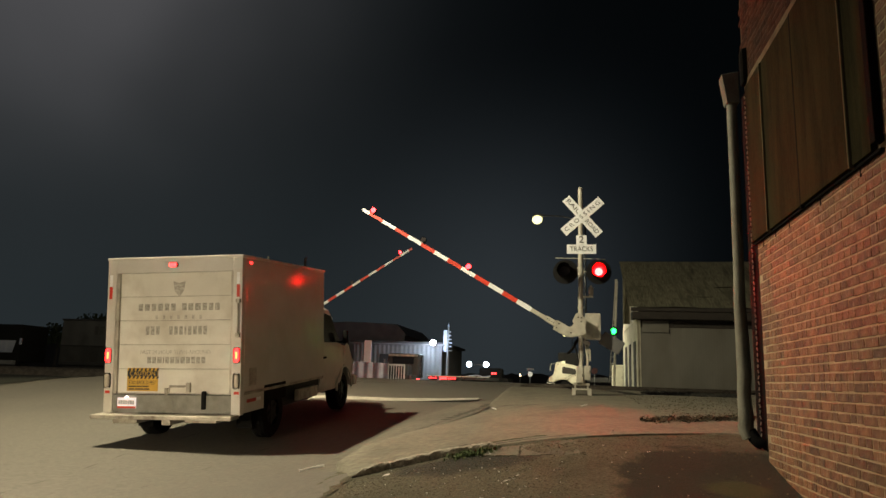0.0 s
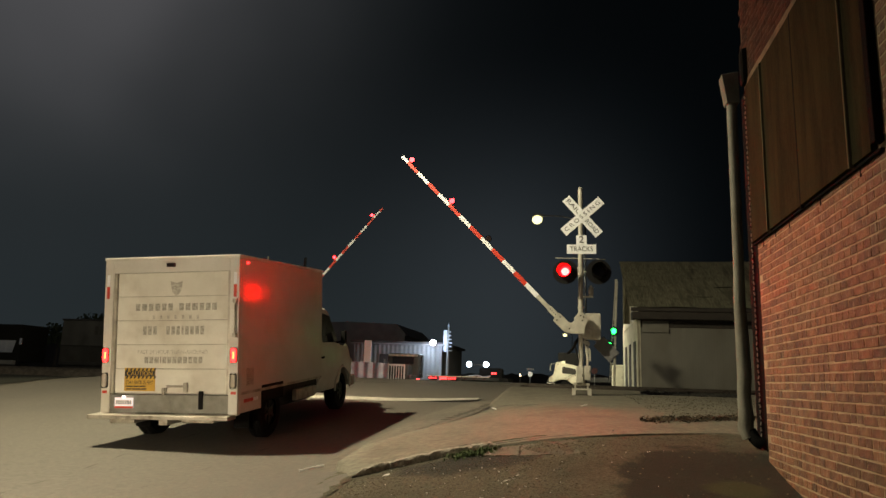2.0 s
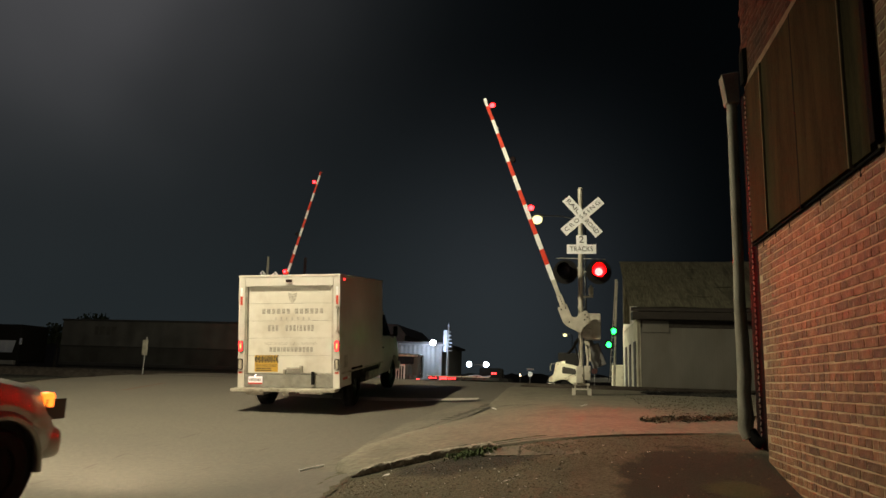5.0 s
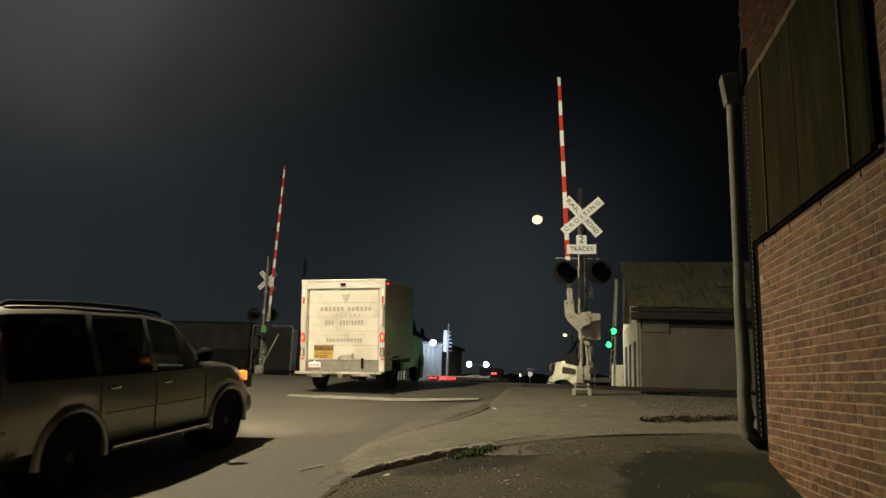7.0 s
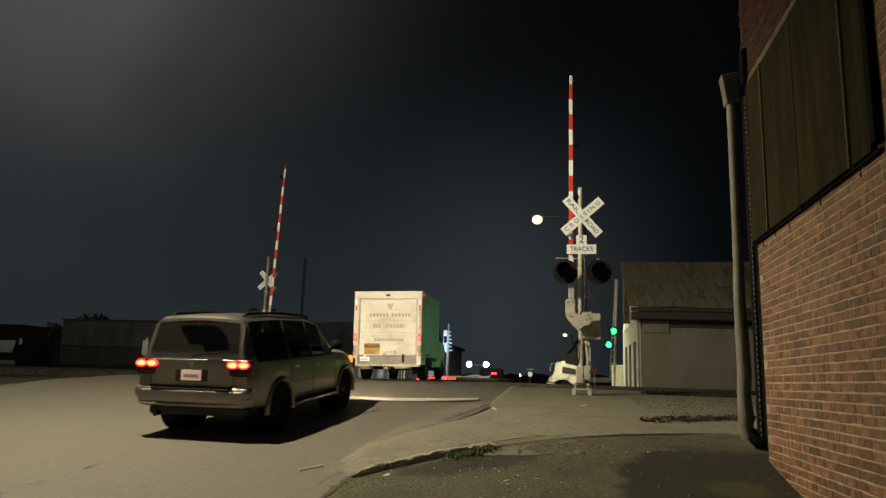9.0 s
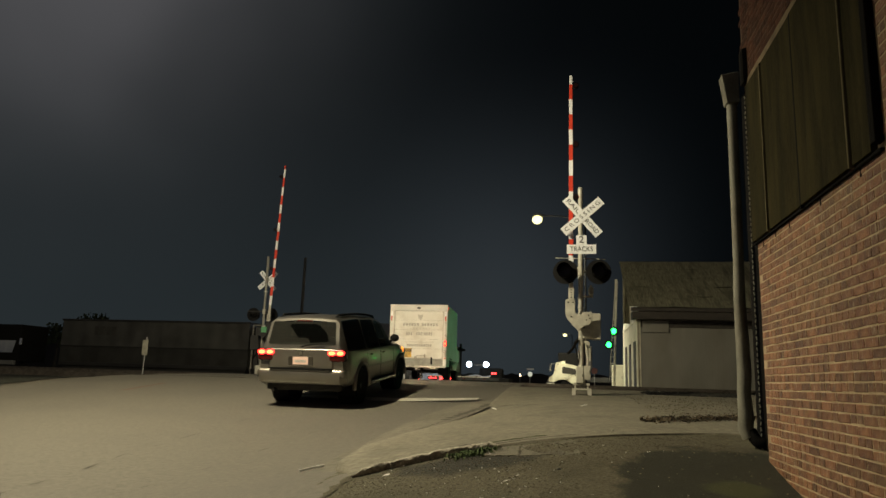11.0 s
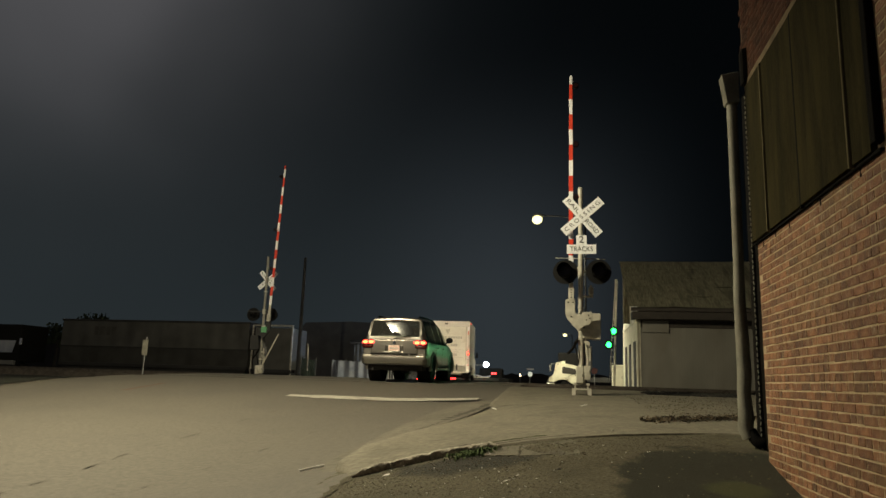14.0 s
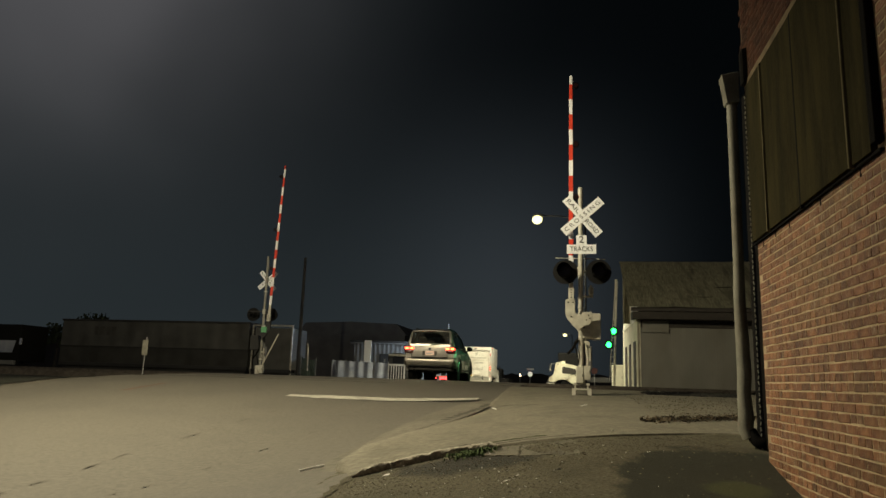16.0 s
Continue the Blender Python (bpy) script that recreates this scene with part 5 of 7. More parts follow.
def suv():
    th = root("suv", pose(0, 0, 0), "grey-beige metallic SUV with roof rails", "car")
    R = SUV_RA
    O = 0.40

    def sec(y, zb, wl, zs, ws, zr, wr, lift=0.0):
        """Sill, flank, shoulder, roof edge, roof."""
        zr0 = max(zr, zs + 0.02)
        return (y - R, [(0.35, zb), (wl - 0.06, zb), (wl - 0.01, zb + 0.06), (wl, zb + 0.5 * (zs - zb)), (ws + 0.02, zs - 0.06), (ws, zs), (ws + (wr - ws) * 0.93, zs + (zr0 - zs) * 0.90), (wr - 0.07, zr0), (wr * 0.5, zr0 + 0.025), (0, zr0 + 0.035)])

    def arch(y, yc, base):
        d = abs(y - yc)
        return O + math.sqrt(max(0.46 ** 2 - d * d, 0)) if d < 0.46 else base

    ys = sorted(set([0.10, 0.118, 0.14, 0.19, 0.24, 0.25, 0.265, 0.34, 0.42, 0.5, 0.60, 0.69, 0.71, 0.8, 0.95, 1.15, 1.35, 1.44, 1.5, 1.56, 1.59, 1.61, 1.9, 2.3, 2.4, 2.5, 2.7, 2.9, 3.05, 3.1, 3.3, 3.5, 3.66, 3.69, 3.71, 3.8, 3.95, 4.15, 4.35, 4.5, 4.59, 4.61, 4.75, 4.9, 5.02, 5.10]))
    stn = []
    for y in ys:
        base = 0.45 if 0.3 < y < 4.9 else 0.50
        zb = base
        for c in (R, R + SUV_WB):
            zb = max(zb, arch(y, c, base))
        zs = float(np.interp(y, (0.1, 0.3, 3.6, 4.2, 4.8, 5.02, 5.1), (1.19, 1.21, 1.19, 1.16, 1.03, 0.90, 0.74)))
        zr = float(np.interp(y, (0.10, 0.14, 0.19, 0.24, 0.265, 0.33, 0.50, 1.2, 2.6, 3.1, 3.5, 3.75, 4.2, 4.8, 5.02, 5.1), (1.24, 1.44, 1.60, 1.76, 1.84, 1.88, 1.90, 1.925, 1.895, 1.79, 1.46, 1.24, 1.22, 1.11, 0.97, 0.80)))
        wl = float(np.interp(y, (0.1, 0.2, 0.4, 4.5, 4.9, 5.1), (0.90, 0.94, 0.97, 0.97, 0.90, 0.74)))
        wsd = float(np.interp(y, (0.1, 0.2, 0.4, 3.6, 4.5, 4.9, 5.1), (0.86, 0.90, 0.93, 0.93, 0.88, 0.80, 0.66)))
        wr = float(np.interp(y, (0.1, 0.3, 0.5, 2.8, 3.5, 3.8, 4.9, 5.1), (0.80, 0.73, 0.71, 0.71, 0.76, 0.82, 0.74, 0.60)))
        stn.append(sec(y, zb, wl, zs, wsd, zr, wr))
    shell = loft(stn)
    gone = []
    for f in shell.faces:
        c = f.calc_center_median()
        y = c.y + R
        zs_ = float(np.interp(y, (0.1, 0.3, 3.6), (1.19, 1.21, 1.19)))
        beside = abs(c.x) > 0.66 and zs_ + 0.10 < c.z < 1.74 and abs(f.normal.x) > 0.6
        above = abs(c.x) < 0.66 and c.z > 1.3
        if beside and (0.34 < y < 1.44 or 1.56 < y < 2.40 or 2.50 < y < 3.05):
            gone.append(f)
        elif above and (0.118 < y < 0.25 or 3.10 < y < 3.66):
            gone.append(f)
    bmesh.ops.delete(shell, geom=gone, context="FACES")
    body = part("body", shell, SUVPAINT, th, "grey-beige metallic body", True)

    def side(y, f, s, off=0.006):
        zs = float(np.interp(y, (0.1, 0.3, 3.6, 4.2), (1.19, 1.21, 1.19, 1.16)))
        zr = float(np.interp(y, (0.10, 0.14, 0.19, 0.24, 0.265, 0.33, 0.50, 1.2, 2.6, 3.1, 3.5, 3.75), (1.24, 1.44, 1.60, 1.76, 1.84, 1.88, 1.90, 1.925, 1.895, 1.79, 1.46, 1.24)))
        ws = float(np.interp(y, (0.1, 0.2, 0.4, 3.6), (0.86, 0.90, 0.93, 0.93)))
        wr = float(np.interp(y, (0.1, 0.3, 0.5, 2.8, 3.5, 3.8), (0.80, 0.73, 0.71, 0.71, 0.76, 0.82)))
        x1, z1 = ws + (wr - ws) * 0.93, zs + (zr - zs) * 0.90
        return (s * (ws + (x1 - ws) * f + off), y - R, zs + (z1 - zs) * f)

    def curved(ptl, r=0.16):
        """The outline with its corners rounded off."""
        out = []
        for k in range(len(ptl)):
            a, b, c = (Vector(ptl[(k + q) % len(ptl)]) for q in (-1, 0, 1))
            for q in (1, 0.45, 0.0):
                p0, p1 = b + (a - b) * r * q, b + (c - b) * r * (1 - q)
                out.append(tuple(p0) if q == 1 else tuple(b * 0.55 + (a + c - 2 * b) * 0 + (b + (a - b) * r) * 0.225 + (b + (c - b) * r) * 0.225) if q == 0.45 else tuple(b + (c - b) * r))
        return out

    for s in (-1, 1):
        o = (s, 0, 0.2)
        slab(curved([side(0.335, 0.0, s), side(1.45, 0.0, s), side(1.45, 1.0, s), side(0.42, 1.0, s)], 0.04), 0.006, CABGLASS, "quarter_window", body, "dark rear quarter window", o)
        slab(curved([side(1.55, 0.0, s), side(2.41, 0.0, s), side(2.41, 1.0, s), side(1.55, 1.0, s)], 0.04), 0.006, CABGLASS, "rear_door_window", body, "dark door window", o)
        slab(curved([side(2.49, 0.0, s), side(3.44, 0.02, s), side(3.06, 0.98, s), side(2.49, 1.0, s)], 0.04), 0.006, FRONTGLASS, "front_door_window", body, "clear door window", o)
        part("window_seal", tube([side(0.34, -0.02, s, 0.012), side(1.5, -0.02, s, 0.012), side(2.45, -0.02, s, 0.012), side(3.46, 0.0, s, 0.012)], 0.011, 6), BLACK, body, "black window seal")
        for y in (1.50, 2.45, 3.52):
            slab([(s * 0.968, y - R, 0.5), (s * 0.972, y - R, 0.9), (s * 0.955, y - R, 1.1), (s * 0.955, y - R + 0.012, 1.1), (s * 0.972, y - R + 0.012, 0.9), (s * 0.968, y - R + 0.012, 0.5)], 0.004, CHASSIS, "door_gap", body, "", (s, 0, 0))
        for y in (1.62, 2.56):
            hb_ = box(s * 0.945, s * 0.992, y - R, y - R + 0.17, 1.03, 1.065, 0.012)
            part("door_handle", hb_, CHROME, body, "bright door handle", True)
        part("side_moulding", box(s * 0.965, s * 0.985, 1.62 - R, 3.62 - R, 0.768, 0.785, 0.006), SUVPAINT, body, "slim side moulding")
        part("running_board", box(s * 0.86, s * 1.0, 1.68 - R, 3.62 - R, 0.36, 0.42, 0.02), SUVLOW, body, "running board", True)
        part("board_edge", box(s * 0.99, s * 1.012, 1.70 - R, 3.60 - R, 0.39, 0.425, 0.008), CHROME, body, "bright step edge")
        for c in (R, R + SUV_WB):
            arc = [(s * 0.955, c - R + 0.470 * math.cos(radians(a)), O + 0.475 * math.sin(radians(a))) for a in range(-8, 189, 14)]
            part("fender_flare", tube(arc, 0.046, 8), SUVPAINT, body, "flared wheel arch", True)
            wl_ = cyl((s * 0.55, c - R, O + 0.02), (s * 0.93, c - R, O + 0.02), 0.452, n=28)
            part("wheel_well", wl_, BLACK, body, "black wheel well")
        part("roof_rail", tube([(s * 0.60, 0.42 - R, 1.87), (s * 0.615, 0.56 - R, 1.945), (s * 0.62, 1.6 - R, 1.968), (s * 0.62, 2.4 - R, 1.945), (s * 0.61, 2.85 - R, 1.905), (s * 0.60, 2.95 - R, 1.87)], 0.026, 8), BLACK, body, "black roof rail", True)
        mb = bmesh.new()
        bmesh.ops.create_uvsphere(mb, u_segments=16, v_segments=10, radius=0.1, matrix=pose(s * 1.04, 3.34 - R, 1.36) @ Matrix.Diagonal((1.15, 0.75, 0.98, 1)))
        tube([(s * 0.92, 3.36 - R, 1.26), (s * 1.02, 3.32 - R, 1.33)], 0.03, 8, mb)
        part("mirror", mb, BLACK, body, "black door mirror", True)
        # lamps wrap round the rear corners
        tl = bmesh.new()
        box(s * 0.60, s * 0.952, 0.062 - R, 0.26 - R, 0.975, 1.235, 0.06, tl, seg=4)
        tlo = part("tail_lamp", tl, LENSRED, body, "red rear lamp cluster", True)
        for x in (0.675, 0.852):
            for mat, rx_, rz_, y0, nm in ((TAILGLOW, 0.090, 0.056, 0.055, "lit_lens"), (BULBCORE, 0.066, 0.036, 0.046, "lit_bulb")):
                lb = cyl((0, y0 - R, 0), (0, 0.08 - R, 0), 1.0, 1.0, n=24)
                lb.transform(pose(s * x, 0, 1.155) @ Matrix.Diagonal((rx_, 1, rz_, 1)))
                part(nm, lb, mat, tlo, "lit red lens" if nm == "lit_lens" else "glowing bulb", True)
        part("lower_reflector", box(s * 0.65, s * 0.90, 0.056 - R, 0.08 - R, 0.995, 1.075, 0.03), LENSRED, tlo, "", True)
        hl = bmesh.new()
        for x0, x1, z0, z1 in ((0.60, 0.63, 0.80, 1.0), (0.81, 0.86, 0.80, 1.0), (0.63, 0.81, 0.80, 0.835), (0.63, 0.81, 0.965, 1.0)):
            box(s * x0, s * x1, 4.80 - R, 5.135 - R, z0, z1, 0.005, hl)
        head = part("headlamp", hl, SUVLOW, body, "headlamp surround")
        part("lit_reflector", forward_face(s * 0.63, s * 0.81, 5.055 - R, 5.065 - R, 0.835, 0.965), [LOWBEAM, CHASSIS], head, "lit headlamp reflector")
        part("indicator", box(s * 0.745, s * 0.862, 4.78 - R, 4.955 - R, 0.885, 1.065, 0.05, seg=3), AMBERGLOW, body, "lit amber indicator", True)
        part("front_bumper_corner", box(s * 0.10, s * 0.90, 4.70 - R, 5.12 - R, 0.42, 0.72, 0.12, seg=4), SUVPAINT, body, "", True)
    slab([(-0.70, 3.67 - R, 1.335), (0.70, 3.67 - R, 1.335), (0.64, 3.09 - R, 1.82), (-0.64, 3.09 - R, 1.82)], 0.006, FRONTGLASS, "windscreen", body, "clear windscreen", (0, 1, 0.6))
    # cabin
    part("cabin_floor", box(-0.80, 0.80, 0.30 - R, 3.75 - R, 0.56, 0.64, 0.02), BLACK, th, "dark cabin floor")
    for y, z in ((0.95, 0.96), (1.85, 0.92)):
        bench = part("bench_seat", box(-0.66, 0.66, y - R, y + 0.5 - R, z - 0.32, z, 0.05), CHASSIS, th, "dark cloth bench seat", True)
        back = box(-0.66, 0.66, -0.08, 0.08, 0.0, 0.56, 0.05)
        back.transform(pose(0, y - 0.02 - R, z - 0.06, 12))
        part("backrest", back, CHASSIS, bench, "", True)
        for x in (-0.42, 0.42):
            part("headrest", box(x - 0.13, x + 0.13, y - 0.20 - R, y - 0.10 - R, z + 0.50, z + 0.68, 0.03), CHASSIS, bench, "", True)
    for x in (-0.38, 0.38):
        fs = part("front_seat", box(x - 0.25, x + 0.25, 2.62 - R, 3.12 - R, 0.60, 0.90, 0.06), CHASSIS, th, "dark cloth front seat", True)
        back = box(x - 0.25, x + 0.25, -0.07, 0.07, 0.0, 0.62, 0.06)
        back.transform(pose(0, 2.62 - R, 0.84, 12))
        part("backrest", back, CHASSIS, fs, "", True)
        part("headrest", box(x - 0.13, x + 0.13, 2.42 - R, 2.52 - R, 1.46, 1.64, 0.035), CHASSIS, fs, "", True)
    dash = part("dashboard", box(-0.78, 0.78, 3.42 - R, 3.80 - R, 0.90, 1.20, 0.06), CHASSIS, th, "dark dashboard", True)
    ring = [(-0.38 + 0.19 * math.cos(radians(a)), 3.34 - R + 0.07 * math.sin(radians(a)), 1.14 + 0.175 * math.sin(radians(a))) for a in range(0, 361, 30)]
    part("steering_wheel", tube(ring, 0.016, 6), BLACK, dash, "black steering wheel")
    # tailgate
    gy = lambda z: float(np.interp(z, (1.24, 1.44, 1.60, 1.76), (0.10, 0.14, 0.19, 0.24))) - R - 0.014
    rw = curved([(-0.735, gy(1.33), 1.325), (0.735, gy(1.33), 1.325), (0.675, gy(1.76), 1.80), (-0.675, gy(1.76), 1.80)], 0.05)
    rwo = slab(rw, 0.006, FILMGLASS, "rear_window", body, "dusty dark rear window", (0, -1, 0.3))
    swept = []
    for a in range(6, 127, 8):
        swept.append((0.02 + 0.56 * math.cos(radians(a)), 1.345 + min(0.41, 0.46 * math.sin(radians(a)))))
    for a in range(126, 5, -12):
        swept.append((0.02 + 0.16 * math.cos(radians(a)), 1.345 + 0.13 * math.sin(radians(a))))
    fy = lambda z: gy(1.33) + (gy(1.76) - gy(1.33)) * (z - 1.33) / 0.46
    slab([(x, fy(z) - 0.0085, z) for x, z in swept], 0.002, WIPEDGLASS, "wiped_glass", rwo, "clean glass swept by the wiper", (0, -1, 0.3))
    part("tailgate", box(-0.69, 0.69, 0.075 - R, 0.12 - R, 0.78, 1.235, 0.035, seg=4), SUVPAINT, body, "tailgate panel", True)
    rec = part("plate_recess", box(-0.27, 0.27, 0.066 - R, 0.09 - R, 0.86, 1.075, 0.015), SUVLOW, body)
    npl = part("number_plate", box(-0.165, 0.165, 0.052 - R, 0.064 - R, 0.905, 1.065, 0.004), PLATEGLOW, rec, "pale number plate with a glow of its own")
    bars(npl, pose(0, 0.0515 - R, 0.975), [0.028] * 7, 0.055, LETTERFAINT, 0.008)
    part("plate_garnish", box(-0.27, 0.27, 0.05 - R, 0.075 - R, 0.868, 0.884, 0.006), SUVPAINT, rec, "slim garnish")
    part("emblem", cyl((0.0, 0.06 - R, 1.145), (0.0, 0.075 - R, 1.145), 0.045, n=18), CHROME, body, "small round emblem")
    part("wiper", tube([(0.0, 0.065 - R, 1.27), (0.1, 0.06 - R, 1.305), (0.46, 0.075 - R, 1.345)], 0.014, 6), BLACK, body, "rear wiper")
    hbl = bmesh.new()
    box(-0.17, 0.17, -0.012, 0.0, -0.013, 0.013, 0.004, hbl)
    box(-0.17, 0.17, 0.001, 0.012, -0.013, 0.013, 0.004, hbl, 1)
    outward_only(hbl, (0,), 1)
    brake = part("high_brake_lamp", hbl, [BRAKEGLOW, LENSRED], body, "high brake lamp")
    brake.matrix_local = pose(0, 0.250 - R, 1.822)
    car_lamps.append((brake, pose(0, 0.250 - R, 1.822)))
    rbp = bmesh.new()
    prof = [(0.24, 0.50), (0.03, 0.53), (-0.02, 0.63), (0.0, 0.745), (0.06, 0.785), (0.24, 0.79)]
    pts = [(-0.95, 0.35), (-0.96, 0.16), (-0.86, 0.03), (-0.4, 0.0), (0.4, 0.0), (0.86, 0.03), (0.96, 0.16), (0.95, 0.35)]
    rr = []
    for i, (x, y0) in enumerate(pts):
        wrap = 1 if 1 < i < 6 else 0.5
        rr.append([rbp.verts.new((x * (1 - 0.02 * (py > 0.1)) + (0.02 if py > 0.1 else 0) * 0, (y0 + py * (1 if wrap == 1 else 0.15)) - R, pz)) for py, pz in prof])
    for a, c in zip(rr, rr[1:]):
        for k in range(len(prof) - 1):
            rbp.faces.new((a[k], a[k + 1], c[k + 1], c[k]))
    rb2 = part("rear_bumper", rbp, SUVPAINT, body, "wide rear bumper", True)
    part("bumper_step", box(-0.64, 0.64, 0.004 - R, 0.10 - R, 0.768, 0.790, 0.008), SUVLOW, rb2, "dark bumper step")
    part("bumper_slot", box(-0.68, 0.68, 0.02 - R, 0.10 - R, 0.797, 0.835, 0.004), BLACK, rb2)
    part("bumper_lip", box(-0.80, 0.80, -0.012 - R, 0.02 - R, 0.543, 0.552, 0.004), PIPE, rb2, "scuffed lower lip")
    for s in (-1, 1):
        part("bumper_corner", box(s * 0.60, s * 0.957, 0.035 - R, 0.40 - R, 0.62, 0.815, 0.09, seg=5), SUVPAINT, rb2, "raised bumper corner", True)
    un = bmesh.new()
    box(-0.82, 0.82, 0.25 - R, 4.7 - R, 0.34, 0.50, 0.05, un)
    cyl((-0.7, 0, 0.36), (0.7, 0, 0.36), 0.05, n=12, bm=un)
    bmesh.ops.create_uvsphere(un, u_segments=14, v_segments=8, radius=0.14, matrix=pose(0.1, 0, 0.36))
    cyl((-0.62, 0.12 - R, 0.36), (-0.62, 0.6 - R, 0.36), 0.035, n=10, bm=un)
    part("underbody", un, CHASSIS, th, "dark underbody and axle")
    for s in (-1, 1):
        wheel("wheel", 0.385, 0.26, 0.22, th, s * 0.82, 0, suv_wheels)
        wheel("wheel", 0.385, 0.26, 0.22, th, s * 0.82, SUV_WB, suv_wheels)
    return th


truck = box_truck()
car = suv()
# the body is a little wider and longer than its drawing, the nose shorter
SX, SZ = 1.045, 1.01
for o in car.children_recursive:
    if o.type == "MESH":
        if o.parent.name != "wheel" and not o.name.startswith("wheel"):
            for vt in o.data.vertices:
                vt.co.y = min(vt.co.y, 3.45) + 0.78 * max(vt.co.y - 3.45, 0)
        o.data.transform(Matrix.Diagonal((SX, SX, SZ, 1)))
    o.location = (o.location.x * SX, o.location.y * SX, o.location.z * SZ)
suv_wheels = [(o, x * SX, y * SX, r * SZ) for o, x, y, r in suv_wheels]
car_lamps = [(o, Matrix.Translation(o.location)) for o, m in car_lamps]
SUV_WB *= SX

# ---- shed beyond the tracks ----


def wavy(x0, x1, z0, z1, pitch, depth, m, horizontal=False):
    """Corrugated sheet in x, z with waves of the given pitch."""
    b = bmesh.new()
    n = int((x1 - x0) / pitch * 4)
    rows = []
    for i in range(n + 1):
        x = x0 + (x1 - x0) * i / n
        y = depth * math.sin(2 * math.pi * i / 4)
        rows.append((b.verts.new((x, y, z0)), b.verts.new((x, y, z1))))
    for (a, c), (d, e) in zip(rows, rows[1:]):
        b.faces.new((a, d, e, c))
    ext = bmesh.ops.extrude_face_region(b, geom=b.faces[:])
    bmesh.ops.translate(b, vec=(0, 0.02, 0), verts=[v for v in ext["geom"] if isinstance(v, bmesh.types.BMVert)])
    b.transform(m)
    return b


SV = 31.0
shed = root("shed", pose(0, 0, 0), "low corrugated metal shed with a weathered shake roof", "building")
part("front_wall", wavy(2.95, 16.0, 0.93, 3.55, 0.11, 0.0012, pose(0, SV, 0)), CORR, shed, "corrugated grey metal wall", True)
core = box(3.0, 16.0, SV + 0.05, SV + 9.3, 0.6, 3.9)
part("core", core, CORR, shed)
part("side_wall", wavy(0, 9.2, 0.85, 4.0, 0.19, 0.018, pose(2.97, SV + 0.1, 0, 0, 0, 90)), CREAM, shed, "pale boarded side wall", True)
part("fascia", box(2.55, 16.2, SV - 0.75, SV - 0.68, 4.12, 4.28, 0.01), DARKWOOD, shed)
part("soffit", box(2.6, 16.2, SV - 0.70, SV + 0.1, 3.80, 4.10, 0.01), DARKWOOD, shed, "dark beam below the eaves")
part("wall_beam", box(2.9, 16.1, SV - 0.05, SV + 0.04, 3.50, 3.82, 0.01), DARKWOOD, shed, "dark beam along the top of the wall")
for k in range(5):
    rf = bmesh.new()
    a, c = k / 5, (k + 1) / 5
    y0, y1 = SV - 0.8 + 5.2 * a, SV - 0.8 + 5.2 * c + 0.12
    z0, z1 = 4.27 + 2.82 * a + 0.03, 4.27 + 2.82 * c + 0.05
    rows = []
    n = 280
    for i in range(n + 1):
        x = 2.45 + 13.8 * i / n
        dz = 0.012 * noise.noise((x * 9.0, k * 7.0, 2)) + 0.03 * noise.noise((x * 0.8, k * 3.0, 0))
        rows.append((rf.verts.new((x, y0, z0 + dz)), rf.verts.new((x, y1, z1 + dz))))
    for (p, q), (r_, s_) in zip(rows, rows[1:]):
        rf.faces.new((p, r_, s_, q))
    part("roof_sheet", rf, ROOFTIN, shed, "weathered wooden shakes", True)
part("roof_back", box(2.6, 16.2, SV + 4.35, SV + 4.5, 4.0, 7.05), ROOFTIN, shed)
slab([(2.96, SV, 3.9), (2.96, SV + 9.2, 3.9), (2.96, SV + 4.5, 6.9)], 0.05, CREAM, "gable", shed, "pale gable boards", (-1, 0, 0))
part("corner_board", box(2.80, 2.99, SV - 0.06, SV + 0.12, 0.85, 3.9, 0.01), CREAM, shed, "pale corner board")
part("downspout", tube([(2.72, SV - 0.65, 4.1), (2.80, SV - 0.2, 3.8), (2.84, SV - 0.12, 3.5), (2.84, SV - 0.12, 0.95)], 0.055, 8), CREAM, shed, "pale downspout", True)
for k, y in enumerate((SV + 1.6, SV + 4.2, SV + 6.6)):
    part("side_door", box(2.90, 2.96, y, y + 1.0, 0.95, 3.0, 0.01), DARKWOOD, shed, "dark side door")
sg = tagged(part("blank_sign", box(3.07, 4.15, SV - 0.11, SV - 0.055, 3.28, 3.78, 0.01), CORR), "blank pale sign board on the shed", "sign")
bx_ = root("relay_cabinet", pose(3.30, 46.0, land(3.3, 46.0)), "cream metal relay cabinet beside the tracks", "cabinet")
part("cabinet_body", box(-0.66, 0.04, -0.35, 0.35, -0.02, 1.55, 0.015), CREAM, bx_)
part("cabinet_door", box(-0.62, 0.0, -0.37, -0.35, 0.08, 1.48, 0.006), CREAM, bx_)
part("handle", box(-0.10, -0.06, -0.40, -0.37, 0.7, 0.86, 0.005), ALU, bx_)

# railway signals with green lights
gs = root("rail_signal", pose(1.83, 34.0, land(1.83, 34.0)), "railway signal with a ladder showing green", "rail signal")
part("mast", cyl((0.22, 0, 0), (0.36, 0, 5.1), 0.05, n=12), SIGNALGREY, gs)
ldb = bmesh.new()
for s in (-0.15, 0.05):
    cyl((s + 0.15, -0.1, 0.3), (s * 0.5 + 0.40, -0.1, 5.0), 0.016, n=6, bm=ldb)
for k in range(15):
    kx = 0.018 * k
    cyl((0.02 + kx, -0.1, 0.5 + 0.3 * k), (0.20 + kx, -0.1, 0.5 + 0.3 * k), 0.012, n=6, bm=ldb)
part("ladder", ldb, SIGNALGREY, gs, "thin steel ladder")
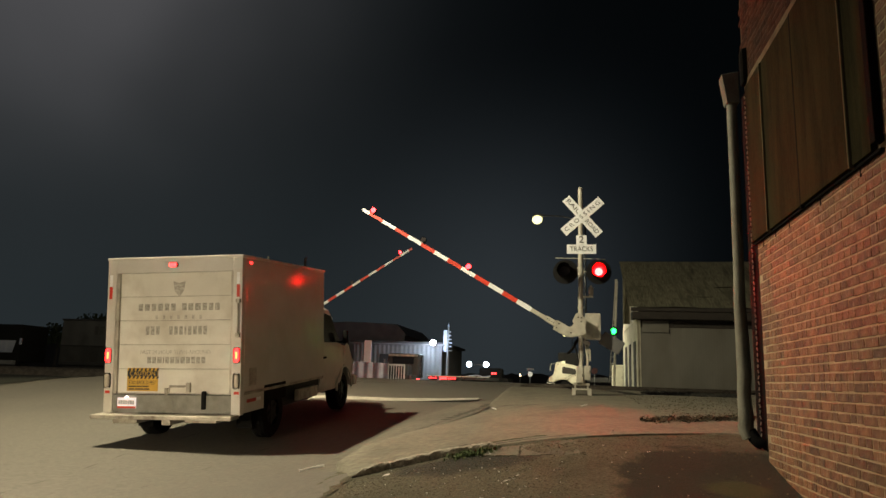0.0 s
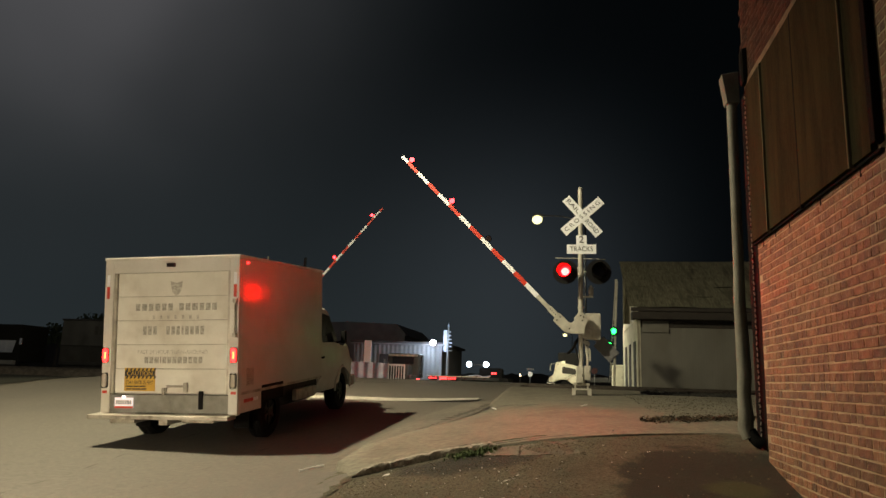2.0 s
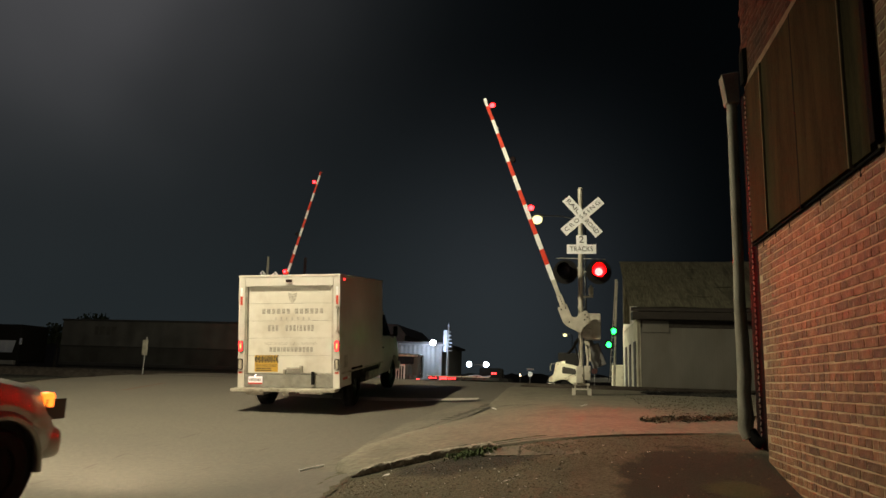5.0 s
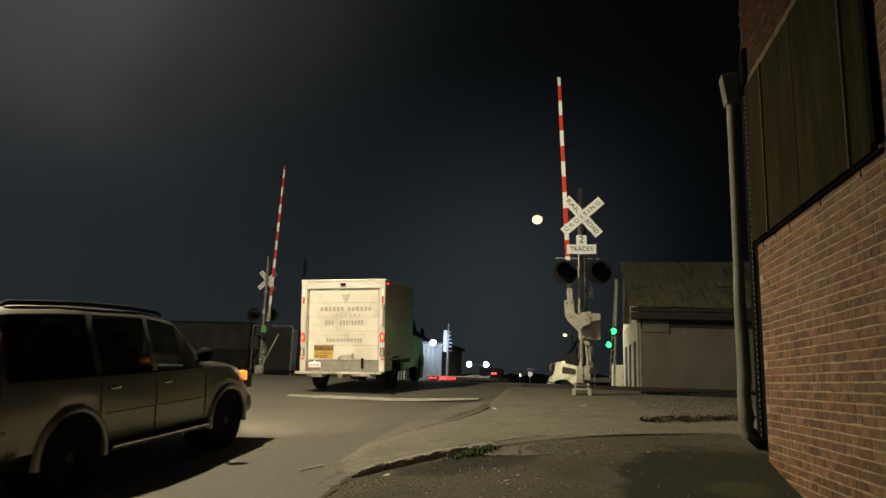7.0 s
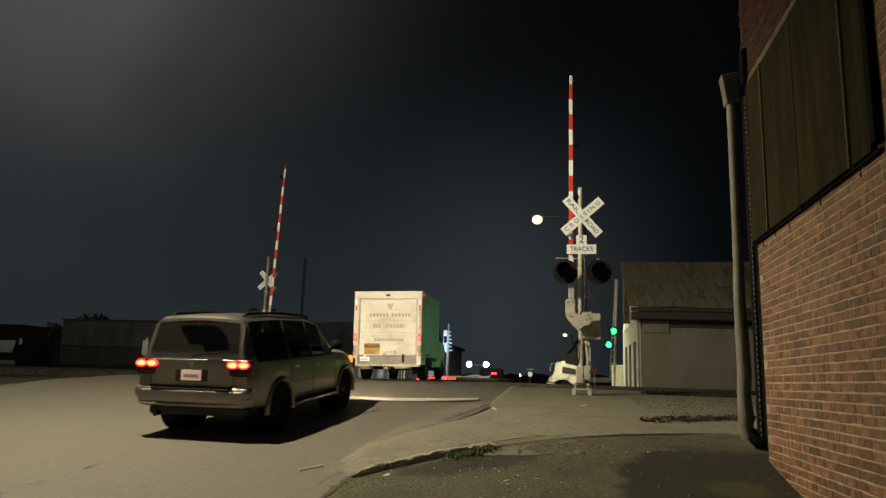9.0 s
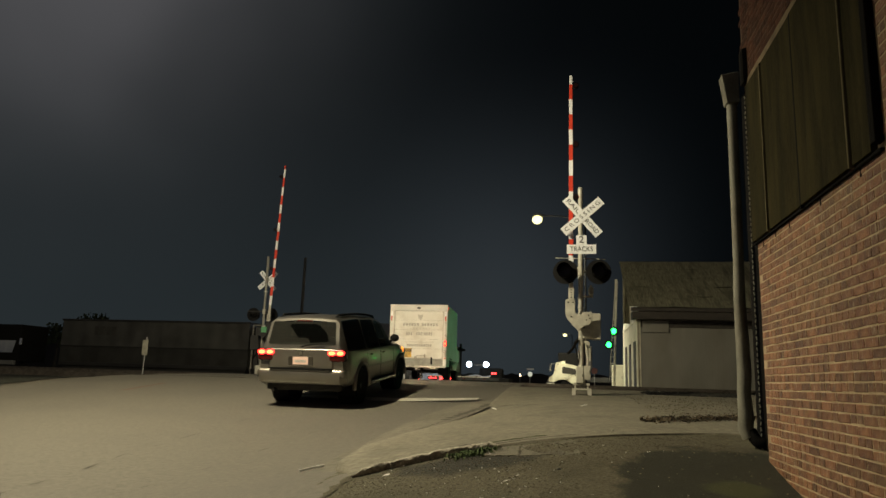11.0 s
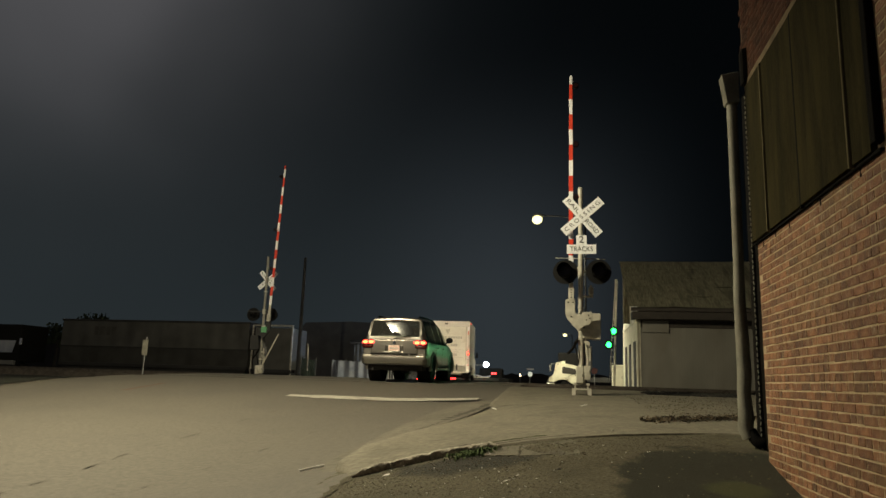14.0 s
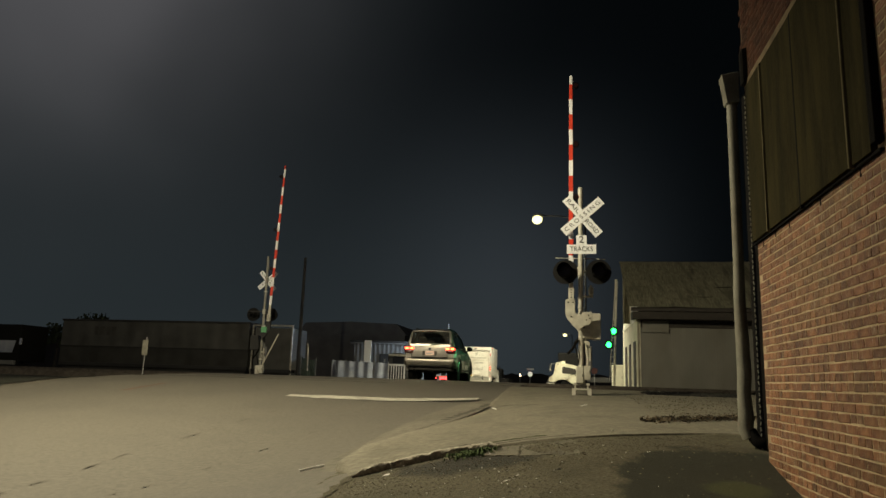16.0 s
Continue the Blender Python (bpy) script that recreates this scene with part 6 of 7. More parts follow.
for z, x in ((2.60, 0.30), (1.96, 0.06)):
    aim = pose(x, -0.06, z, 0, 0, -38)
    hb2 = bmesh.new()
    cyl((0, -0.12, 0), (0, -0.10, 0), 0.22, n=24, bm=hb2)
    cyl((0, -0.10, 0), (0, 0.08, 0), 0.14, n=16, bm=hb2)
    hb2.transform(aim)
    sgb = part("signal_head", hb2, SIGNALBLACK, gs, "round black signal head")
    gl = cyl((0, -0.145, 0), (0, -0.125, 0), 0.135, n=20)
    gl.transform(aim)
    part("lens", gl, GREENGLOW, sgb, "lit green lens")

# ---- beyond the crossing ----


def street_lamp(m, height, reach, mat, label):
    th = root("street_lamp", m, label, "street lamp", "street lamps")
    part("pole", cyl((0, 0, 0), (0, 0, height), 0.07, 0.05, 12), BLACK, th)
    part("arm", tube([(0, 0, height - 0.3), (reach * 0.5, 0, height + 0.1), (reach, 0, height + 0.15)], 0.04, 8), FARGREY, th)
    part("head", box(reach - 0.25, reach + 0.4, -0.15, 0.15, height + 0.08, height + 0.24, 0.05), FARGREY, th)
    gl = bmesh.new()
    bmesh.ops.create_uvsphere(gl, u_segments=20, v_segments=12, radius=0.33, matrix=pose(reach, 0, height - 0.12) @ Matrix.Diagonal((1, 1, 0.85, 1)))
    part("lamp_glass", gl, mat, th, "glowing lamp globe", True)
    return th


street_lamp(pose(0.98, 44.0, 0.55), 10.9, -3.03, SODIUMGLOW, "tall street lamp with a yellow light")
street_lamp(pose(0.4, 120, 0.0), 9.2, -1.2, SODIUMGLOW, "small distant street lamp")


def yard_building():
    th = root("yard_building", pose(0, 0, 0), "grey metal yard building lit by a floodlight", "building")
    part("wall", wavy(-19.0, -11.0, 0.2, 4.0, 0.4, 0.03, pose(0, 60.5, 0)), FARGREY, th, "", True)
    part("core", box(-19, -11, 60.6, 72, 0.0, 3.98), FARGREY, th)
    part("roof", box(-19.3, -10.7, 60.2, 72.4, 3.98, 4.22, 0.02), FARDARK, th)
    part("doorway", box(-16.6, -14.2, 60.40, 60.5, 0.2, 3.1, 0.02), FARDARK, th, "dark doorway")
    part("gutter", box(-19.3, -10.7, 60.1, 60.2, 3.9, 4.05, 0.02), FARGREY, th)
    fl = part("floodlight", box(-11.85, -11.45, 59.6, 59.9, 3.98, 4.3, 0.03), FARDARK, th, "floodlight on the eaves")
    part("lit_glass", cyl((-11.65, 59.5, 4.14), (-11.65, 59.58, 4.14), 0.22, n=18), WHITEGLOW, fl, "glowing white glass")
    return th


yard_building()
wt = root("notice_board", pose(-17.05, 58.5, 0.3), "tall blank white board on a dark post", "board")
part("post", box(-0.50, -0.42, 0.0, 0.10, 0, 3.9, 0.01), FARDARK, wt)
part("panel", box(-0.42, 0.22, -0.04, 0.02, 1.5, 3.85, 0.01), SHEETWHITE, wt, "flat white panel")
part("stand", box(-0.42, -0.30, -0.03, 0.02, 0, 1.5, 0.01), FARGREY, wt)
fn = root("tarp_fence", pose(0, 50, 0.45), "fence hung with pale tarpaulin", "fence")
fb_ = bmesh.new()
rows = []
for i in range(41):
    x = -17.35 + 4.3 * i / 40
    y = 0.08 * math.sin(i * 0.9) + 0.1 * noise.noise((i * 0.3, 0, 0))
    h_ = 1.72 - 0.12 * i / 40 + 0.08 * noise.noise((i * 0.5, 7, 0))
    rows.append((fb_.verts.new((x, y, 0.1)), fb_.verts.new((x, y * 1.5, h_))))
for (p, q), (r_, s_) in zip(rows, rows[1:]):
    fb_.faces.new((p, r_, s_, q))
ext = bmesh.ops.extrude_face_region(fb_, geom=fb_.faces[:])
bmesh.ops.translate(fb_, vec=(0, 0.02, 0), verts=[v for v in ext["geom"] if isinstance(v, bmesh.types.BMVert)])
part("tarp", fb_, TARP, fn, "creased pale tarpaulin")
for i in range(5):
    part("post", cyl((-17.35 + i * 1.07, 0.1, 0), (-17.35 + i * 1.07, 0.1, 1.85 - i * 0.03), 0.04, n=8), FARGREY, fn)
gf = root("green_fence", pose(0, 47, 0.5), "green slatted fence panel", "fence")
GREENP = surface("green_slats", (0.05, 0.075, 0.06), (0.09, 0.12, 0.10), 3, (0.6, 0.8))
for i in range(12):
    part("slat", box(-18.55 + i * 0.085, -18.48 + i * 0.085, 0, 0.02, 0.1, 1.75 - 0.02 * i), GREENP, gf)
part("post", cyl((-18.6, 0.02, 0), (-18.6, 0.02, 1.95), 0.035, n=8), FARGREY, gf)
part("post", cyl((-17.5, 0.02, 0), (-17.5, 0.02, 1.75), 0.035, n=8), FARGREY, gf)

# parked lorry with a barred grille
rt = root("parked_lorry", pose(-13.3, 52, 0.48), "parked dark lorry with an upright barred chrome grille", "truck")
lcab = part("cab", box(-0.75, 1.75, 1.6, 3.6, 0.6, 2.45, 0.18, seg=3), FARDARK, rt, "dark cab", True)
part("windscreen", box(-0.35, 1.35, 1.55, 1.6, 1.65, 2.2, 0.02), GLASS, lcab, "dark windscreen")
part("visor", box(-0.65, 1.65, 1.40, 1.62, 2.22, 2.36, 0.04), ALU, lcab, "bright visor above the windscreen", True)
part("bonnet", box(-0.62, 1.25, 0.08, 1.6, 0.5, 1.58, 0.14, seg=3), FARDARK, rt, "", True)
for x0, x1 in ((-1.25, -0.68), (1.2, 1.75)):
    part("fender", box(x0, x1, 0.1, 1.3, 0.35, 0.80, 0.16, seg=3), FARDARK, rt, "dark rounded fender", True)
    part("headlamp", cyl(((x0 + x1) / 2, 0.06, 0.62), ((x0 + x1) / 2, 0.14, 0.62), 0.11, n=16), CHROME, rt, "bright headlamp")
rk = part("grille", box(-0.66, 1.02, 0.0, 0.06, 0.10, 0.20, 0.01), GRILLE, rt, "bright barred grille")
part("grille_rail", box(-0.66, 1.02, 0.0, 0.06, 1.46, 1.57, 0.02), GRILLE, rk)
for i in range(9):
    part("grille_bar", box(-0.66 + i * 0.2, -0.60 + i * 0.2 + (0.04 if i in (0, 8) else 0), 0, 0.05, 0.15, 1.5, 0.01), GRILLE, rk)
part("bumper", box(-1.3, 1.8, -0.15, 0.1, 0.02, 0.28, 0.05), CHROME, rt, "bright bumper", True)
part("exhaust_stack", cyl((1.86, 1.9, 0.6), (1.86, 1.9, 2.3), 0.09, n=12), CHROME, rt, "bright exhaust stack")
part("mirror", box(-1.05, -0.92, 1.5, 1.6, 1.55, 2.0, 0.03), CHROME, rt)
for x in (-1.0, 1.45):
    part("tyre", cyl((x - 0.18, 0.8, 0.30), (x + 0.18, 0.8, 0.30), 0.44, n=20), BLACK, rt)
part("marker_lamp", box(1.95, 2.12, 0.1, 0.14, 0.45, 0.56, 0.01), TAILGLOW, rt, "lit red marker lamp")

DULLRED = surface("dull_red_paint", (0.035, 0.006, 0.006), (0.055, 0.010, 0.009), 6, (0.6, 0.8))
st_ = root("stop_sign", pose(1.52, 45.0, 0.75), "small red octagonal sign on a post", "sign")
part("post", cyl((0, 0, 0), (0, 0, 1.3), 0.03, n=8), FARGREY, st_)
part("panel", cyl((0, -0.03, 1.1), (0, -0.01, 1.1), 0.2, n=8), DULLRED, st_, "red octagonal panel")

# low trailer with a bar of red lamps
tr = root("flatbed_trailer", pose(-8.9, 49.5, 0.5), "low flatbed trailer with a lit bar of red lamps", "trailer")
part("deck", box(-1.1, 3.35, 0.0, 9, 0.55, 0.75, 0.02), FARDARK, tr)
part("deck_rail", box(-1.1, 3.35, -0.05, 0.0, 0.74, 0.79, 0.01), ALU, tr, "bare metal edge of the deck")
for x in (1.5, 2.2, 2.9):
    part("side_marker", box(x, x + 0.12, -0.03, 0.0, 0.60, 0.66, 0.01), LENSRED, tr, "small dull red marker lamp")
for i, x in enumerate((-0.92, -0.78, -0.64, -0.50, -0.12, 0.05, 0.22, 0.46, 0.60, 0.74, 0.88)):
    part("marker_lamp", cyl((x, -0.03, 0.62), (x, 0.0, 0.62), 0.05 if i not in (4, 5, 6) else 0.085, n=10), BRAKEGLOW, tr, "round lit red lamp")
for x in (-0.8, 0.8):
    part("tyre", cyl((x - 0.2, 0.8, 0.4), (x + 0.2, 0.8, 0.4), 0.4, n=18), BLACK, tr)

# waiting vehicle with two white work lights
wv = root("work_vehicle", pose(-6.6, 56.5, 0.42), "dark work vehicle showing two white work lights", "truck")
part("bed", box(-1.3, 1.8, 0, 4, 0.5, 0.85, 0.05), BLACK, wv)
part("cab", box(-1.1, 0.9, 4, 5.5, 0.5, 1.7, 0.15), BLACK, wv, "", True)
part("light_bar", cyl((-1.6, 0.1, 1.85), (0.1, 0.1, 1.85), 0.03, n=8), FARGREY, wv)
for x in (-1.40, -0.02):
    wl2 = part("work_light", cyl((x, 0.0, 1.9), (x, 0.12, 1.9), 0.24, n=18), FARDARK, wv, "round white work light")
    part("lit_glass", cyl((x, -0.02, 1.9), (x, 0.0, 1.9), 0.20, n=18), WHITEGLOW, wl2, "glowing white glass")
for x in (0.50, 0.72):
    part("tail_lamp", cyl((x, -0.05, 1.22), (x, 0.0, 1.22), 0.09, n=12), BRAKEGLOW, wv, "lit red tail lamp")
for x in (-1.0, 1.4):
    part("tyre", cyl((x - 0.2, 0.9, 0.4), (x + 0.2, 0.9, 0.4), 0.4, n=18), BLACK, wv)
part("hose", tube([(-1.4, -0.1, 0.95), (-0.8, -0.15, 1.05), (-0.2, -0.1, 0.9), (0.4, -0.15, 1.0)], 0.04, 8), TARP, wv)

# lit mast with antennas
ms = root("lit_mast", pose(-10.42, 60.2, 0.38), "slim pale mast carrying short cross arms", "mast")
part("pole", cyl((0, 0, 0), (0, 0, 5.2), 0.13, 0.08, 10), FARGREY, ms)
part("banner", box(-0.42, -0.12, -0.05, 0.05, 3.0, 4.9, 0.02), TARP, ms, "narrow white panel")
for i in range(6):
    part("cross_arm", box(0.0, 0.38 - 0.03 * i, -0.05, 0.05, 3.1 + i * 0.32, 3.2 + i * 0.32, 0.01), TARP, ms)
part("tip", cyl((0, 0, 5.2), (0, 0, 5.55), 0.09, 0.0, 8), TARP, ms)

# white lorry cab beside the road
wc = root("white_lorry", pose(-0.55, 47.0, 0.56), "white lorry cab with a sloping bonnet, parked", "truck")
cabp = [(-0.815, 0.55), (-0.80, 0.79), (-0.56, 0.97), (-0.46, 1.20), (-0.36, 1.80), (-0.20, 1.84), (1.12, 1.60), (1.25, 1.50), (1.25, 0.45), (0.66, 0.45), (0.46, 0.64), (0.08, 0.72), (-0.30, 0.64), (-0.45, 0.50)]
cbm = plate(cabp, 2.0, pose(0, 0, 0))
bmesh.ops.bevel(cbm, geom=cbm.edges[:], offset=0.045, segments=2, affect="EDGES")
wcab = part("cab", cbm, CREAM, wc, "off-white rounded cab", True)
slab([(0.06, -0.004, 1.16), (0.12, -0.004, 1.11), (0.90, -0.004, 1.06), (0.96, -0.004, 1.12), (0.97, -0.004, 1.36), (0.90, -0.004, 1.42), (0.16, -0.004, 1.55), (0.08, -0.004, 1.50)], 0.008, DUSTY, "side_window", wcab, "dark side window", (0, -1, 0))
slab([(-0.455, 0.2, 1.25), (-0.455, 1.8, 1.25), (-0.375, 1.8, 1.72), (-0.375, 0.2, 1.72)], 0.012, GLASS, "windscreen", wcab, "dark windscreen", (-1, 0, 0.2))
part("door_line", box(1.02, 1.035, -0.006, 0.002, 0.6, 1.5), CHASSIS, wcab)
part("door_handle", box(0.86, 0.98, -0.03, 0.0, 0.98, 1.02, 0.006), CHROME, wcab, "bright door handle")
part("grab_rail", tube([(0.22, -0.03, 0.74), (0.75, -0.03, 1.08)], 0.012, 6), CHROME, wcab)
part("marker_light", box(-0.02, 0.26, 0.5, 0.8, 1.74, 1.92, 0.03), CREAM, wcab, "", True)
part("mirror", box(-0.76, -0.64, -0.22, -0.08, 1.26, 1.74, 0.04), CHROME, wc, "upright door mirror", True)
part("mirror_arm", tube([(-0.66, -0.14, 1.7), (-0.3, -0.05, 1.72), (-0.12, 0.05, 1.70)], 0.02, 6), FARGREY, wc)
part("bumper", box(-0.95, -0.42, -0.05, 2.05, 0.36, 0.54, 0.05), CHROME, wc, "bright bumper", True)
part("body", box(1.25, 5.0, -0.1, 2.3, 0.6, 0.9, 0.03), FARDARK, wc)
for y in (0.05, 1.65):
    part("tyre", cyl((0.36, y, 0.40), (0.36, y + 0.3, 0.40), 0.38, n=20), BLACK, wc)
part("sleeper", box(-0.24, 1.16, 2.1, 4.0, 0.8, 2.55, 0.06), BLACK, wc, "dark box behind the cab")

rs = root("round_sign", pose(-3.4, 62, 0.38), "small round pale sign on a post", "sign")
part("post", cyl((0, 0, 0), (0, 0, 1.6), 0.03, n=8), FARGREY, rs)
part("disc", cyl((0, -0.03, 1.35), (0, 0.0, 1.35), 0.21, n=20), SHEETWHITE, rs)
part("name_board", box(-0.3, 0.3, -0.03, 0, 1.7, 1.86), FARGREY, rs)
lm = root("bollard_lamp", pose(-4.4, 64, 0.36), "small warm lamp low beside the road", "lamp")
part("post", cyl((0, 0, 0), (0, 0, 1.2), 0.05, n=8), FARDARK, lm)
part("glass", cyl((0, 0, 1.2), (0, 0, 1.36), 0.07, n=12), WARMGLOW, lm, "glowing warm glass")

# rail cars on the siding
rc = root("rail_car", pose(-29, 45, 0.62), "long grey covered rail car on a siding", "rail car")
part("side", wavy(-7.2, 7.3, 1.95, 3.75, 1.2, 0.04, pose(0, 0, 0)), RAILCAR, rc, "ribbed grey side", True)
part("lower_side", wavy(-7.2, 7.3, 0.75, 1.94, 1.2, 0.03, pose(0, 0.03, 0)), RAILCARLOW, rc, "dark lower side", True)
part("side_rail", box(-7.2, 7.3, -0.05, 0.05, 1.90, 1.98, 0.01), FARDARK, rc)
part("core", box(-7.15, 7.25, 0.10, 2.9, 0.7, 3.72), RAILCAR, rc)
part("roof", box(-7.3, 7.4, -0.05, 3.0, 3.72, 3.86, 0.05), FARDARK, rc)
part("sill", box(-7.2, 7.3, -0.03, 0.1, 0.55, 0.8, 0.02), FARDARK, rc)
bars(rc, pose(-3.7, -0.05, 3.05), [0.30, 0.42, 0.28, 0.36], 0.6, FARGREYDARK, 0.12, label="dark lettering on the side")
part("underframe", box(-7.0, 7.1, 0.2, 2.8, -0.5, 0.6, 0.02), FARDARK, rc)
for x in (-5.6, -4.0, 4.2, 5.8):
    part("wheel", cyl((x, 0.3, 0.42), (x, 0.45, 0.42), 0.42, n=20), FARDARK, rc)
rc2 = root("rail_car_end", pose(-19.9, 45, 0.62), "open steel end frame of a rail car", "rail car")
part("panel", box(-1.4, 1.3, 0.1, 2.8, 0.7, 3.5, 0.03), RAILCAR, rc2)
for x in (-1.5, 1.35):
    part("post", box(x - 0.05, x + 0.05, -0.05, 0.05, 0.3, 3.68, 0.01), ALU, rc2)
part("top_rail", box(-1.5, 1.4, -0.05, 0.05, 3.6, 3.7, 0.01), ALU, rc2)
part("sill", box(-1.5, 1.4, -0.05, 0.1, 0.45, 0.7, 0.01), FARDARK, rc2)
for x in (-0.9, 0.8):
    part("wheel", cyl((x, 0.3, 0.4), (x, 0.45, 0.4), 0.4, n=18), FARDARK, rc2)
part("underframe", box(-1.4, 1.3, 0.2, 2.8, -0.5, 0.5, 0.02), FARDARK, rc2)
ridge = bmesh.new()
rows = []
for i in range(241):
    x = -260 + 340 * i / 240
    top = 3.0 + 6.2 * turn(-30, -110, x) + 1.3 * noise.noise((x * 0.11, 0, 3)) + 0.8 * noise.noise((x * 0.5, 0, 9))
    rows.append((ridge.verts.new((x, 165, -0.5)), ridge.verts.new((x, 166, top)), ridge.verts.new((x, 172, -0.5))))
for a, c in zip(rows, rows[1:]):
    ridge.faces.new((a[0], c[0], c[1], a[1]))
    ridge.faces.new((a[1], c[1], c[2], a[2]))
tagged(part("backdrop", ridge, FARDARK), "dark low ridge of far trees", "backdrop", kind="structure")
up = root("utility_pole", pose(-17.8, 44.5, 0.6), "thin dark wooden utility pole", "pole")
part("shaft", cyl((0, 0, 0), (0, 0, 8.3), 0.14, 0.09, 10), FARDARK, up)
part("guard_pipe", tube([(0.6, -0.1, 2.45), (0.66, -0.1, 2.2), (0.70, -0.1, 0.7)], 0.05, 8), ALU, up, "pale curved guard pipe")
bd = root("dark_warehouse", pose(0, 0, 0), "large dark warehouse behind the rail cars", "building")
part("wall", box(-34, -20, 84, 100, 0, 6.2), FARGREY, bd)
part("roof", loft([(84, [(0.1, 6.2), (7.3, 6.2), (5.9, 7.6), (0, 7.8)]), (100, [(0.1, 6.2), (7.3, 6.2), (5.9, 7.6), (0, 7.8)])]), FARGREY, bd).matrix_local = pose(-27, 0, 0)
SIGNFADED = surface("faded_sign", (0.11, 0.105, 0.085), (0.20, 0.19, 0.155), 16, (0.6, 0.8), bump=0.05)
ml = root("mile_post", pose(-13.35, 20.4, land(-13.35, 20.4)), "small pale marker sign on a thin post", "sign")
part("post", cyl((0, 0, 0), (0.02, 0, 1.2), 0.022, n=8), FARGREY, ml)
part("board", box(-0.09, 0.10, -0.03, -0.015, 0.62, 1.10, 0.004), SIGNFADED, ml)
# dark parked lorry far to one side
dl = root("dark_lorry", pose(-32.95, 36.0, 0.7), "dark lorry standing in the gloom with a pale windscreen", "truck")
part("cab", box(-1.3, 1.3, 0, 2.2, 0.5, 2.7, 0.12), BLACK, dl, "", True)
slab([(-1.05, -0.01, 1.75), (1.05, -0.01, 1.75), (0.85, -0.01, 1.05), (-0.85, -0.01, 1.05)], 0.02, TARP, "grille", dl, "pale grille", (0, -1, 0))
part("bumper", box(-1.2, 1.2, -0.2, 0, 0.35, 0.6, 0.04), FARGREY, dl)
for x in (-1.0, 1.0):
    part("tyre", cyl((x - 0.15, 0.8, 0.0), (x + 0.15, 0.8, 0.0), 0.48, n=18), BLACK, dl)
    part("mirror", box(x * 1.4 - 0.08, x * 1.4 + 0.08, -0.1, 0.0, 1.5, 1.9, 0.02), CHROME, dl)
# far tree line
LEAF = surface("dark_foliage", (0.02, 0.028, 0.012), (0.05, 0.065, 0.03), 1.0, (0.8, 1.0))
for i, (tx, ty, hh) in enumerate(((-49.5, 61, 5.2), (-46.5, 62, 6.4))):
    tt = root("tree", pose(tx, ty, 0.2), "dark leafy tree behind the rail cars", "tree", "far trees")
    part("trunk", tube([(0, 0, 0), (0.1, 0, hh * 0.4), (0.0, 0.1, hh * 0.7)], [0.22, 0.16, 0.08], 8), DARKWOOD, tt)
    cr = bmesh.new()
    rnd = random.Random(40 + i)
    for k in range(420):
        a, e, q = rnd.random() * 6.283, rnd.uniform(-0.7, 1.0), rnd.random() ** 0.4
        p = Vector((math.cos(a) * 1.7 * q * math.cos(e), math.sin(a) * 1.7 * q * math.cos(e), hh * 0.72 + hh * 0.28 * q * math.sin(e)))
        sz = rnd.uniform(0.10, 0.26)
        q4 = Euler((rnd.random() * 6, rnd.random() * 6, rnd.random() * 6)).to_matrix()
        vs = [cr.verts.new(p + q4 @ Vector(c) * sz) for c in ((-1, -0.5, 0), (1, -0.5, 0), (1, 0.5, 0.2), (-1, 0.5, 0.1))]
        cr.faces.new(vs)
    part("crown", cr, LEAF, tt)

# ---- small things on the ground ----
rnd = random.Random(7)
wd_ = bmesh.new()
for i in range(360):
    u = -1.00 + rnd.gauss(0, 0.12)
    v = kerb_v(u) - 0.12 - abs(rnd.gauss(0, 0.12))
    z = land(u, v) - 0.006
    a, ln = rnd.random() * 6.28, rnd.uniform(0.02, 0.07)
    d = Vector((math.cos(a), math.sin(a), 0))
    p = Vector((u, v, z))
    w = Vector((-d.y, d.x, 0)) * rnd.uniform(0.004, 0.012)
    wd_.faces.new([wd_.verts.new(q) for q in (p - w * 0.5, p + w * 0.5, p + w + d * ln * 0.5 + Vector((0, 0, ln * 0.7)), p + d * ln + Vector((0, 0, ln * 0.6)), p - w + d * ln * 0.5 + Vector((0, 0, ln * 0.7)))])
tagged(part("weeds", wd_, MOSS), "small green weeds along the broken kerb", "weeds", kind="stuff")
lf = bmesh.new()
for i in range(900):
    u = 0.95 + rnd.random() * 1.75
    v = 9.85 + (u - 0.95) * 0.75 + rnd.gauss(0, 0.16)
    p = Vector((u, v, land(u, v) + 0.018 + abs(rnd.gauss(0, 0.022))))
    m3 = Euler((rnd.uniform(-0.7, 0.7), rnd.uniform(-0.7, 0.7), rnd.random() * 6)).to_matrix()
    ln, w = rnd.uniform(0.012, 0.05), rnd.uniform(0.004, 0.014)
    lf.faces.new([lf.verts.new(p + m3 @ Vector(c)) for c in ((-ln, -w, 0), (ln, -w, 0), (ln, w, 0.004), (-ln, w, 0))])
tagged(part("leaf_litter", lf, LEAFLITTER), "heap of dead leaves and twigs on the apron", "debris", kind="stuff")
gvv, gvf = [], []
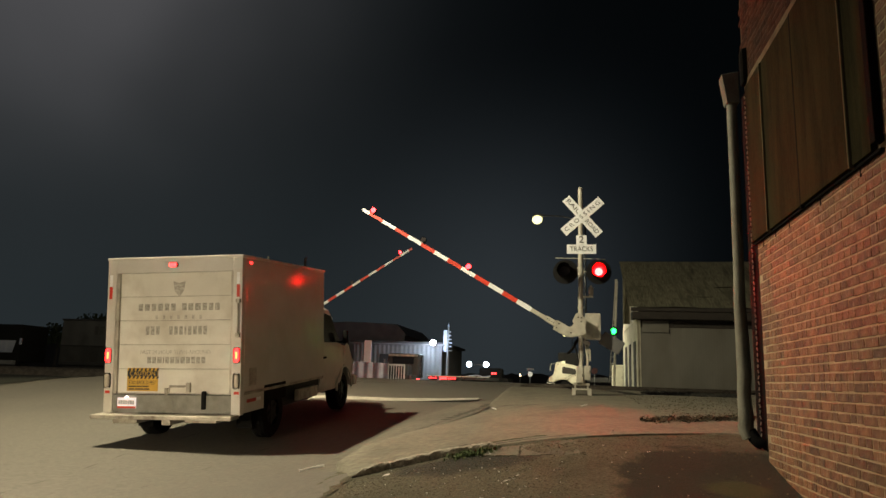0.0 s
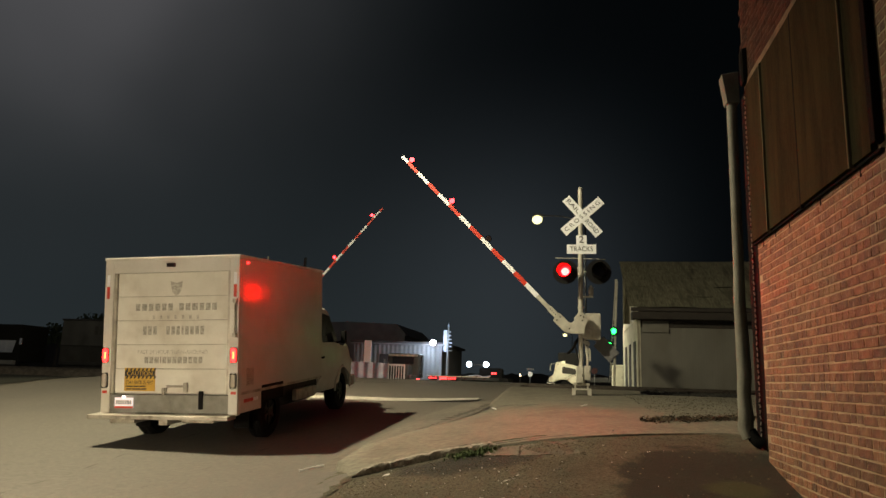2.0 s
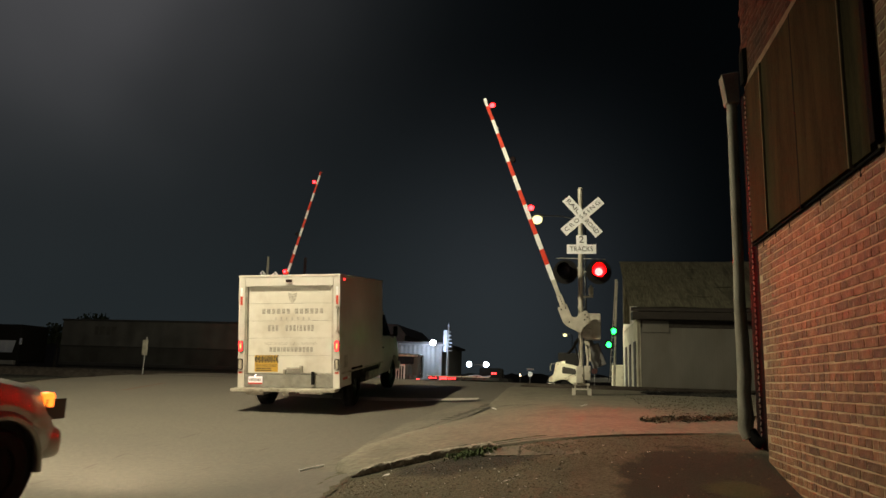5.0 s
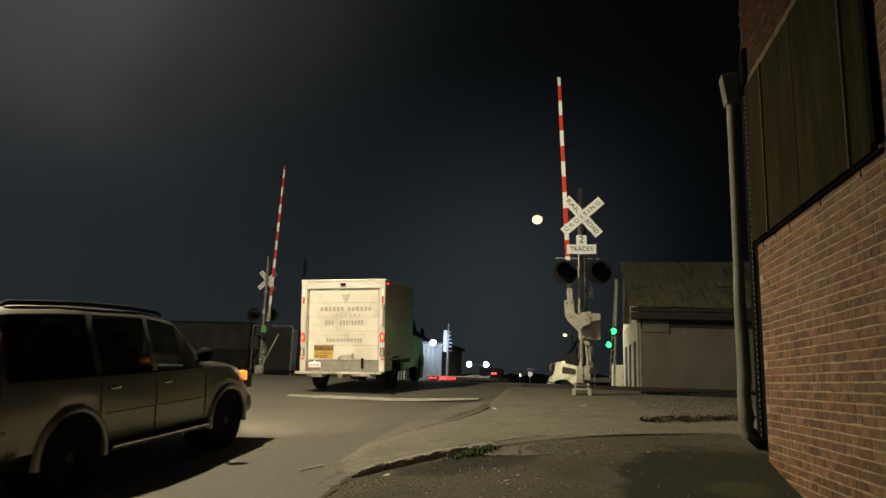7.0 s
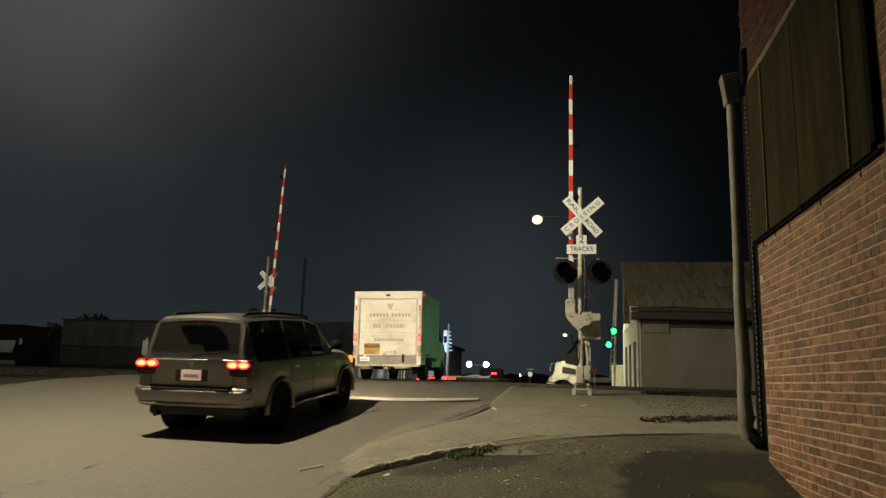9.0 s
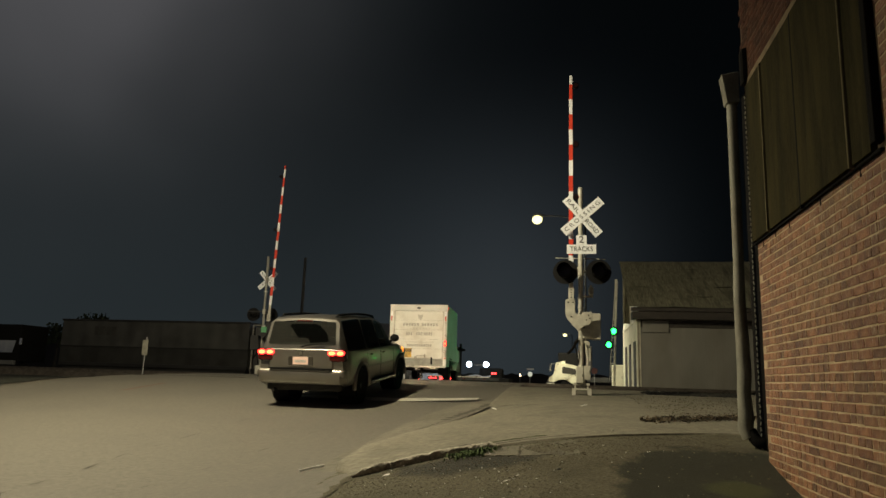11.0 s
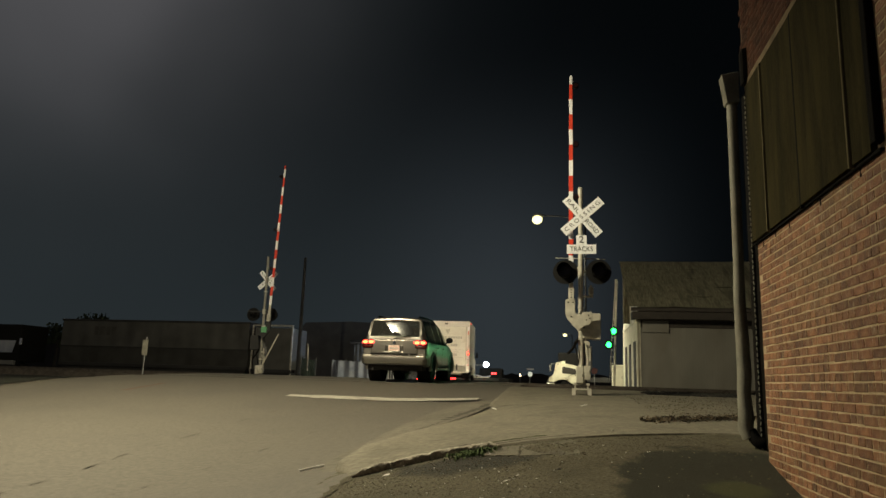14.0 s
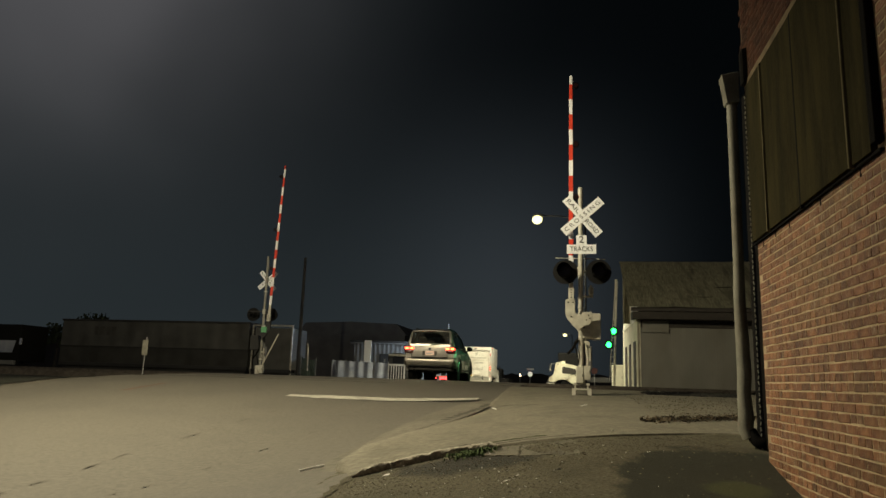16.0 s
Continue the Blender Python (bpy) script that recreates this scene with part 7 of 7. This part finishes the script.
for i in range(12000):
    u, v = rnd.uniform(-2.24, 1.75), rnd.uniform(4.2, 8.6)
    if v > kerb_v(u) - 0.03:
        continue
    if ((u - 1.15) / 1.05) ** 2 + ((v - 6.0) / 1.4) ** 2 < 1.0 and rnd.random() < 0.85:
        continue
    q = 0.0035 + 0.0085 * rnd.random() ** 2.8
    z = dirt_z(u, v) + q * 0.3
    a, base = rnd.random() * 6.28, len(gvv)
    for k in range(4):
        f = q * rnd.uniform(0.7, 1.3)
        gvv.append((u + f * math.cos(a + 1.57 * k), v + f * math.sin(a + 1.57 * k), z + q * rnd.uniform(-0.2, 0.3)))
    gvv.extend(((u, v, z + q * 0.5), (u, v, z - q)))
    for k in range(4):
        gvf.append((base + k, base + (k + 1) % 4, base + 4))
        gvf.append((base + (k + 1) % 4, base + k, base + 5))
gv = bmesh.new()
gme = bpy.data.meshes.new("gravel")
gme.from_pydata(gvv, [], gvf)
gv.from_mesh(gme)
tagged(part("gravel", gv, GRAVEL), "loose dark and pale gravel on the dirt", "gravel", kind="stuff")
def stones(name, count, us, vs, low, high, mat, label, lift=0.018):
    """Loose stones strewn over a stretch of ground."""
    vv, ff = [], []
    for i in range(count):
        u, v = rnd.uniform(*us), rnd.uniform(*vs)
        q = low + (high - low) * rnd.random() ** 2.5
        z, a, base = land(u, v) + lift + q * 0.2, rnd.random() * 6.28, len(vv)
        for k in range(5):
            f = q * rnd.uniform(0.7, 1.25)
            vv.append((u + f * math.cos(a + 1.257 * k), v + f * math.sin(a + 1.257 * k), z + q * rnd.uniform(-0.2, 0.25)))
        vv.extend(((u, v, z + q * 0.6), (u, v, z - q)))
        for k in range(5):
            ff.append((base + k, base + (k + 1) % 5, base + 5))
            ff.append((base + (k + 1) % 5, base + k, base + 6))
    me = bpy.data.meshes.new(name)
    me.from_pydata(vv, [], ff)
    me.materials.append(mat)
    return tagged(new(name, me), label, name, kind="stuff")


stones("gravel", 2600, (1.3, 4.6), (10.6, 18.0), 0.004, 0.018, GRAVEL, "thin loose gravel over the apron near the shed")
stones("ballast", 900, (1.9, 4.4), (18.5, 20.2), 0.03, 0.09, BALLAST, "heap of dark track ballast beside the crossing", 0.0)
stones("grit", 110, (-2.0, 1.0), (5.2, 7.6), 0.004, 0.012, LITTER, "pale grit scattered over the dirt", 0.0)
for u, v, a in ((-1.80, 7.0, 0.035), (-0.56, 6.39, 0.026), (-0.55, 6.75, 0.03), (-0.46, 6.53, 0.02), (-0.28, 6.4, 0.02), (-0.1, 6.66, 0.026), (0.35, 6.38, 0.018), (1.27, 7.77, 0.022), (-0.68, 6.75, 0.018), (-1.45, 6.91, 0.016), (-0.71, 5.92, 0.022), (-0.54, 5.91, 0.018), (0.49, 8.43, 0.024), (0.23, 12.78, 0.07), (-1.36, 13.01, 0.06), (-0.49, 6.44, 0.016)):
    lb = plate([(-a, -a * 0.6), (a, -a * 0.7), (a * 1.1, a * 0.5), (-a * 0.2, a * 0.8)], 0.004, pose(u, v, land(u, v) + (-0.002 if v < 8 else 0.026), -80, rnd.uniform(-20, 20), rnd.random() * 360))
    tagged(part("litter", lb, LITTER), "small scrap of pale litter on the ground", "litter", "scraps of litter")
for pts in (((-0.88, 7.27), (-0.50, 7.14), (-0.515, 7.66), (-0.84, 7.58)), ((-0.485, 7.13), (-0.13, 7.11), (-0.17, 7.74), (-0.50, 7.66)), ((-0.11, 7.05), (0.10, 7.10), (0.05, 7.84), (-0.16, 7.75))):
    pb = bmesh.new()
    ring = []
    for k in range(4):
        (u0, v0), (u1, v1) = pts[k], pts[(k + 1) % 4]
        for q in range(6):
            f = q / 6
            u, v = u0 + (u1 - u0) * f + 0.02 * noise.noise((u0 * 9 + q, v0 * 7, 1)), v0 + (v1 - v0) * f + 0.03 * noise.noise((u0 * 5, v0 * 8 + q, 4))
            ring.append(pb.verts.new((u, v, land(u, v) + 0.001)))
    pf = pb.faces.new(ring)
    pe = bmesh.ops.extrude_face_region(pb, geom=[pf])
    bmesh.ops.translate(pb, vec=(0, 0, -0.06), verts=[q for q in pe["geom"] if isinstance(q, bmesh.types.BMVert)])
    tagged(part("patch", pb, PATCH), "broken slab of pale paving at the edge of the dirt", "paving", kind="structure")
tagged(part("stick", tube([(-3.10, 8.02, land(-3.1, 8.0) + 0.012), (-2.97, 8.11, land(-2.97, 8.1) + 0.016), (-2.85, 8.16, land(-2.85, 8.15) + 0.014)], 0.014, 6), LITTER), "pale flat stick lying on the road", "litter")

# ---- bricks of the wall ----
COURSE, LONG = 0.0677, 0.213
proto = {}
for half, hl in ((0, 0.1030), (1, 0.0496)):
    for k in range(6):
        r6 = random.Random(k + 10 * half)
        b = box(-0.022, 0.0, -hl, hl, -0.0290, 0.0290, 0.004, seg=1)
        for v in b.verts:
            v.co.x += r6.uniform(-0.0012, 0.0012)
            v.co.y += r6.uniform(-0.003, 0.003)
            v.co.z += r6.uniform(-0.003, 0.003)
        me = bpy.data.meshes.new("brick")
        b.to_mesh(me)
        b.free()
        me.materials.append(BRICK)
        proto[half, k] = me
rest = {False: ([], []), True: ([], [])}
count = 0
for c in range(int(6.9 / COURSE)):
    z = 0.0 + COURSE * (c + 0.5) - 0.35
    limit = WALL_END - 0.02 if z < 4.17 else 7.36
    for k in range(-2, 60):
        v0 = WALL_END - LONG * (k + 0.5) + (LONG / 2 if c % 2 else 0)
        split = rnd.random() < (0.9 if c % 6 == 3 else 0.28)
        for v, half in (((v0 - 0.0533, 1), (v0 + 0.0533, 1)) if split else ((v0, 0),)):
            if v > limit or v < 1.0:
                continue
            if z > PANEL_Z0 - 0.06 and 4.28 < v < 7.16 and z < TOPS + 0.08:
                continue
            out = rnd.uniform(-0.0006, 0.0014)
            x = WALL_U + 0.0160 - out
            me = proto[half, (c * 7 + k * 3) % 6]
            if 4.35 < v < 6.05 and 0.25 < z < 2.6 and count < 290:
                ob = new("brick", me)
                ob.parent = wall_east
                ob.matrix_local = pose(x, v, z, rnd.uniform(-0.6, 0.6), 0, rnd.uniform(-0.4, 0.4))
                count += 1
            else:
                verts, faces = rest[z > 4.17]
                base = len(verts)
                dz = rnd.uniform(-0.0015, 0.0015)
                verts.extend((x + q.co.x, v + q.co.y, z + dz + q.co.z) for q in me.vertices)
                faces.extend(tuple(base + i for i in p.vertices) for p in me.polygons)
for high, wall, mat, text in ((False, wall_east, BRICKS, "weathered red bricks of the wall"), (True, upper, DARKBRICK, "darker red bricks of the upper wall")):
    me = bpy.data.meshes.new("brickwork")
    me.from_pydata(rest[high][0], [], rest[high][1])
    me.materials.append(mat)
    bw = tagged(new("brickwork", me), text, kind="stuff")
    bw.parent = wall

# ---- what moves ----


def track_rows(keys, wb):
    """Dense rows of a vehicle on the road: seconds, pose, way covered."""
    ts = np.array([k[0] for k in keys])
    vs = np.array([k[2] for k in keys])
    us = np.array([k[1] for k in keys])
    ws = np.array([k[3] for k in keys])
    rl = np.array([k[4] for k in keys])

    def eased(arr, t):
        acc = 0.0
        for o, w in ((-0.3, 0.15), (-0.15, 0.2), (0, 0.3), (0.15, 0.2), (0.3, 0.15)):
            acc += w * float(np.interp(t + o, ts, arr))
        return acc

    rows = []
    for i in range(161):
        t = i / 10
        u, v, yaw, roll = eased(us, t), eased(vs, t), eased(ws, t), eased(rl, t)
        if t in (0.0, 16.0):
            v = float(np.interp(t, ts, vs))
        z0 = 0.5 * (land(u - 0.8, v) + land(u + 0.8, v))
        fu, fv = u - math.sin(radians(yaw)) * wb, v + math.cos(radians(yaw)) * wb
        z1 = 0.5 * (land(fu - 0.8, fv) + land(fu + 0.8, fv))
        rows.append((t, pose(u, v, z0 + 0.006, math.degrees(math.asin((z1 - z0) / wb)), roll, yaw), v))
    return rows


def flash(lens, home, spans):
    """Turn a lamp's lit face outwards during the given spans of seconds, its dark face otherwise."""
    rows, now = [], 0.0
    lit = any(a <= 0 < b for a, b in spans)
    state = 0 if lit else 180
    rows.append((0.0, home @ pose(0, 0, 0, 0, 0, state)))
    changes = sorted([a for a, b in spans if a > 0] + [b for a, b in spans])
    for c in changes:
        nxt = 180 - state
        for k in range(4):
            rows.append((c + (k - 1.5) / 30, home @ pose(0, 0, 0, 0, 0, state + (nxt - state) * k / 3)))
        state = nxt
    rows.append((16.0, home @ pose(0, 0, 0, 0, 0, state)))
    walk(lens, rows)


def motions():
    t_rows = track_rows([(-1, -5.72, 10.78, -1.0, -1.5), (0, -5.72, 10.78, -1.0, -1.5), (0.8, -5.72, 10.80, -1.0, -1.5), (1.5, -5.76, 10.72, -1.0, -1.5), (2.0, -5.76, 10.72, -1.2, -1.5), (2.5, -5.76, 11.08, -0.8, -1.5), (3.0, -5.68, 11.72, -0.4, -1.4), (3.5, -5.63, 12.60, -0.2, -1.4), (4.0, -5.66, 13.45, 0.0, -1.4), (6.5, -5.64, 17.08, 0.1, -1.3), (7.0, -5.62, 18.15, 0.4, -1.2), (7.5, -5.62, 19.25, 0.4, -1.2), (8.0, -5.60, 20.40, 0.4, -1.1), (8.5, -5.60, 21.4, 0.5, -1.0), (9.0, -5.70, 22.7, 0.9, -0.9), (10.2, -5.70, 25.4, 2.0, -0.6), (11.4, -5.69, 27.91, 2.9, -0.3), (12.0, -5.71, 29.05, 2.9, 0), (13.0, -5.69, 30.85, 3.4, 0), (14.0, -5.71, 33.05, 3.8, 0), (14.5, -5.80, 34.9, 3.2, 0), (15.0, -5.95, 38.4, 2.4, 0), (15.4, -6.12, 42.3, 1.4, 0), (15.7, -6.28, 46.0, -0.2, 0), (16.0, -6.45, 49.9, -1.6, 0), (17.0, -6.9, 63.0, -2, 0)], TWB)
    walk(truck, [(t, m) for t, m, v in t_rows])
    s_rows = track_rows([(-1, -6.1, 0.3, -1.0, 0), (0, -6.1, 0.3, -1.0, 0), (3.2, -6.1, 0.32, -1.0, 0), (3.8, -6.1, 0.6, -1.0, 0), (4.5, -6.08, 1.45, -1.0, 0), (5.2, -6.08, 2.95, -1.2, 0), (5.8, -6.11, 4.5, -1.6, 0), (6.3, -6.13, 5.62, -1.9, 0), (6.5, -6.12, 5.92, -1.9, 0), (7.0, -6.06, 6.72, -1.9, 0), (7.5, -5.97, 7.56, -1.8, 0), (8.0, -5.88, 8.80, -1.6, 0), (8.5, -5.84, 10.15, -1.6, 0), (9.0, -5.82, 11.48, -1.9, 0), (9.2, -5.80, 11.98, -1.9, 0), (11.4, -5.55, 16.2, -1.75, 0), (12.0, -5.36, 17.22, -1.65, 0), (13.0, -5.22, 19.6, -0.6, 0), (14.0, -5.16, 21.5, 0.0, 0), (14.6, -5.20, 23.0, 0.0, 0), (15.4, -5.25, 25.5, 0.0, 0), (15.8, -5.22, 26.6, 0.4, 0), (16.0, -5.30, 27.5, 0.4, 0), (17.0, -5.4, 32.4, 0.8, 0)], SUV_WB)
    walk(car, [(t, m) for t, m, v in s_rows])
    for wheels, rows in ((truck_wheels, t_rows), (suv_wheels, s_rows)):
        for th, x, y, r in wheels:
            walk(th, [(t, pose(x, y, r, -math.degrees((v - rows[0][2]) / r))) for t, m, v in rows])
    near = [(0, 59.8), (0.5, 55.9), (1.0, 51.9), (1.5, 48.0), (2.0, 44.2), (2.5, 40.3), (3.0, 36.3), (3.5, 32.5), (4.0, 28.7), (4.5, 24.9), (5.3, 17.8), (6.0, 11.9), (6.3, 9.2), (6.5, 7.2), (7.0, 2.7), (7.25, 0.3), (7.5, -0.5), (8.0, -0.3), (9.0, 0.0), (16.0, 0.0)]
    walk(near_arm, [(t, pose(*NEAR_PIVOT, 0, -a, 0)) for t, a in near])
    far = [(0, 57.5), (0.5, 53.2), (1.0, 48.9), (1.5, 44.7), (2.0, 40.5), (2.5, 36.3), (3.0, 32.1), (3.5, 27.9), (4.0, 23.7), (4.5, 19.3), (5.3, 12.2), (6.0, 5.5), (6.3, 2.6), (6.5, 1.2), (6.8, 1.3), (7.2, 1.9), (8.0, 1.9), (16.0, 1.9)]
    walk(far_arm, [(t, pose(*FAR_PIVOT, 0, a, 0)) for t, a in far])
    odd = [(-1, 0.28), (1.16, 1.72), (2.28, 2.86), (3.62, 4.12), (4.75, 5.2)]
    even = [(0.28, 1.16), (1.72, 2.28), (2.86, 3.62), (4.12, 4.75)]
    for lenses in (near_lenses, far_lenses):
        flash(*lenses[0], even)
        flash(*lenses[1], odd)
    for lenses in (near_arm_lenses, far_arm_lenses):
        flash(*lenses[0], [(-1, 5.4)])
        flash(*lenses[1], even)
        flash(*lenses[2], odd)
    flash(*truck_lamps[0], [(-1, 0.8)])
    flash(*car_lamps[0], [(12.42, 13.58)])


motions()
